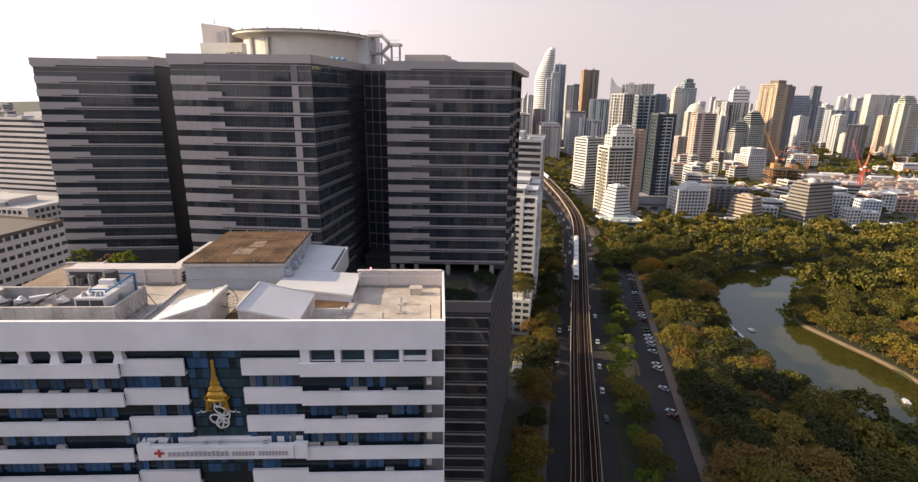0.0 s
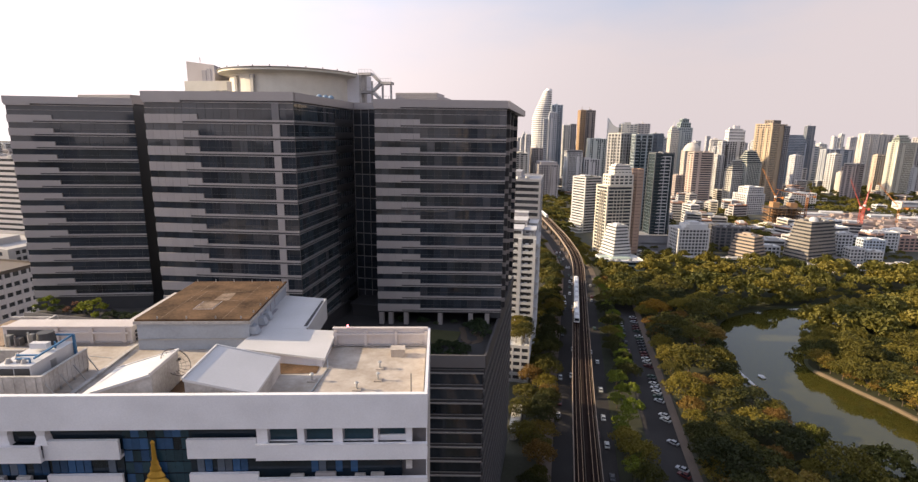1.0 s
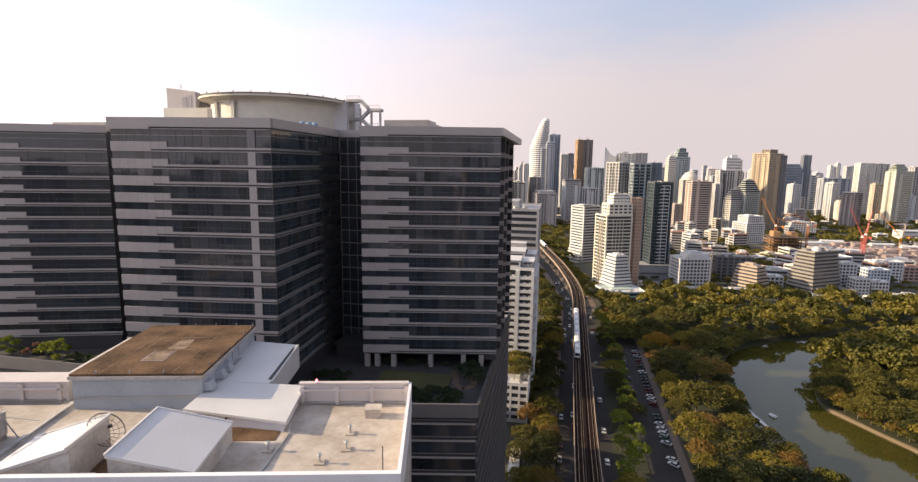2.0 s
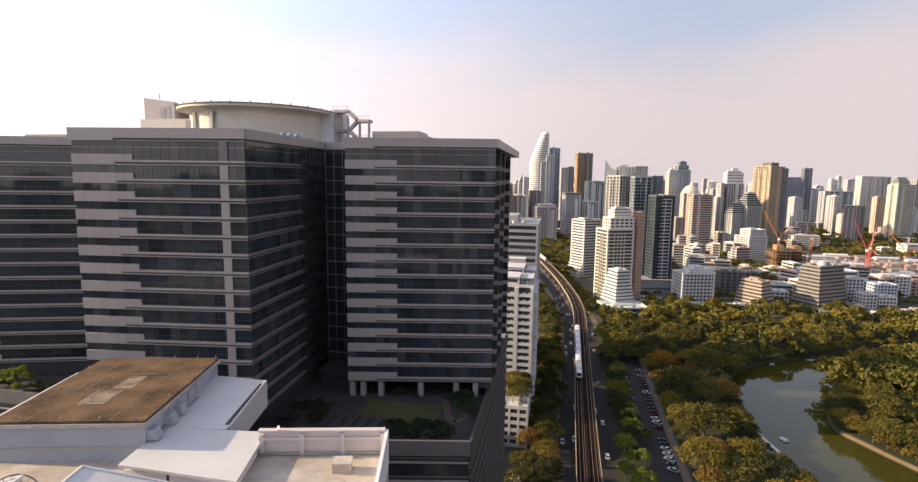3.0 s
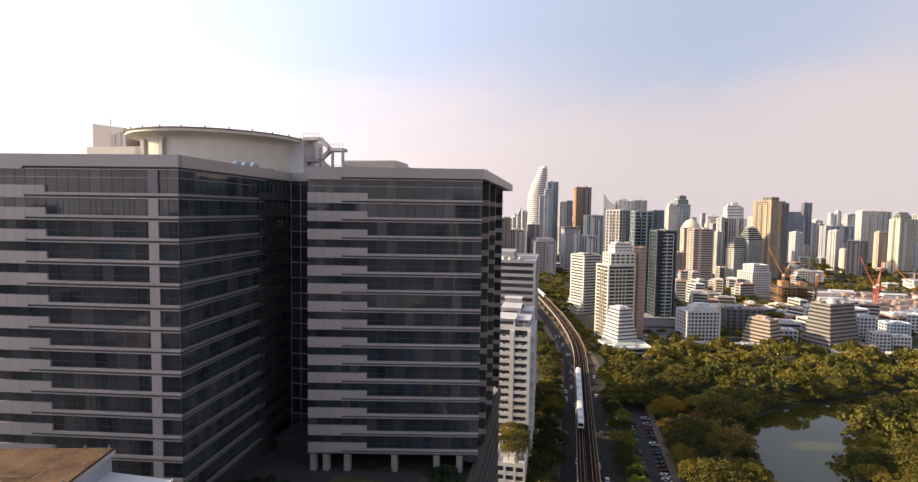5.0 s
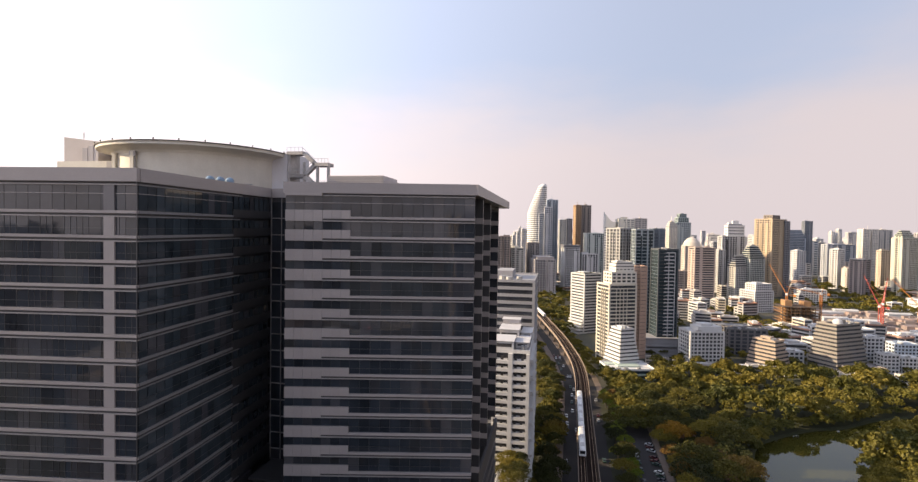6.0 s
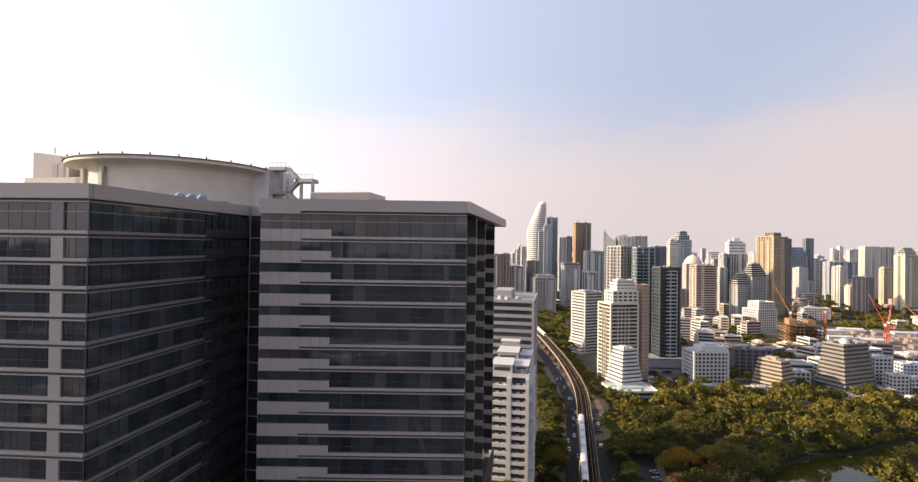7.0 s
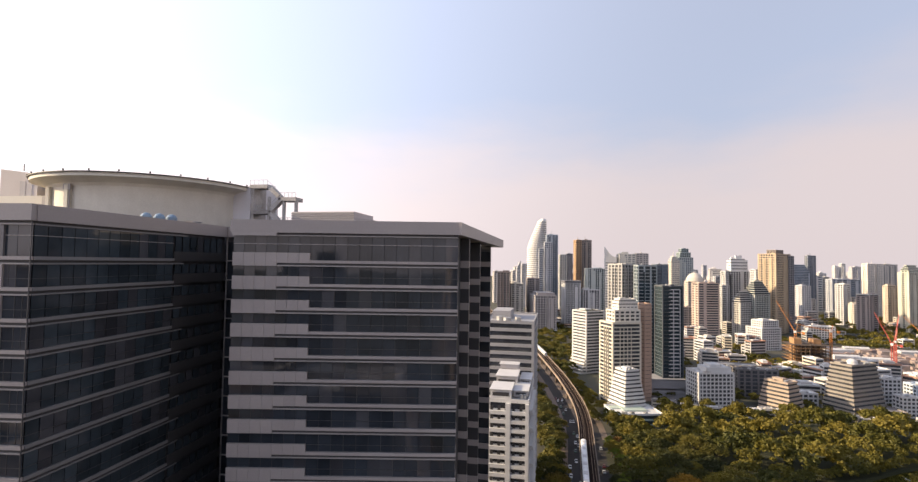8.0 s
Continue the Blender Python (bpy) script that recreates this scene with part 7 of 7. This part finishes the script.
def far_tree(x, y, scale):
    """Adds one crown to the woods too far off to be told apart."""
    me = ntree.choice(FAR_KINDS if y < 520 else FAINT_KINDS)
    n = len(me.vertices)
    v = np.empty(n * 3, dtype=np.float32)
    me.vertices.foreach_get("co", v)
    a = ntree.uniform(0, 2 * math.pi)
    v = v.reshape(-1, 3) @ np.array([[math.cos(a), math.sin(a), 0], [-math.sin(a), math.cos(a), 0], [0, 0, 1]]) * scale + np.array([x, y, 3.2 * scale])
    f = np.empty(len(me.loops), dtype=np.int32)
    me.loops.foreach_get("vertex_index", f)
    FAR_F.append(f.reshape(-1, 4) + sum(len(q) for q in FAR_V))
    FAR_V.append(v)
    FAR_T.append(np.full(n, ntree.random(), dtype=np.float32))


def tree(x, y, scale=1.0, kind=None, label="", z=0.0, flat=1.0, far=False):
    if far:
        return far_tree(x, y, scale)
    cm, tm = kind or ntree.choice(KINDS)
    t = thing("tree", label or "broad green park tree with a dense leafy crown", "tree", pose(x, y, z, 0, 0, ntree.uniform(0, 360)), "trees")
    t.scale = (scale, scale, scale * flat)
    part("trunk", tm, None, t)
    part("crown", cm, None, t, "", (0, 0, 3.6))
    return t


def inside(p, loop):
    x, y, hit = p[0], p[1], False
    for (x0, y0), (x1, y1) in zip(loop, loop[1:] + loop[:1]):
        if (y0 > y) != (y1 > y) and x < (x1 - x0) * (y - y0) / (y1 - y0) + x0:
            hit = not hit
    return hit


def axis_x(y):
    return min(LINE, key=lambda p: abs(p[1] - y))[0]


placed = []


def scatter(n, x0, x1, y0, y1, gap, ok, lo=0.8, hi=1.35, label="", far=False):
    for _ in range(n):
        x, y = ntree.uniform(x0, x1), ntree.uniform(y0, y1)
        if ok(x, y) and all((x - a) ** 2 + (y - b) ** 2 > gap * gap for a, b in placed):
            placed.append((x, y))
            tree(x, y, ntree.uniform(lo, hi), None, label, far=far)


def grove(n, x0, x1, y0, y1, ok, lo, hi, apart=0.8, far=False):
    """Umbrella crowns of very different widths, each keeping its own room."""
    own = []
    for s in sorted((lo + (hi - lo) * ntree.random() ** 1.6 for _ in range(n)), reverse=True):
        x, y, r = ntree.uniform(x0, x1), ntree.uniform(y0, y1), 6.6 * s
        if ok(x, y, r) and all(math.hypot(x - a, y - b) > apart * (r + q) for a, b, q in own) and all(math.hypot(x - a, y - b) > apart * r + 3 for a, b in placed):
            own.append((x, y, r))
            tree(x, y, s, None, "", flat=(1.0 if s < 1.1 else 1.0 - 0.4 * (s - 1.1)) * ntree.uniform(0.85, 1.12), far=far)
    placed.extend((x, y) for x, y, r in own)


dry = lambda x, y: not inside((x, y), LAKE) and x > 60
for x, y in ((63, 324), (62, 314), (70, 326)):          # an open glade before the orange trees
    placed.append((x, y))
for x, y, sc in ((64.5, 337, 1.4), (71, 342, 1.0)):
    tree(x, y, sc, ORANGE_TREE, "park tree with orange-yellow leaves")
    placed.append((x, y))
# the sunlit clump beside the footway
for x, y, sc, fl in ((68, 257, 1.75, 0.72), (82, 254, 1.0, 0.9), (84, 268, 1.05, 0.95), (88, 262, 0.8, 0.85), (66, 236, 1.25, 0.8), (79, 238, 1.05, 0.8), (70, 219, 1.7, 0.72), (85, 224, 1.15, 0.85),
                     (64, 203, 1.2, 0.8), (81, 206, 1.3, 0.85), (91, 236, 0.7, 0.9), (72, 272, 0.8, 0.8)):
    tree(x, y, sc, None, "spreading sunlit umbrella tree beside the lake", flat=fl)
    placed.append((x, y))
for x, y, sc in ((97, 200, 1.1), (89, 210, 0.95), (92, 219, 0.8)):
    b = tree(x, y, sc, None, "round bright green tree on the lake shore")
    b.children[1].data = SHORE_CROWN
    placed.append((x, y))
grove(700, 56, 104, 88, 200, lambda x, y, r: dry((x + 0.7 * r) * 1.1, y * 1.1 - 2), 0.6, 1.7, 0.6)
grove(500, 57, 94, 280, 420, lambda x, y, r: dry(x, y) and dry(x + 0.7 * r, y), 0.6, 1.6, 0.6)
scatter(1600, 74, 460, 350, 484, 12.0, lambda x, y: dry(x, y - 5), 1.0, 1.9, far=True)
grove(600, 98, 200, 88, 186, lambda x, y, r: dry(x, y + 4) and dry(x + 5, y), 0.6, 1.35, 0.55, far=True)
for x, y, sc in ((140, 285, 1.0), (143, 294, 1.15), (148, 304, 1.25), (153, 314, 1.1), (146, 276, 0.9)):
    tree(x, y, sc, None, "broad green tree overhanging the lake", flat=1.1)
    placed.append((x, y))
isle = lambda x, y, r: inside((x, y), ISLE) and inside((x - 0.35 * r, y - 0.35 * r), ISLE)
grove(700, 124, 250, 205, 402, lambda x, y, r: isle(x, y, r) and y - 0.4 * x < 245, 0.8, 1.7, 0.55)
scatter(900, 124, 300, 215, 402, 9.6, lambda x, y: isle(x, y, 5.0) and y - 0.4 * x >= 235, 1.2, 1.9, far=True)
for y in range(92, 350, 11):
    tree(axis_x(y) + 42.6 + ntree.uniform(-1, 1.8), y + ntree.uniform(-3, 3), ntree.uniform(0.7, 1.3), None, "broad park tree leaning over the footway")
# street trees
for y in range(96, 420, 6):
    x = axis_x(y) + 18.2 + ntree.uniform(-3.6, 3.6)
    if 190 < y < 245 or y % 4 == 0:
        tree(x, y + ntree.uniform(-2, 2), ntree.uniform(0.65, 0.95), STREET_TREE, "bright green street tree on the verge between two roads")
    else:
        tree(x, y + ntree.uniform(-2, 2), ntree.uniform(0.7, 1.0), None, "street tree on the verge between two roads")
for y in range(96, 640, 8):
    bend = max(0.0, y - 440) * 0.18
    tree(-3.0 - bend + 0.01 * y * (y < 440) + ntree.uniform(-2, 2), y + ntree.uniform(-2, 2), ntree.uniform(0.7, 1.15), None, "street tree on the footway beside the avenue")
    if y % 16 == 0 and 170 < y < 250:
        tree(-7.0 + ntree.uniform(-2, 1), y + 4, ntree.uniform(0.7, 1.0), None, "street tree on the footway beside the avenue")
    if y > 250:
        tree(-9.5 - bend + ntree.uniform(-2, 2) + 6 * (y > 345), y, ntree.uniform(0.6, 0.95), None, "", far=True)
for y in range(455, 640, 9):
    bend = max(0.0, y - 440) * 0.19
    for o in (36, 45):
        tree(o - bend + ntree.uniform(-3, 3), y, ntree.uniform(0.6, 0.9), None, "", far=True)
for y in range(352, 455, 9):
    for o in (23, 31, 39):
        tree(axis_x(y) + o + ntree.uniform(-2, 2), y + ntree.uniform(-3, 3), ntree.uniform(0.8, 1.2), None, "", far=True)
scatter(500, -60, 80, 455, 800, 9.0, lambda x, y: 10 < x - axis_x(y) < 75 and not (y < 680 and x > 18) and not (y > 870), 0.8, 1.3, far=True)
scatter(300, -60, 12, 345, 700, 8.0, lambda x, y: -42 < x - axis_x(y) < -19 and not (y < 395 and x < -8), 0.7, 1.1, far=True)
scatter(200, 330, 800, 885, 1000, 14, lambda x, y: True, 0.9, 1.4, "", True)
scatter(420, 400, 700, 880, 1350, 13, lambda x, y: x > 0.42 * y + 10, 1.0, 1.6, "", True)
scatter(160, -30, 40, 690, 985, 9, lambda x, y: x - axis_x(y) > 9 and x < 30, 0.9, 1.4, "", True)
scatter(200, 185, 262, 600, 860, 9, lambda x, y: True, 0.8, 1.3, "", True)
scatter(260, 85, 360, 500, 720, 10, lambda x, y: True, 0.6, 1.0, "", True)

for i, (x, y) in enumerate(ISLE):
    if not (y < 279 and x < 192) and i % 2 == 0:
        far_tree(x + (215 - x) * 0.02, y + (310 - y) * 0.02, ntree.uniform(0.6, 1.05))
    elif i % 2:
        d = math.hypot(215 - x, 310 - y)
        far_tree(x + (215 - x) * 2.6 / d, y + (310 - y) * 2.6 / d, ntree.uniform(0.3, 0.55))
    else:
        d = math.hypot(215 - x, 310 - y)
        tree(x + (215 - x) * 3.0 / d, y + (310 - y) * 3.0 / d, ntree.uniform(0.6, 1.0), None, "broad green tree behind the sandy shore")
for i, (x, y) in enumerate(LAKE):
    if (y > 245 and x < 100) or y > 330:
        far_tree(x - 5.0 if x < 100 else x, y + (1.5 if x > 100 else 0), ntree.uniform(0.5, 0.9))
fv, ff = np.concatenate(FAR_V), np.concatenate(FAR_F)
wm = bpy.data.meshes.new("far_woods")
wm.vertices.add(len(fv))
wm.vertices.foreach_set("co", fv.astype(np.float32).ravel())
wm.loops.add(ff.size)
wm.loops.foreach_set("vertex_index", ff.astype(np.int32).ravel())
wm.polygons.add(len(ff))
wm.polygons.foreach_set("loop_start", np.arange(0, ff.size, 4, dtype=np.int32))
wm.attributes.new("tint", "FLOAT", "POINT").data.foreach_set("value", np.concatenate(FAR_T))
wm.materials.append(LEAFHAZED)
wm.update(calc_edges=True)
tagged(new("far_woods", wm), "dense green tree canopy round the lake and between buildings", "trees", kind="stuff")

for x, y, sc in ((-17, 240, 0.7), (-12, 246, 0.75), (-15.5, 252, 0.8), (-11.5, 235.5, 0.65), (-11.3, 241, 0.7), (-11.5, 252, 0.7), (-15, 235, 0.6), (-15, 246, 0.7)):
    tree(x, y, sc, None, "small green tree on a low flat roof", z=17.9)
# planting on the terrace
def shrub(x, y, z, s, label="dark green terrace shrub"):
    b = thing("shrub", label, "shrub", pose(x, y, z, 0, 0, ntree.uniform(0, 360)), "terrace shrubs")
    b.scale = (s, s, s * ntree.uniform(0.8, 1.2))
    part("crown", BUSH, None, b)
    return b


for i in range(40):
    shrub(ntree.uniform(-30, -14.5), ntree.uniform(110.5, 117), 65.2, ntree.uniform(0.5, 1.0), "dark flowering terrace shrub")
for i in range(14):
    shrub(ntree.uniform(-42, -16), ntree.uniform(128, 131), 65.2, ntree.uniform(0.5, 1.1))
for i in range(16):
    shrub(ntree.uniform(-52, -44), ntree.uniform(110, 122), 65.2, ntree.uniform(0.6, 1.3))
shrub(-17.0, 127.0, 65.2, 2.3, "round green terrace tree crown by the columns")
shrub(-15.6, 124.0, 65.2, 1.8, "round green terrace tree crown by the columns")
DULL = crown_mesh("crown", 58, 1.6, 1.7, 9, 300, 0.19, LEAFDULL)
BRIGHT = crown_mesh("crown", 56, 1.6, 2.1, 9, 320, 0.2, LEAFBRIGHT)
RED_BUSH = crown_mesh("crown", 57, 1.4, 2.4, 8, 200, 0.17, LEAFRED)
for x, s, me, lab in ((-131.6, 1.3, DULL, "dull green shrub on the terrace planter"), (-130.5, 2.0, BRIGHT, "bright green bushy shrub on the terrace planter"),
                      (-121.6, 1.6, RED_BUSH, "sparse reddish shrub on the terrace planter"), (-118.3, 1.9, BRIGHT, "bright green bushy shrub on the terrace planter"), (-114.5, 2.0, BRIGHT, "bright green bushy shrub on the terrace planter"),
                      (-110.0, 1.5, DULL, "dull green flowering shrub on the terrace planter"), (-107.6, 1.4, DULL, "dull green flowering shrub on the terrace planter"), (-101.8, 1.5, DULL, "dull green shrub on the terrace planter"),
                      (-96.5, 1.7, DULL, "dull green shrub on the terrace planter"), (-93.5, 1.5, DULL, "dull green shrub on the terrace planter"), (-99.0, 1.4, DULL, "dull green shrub on the terrace planter"), (-104.8, 1.6, DULL, "dull green shrub on the terrace planter"), (-126.5, 1.3, DULL, "dull green shrub on the terrace planter")):
    b = shrub(x, 111.6 + ntree.uniform(0, 1.5), 65.9, s, lab)
    b.children[0].data = me
for i in range(16):
    shrub(-131 + i * 2.5 + ntree.uniform(-1, 1), 113.5, 65.9, ntree.uniform(0.3, 0.7), "low green plant on the terrace planter")
single("terrace_planter", Geo().box(-133.0, 109.4, 65.2, -90, 114.5, 66.2), PAVING, "grey concrete raised planter on the terrace", "planter")
single("terrace_lawn", Geo().box(-37.5, 117.0, 65.21, -21.0, 125.5, 65.35), LAWN, "shaded green terrace lawn", "lawn")
path = [(-21.5, 128.5), (-20, 124), (-19.5, 121), (-17.5, 119), (-15.5, 121), (-16, 124), (-18.5, 126.5)]
g = Geo()
for (x0, y0), (x1, y1) in zip(path, path[1:]):
    g.beam((x0, y0, 65.28), (x1, y1, 65.28), 1.5, 0.12)
single("terrace_path", g, CONCRETE, "pale curving terrace path", "path")
for i in range(7):
    single("planter_bed", Geo().box(-43.5 + i * 2.6, 111.5, 65.2, -42.0 + i * 2.6, 116.8, 65.6), SLOT, "long dark terrace planter bed", "planter", "planter beds")
# ---- cars and lake things ----
CARS = {}


def car(x, y, turn, color, label, cat="car"):
    if color not in CARS:
        m = mat("car_paint_%d" % len(CARS), color, 0.3, 0.1, 0.05)
        sec = [(-2.15, 0.35), (2.15, 0.35), (2.2, 0.75), (1.2, 0.95), (-2.0, 1.0), (-2.2, 0.8)]
        body = Geo()
        for w in (-0.86, 0.86):
            body.v += [(w, a, b) for a, b in sec]
        body.f = [tuple(range(6)), tuple(range(6, 12))[::-1]] + [(i, 6 + i, 6 + (i + 1) % 6, (i + 1) % 6) for i in range(6)]
        cab = Geo()
        cab.add([(-0.8, -1.7, 0.97), (0.8, -1.7, 0.97), (0.8, 1.1, 0.95), (-0.8, 1.1, 0.95), (-0.66, -1.15, 1.45), (0.66, -1.15, 1.45), (0.66, 0.35, 1.47), (-0.66, 0.35, 1.47)],
                [(0, 1, 5, 4), (1, 2, 6, 5), (2, 3, 7, 6), (3, 0, 4, 7)])
        roof = Geo().box(-0.67, -1.17, 1.45, 0.67, 0.37, 1.5)
        wh = Geo().add([(s, 0.32 * math.cos(i * math.pi / 5), 0.32 * math.sin(i * math.pi / 5)) for s in (-0.1, 0.1) for i in range(10)],
                       [tuple(range(10)), tuple(range(10, 20))[::-1]] + [(i, 10 + i, 10 + (i + 1) % 10, (i + 1) % 10) for i in range(10)])
        CARS[color] = (body.data("body", m), cab.data("glasshouse", TRAINDARK), roof.data("roof", m), wh.data("wheel", SLOT))
    b, c, r, w = CARS[color]
    t = thing("car", label, cat, pose(x, y, 0.05, 0, 0, turn), "cars")
    part("body", b, None, t)
    part("glasshouse", c, None, t)
    part("roof", r, None, t)
    for sx in (-0.82, 0.82):
        for sy in (-1.35, 1.35):
            part("wheel", w, None, t, "", (sx, sy, 0.32))


COLS = [((0.6, 0.6, 0.6), "white"), ((0.45, 0.46, 0.48), "silver"), ((0.05, 0.05, 0.06), "black"), ((0.11, 0.02, 0.02), "dark red"), ((0.62, 0.62, 0.6), "pale grey"), ((0.04, 0.08, 0.06), "dark green")]
rc = random.Random(5)


for y in range(150, 345, 4):
    if rc.random() < (0.8 if y > 225 else 0.2):
        c, n = rc.choice(COLS)
        car(axis_x(y) + 33.6, y + rc.uniform(-0.5, 0.5), rc.uniform(48, 62), c, n + " car parked at a slant beside the park")
for y in range(255, 335, 4):
    if rc.random() < 0.5:
        c, n = rc.choice(COLS)
        car(axis_x(y) + 25.6, y, rc.uniform(-5, 5), c, n + " car parked on the service road")
for y in range(150, 520, 9):
    for o in (-9.4, -6.2, -4.0, 5.4, 9.0):
        if rc.random() < 0.2:
            c, n = rc.choice(COLS)
            car(axis_x(y) + o + rc.uniform(-0.4, 0.4), y + rc.uniform(-3, 3), 0 if o > 0 else 180, c, n + " car on the avenue below the viaduct")
pier = thing("jetty", "pale floating jetty on the lake", "jetty", pose(95.4, 260, -1, 0, 0, 100))
part("deck", Geo().box(-9, -0.8, 0.25, 9, 0.8, 0.5), SHEET, pier)
for i in range(6):
    part("float", Geo().box(-8.6 + i * 3.2, -0.9, -0.25, -7.0 + i * 3.2, 0.9, 0.24), SLOT, pier)
for x, y, a in ((103.5, 264.3, 20), (142, 207, -10)):
    bt = thing("boat", "small white pedal boat on the lake", "boat", pose(x, y, -1.05, 0, 0, a))
    part("hull", Geo().prism([(-1.0, -1.6), (1.0, -1.6), (1.0, 1.0), (0, 2.0), (-1.0, 1.0)], 0, 0.6, [(-1.2, -1.8), (1.2, -1.8), (1.2, 1.2), (0, 2.4), (-1.2, 1.2)]), SHEET, bt)
    part("seat", Geo().box(-0.8, -1.2, 0.6, 0.8, -0.4, 1.1), SHEET, bt)
for x, y in ((84, 296), (88, 330), (72, 345), (96, 372)):
    k = thing("park_pavilion", "park pavilion with a reddish hipped roof among trees", "pavilion", (x, y, 0))
    part("walls", Geo().box(-4, -3, 0, 4, 3, 3.2), OLDWHITE, k)
    part("roof", Geo().prism([(-5.5, -4.5), (5.5, -4.5), (5.5, 4.5), (-5.5, 4.5)], 3.2, 5.8, [(-1.5, -0.2), (1.5, -0.2), (1.5, 0.2), (-1.5, 0.2)]), paint((0.4, 0.22, 0.15)), k)
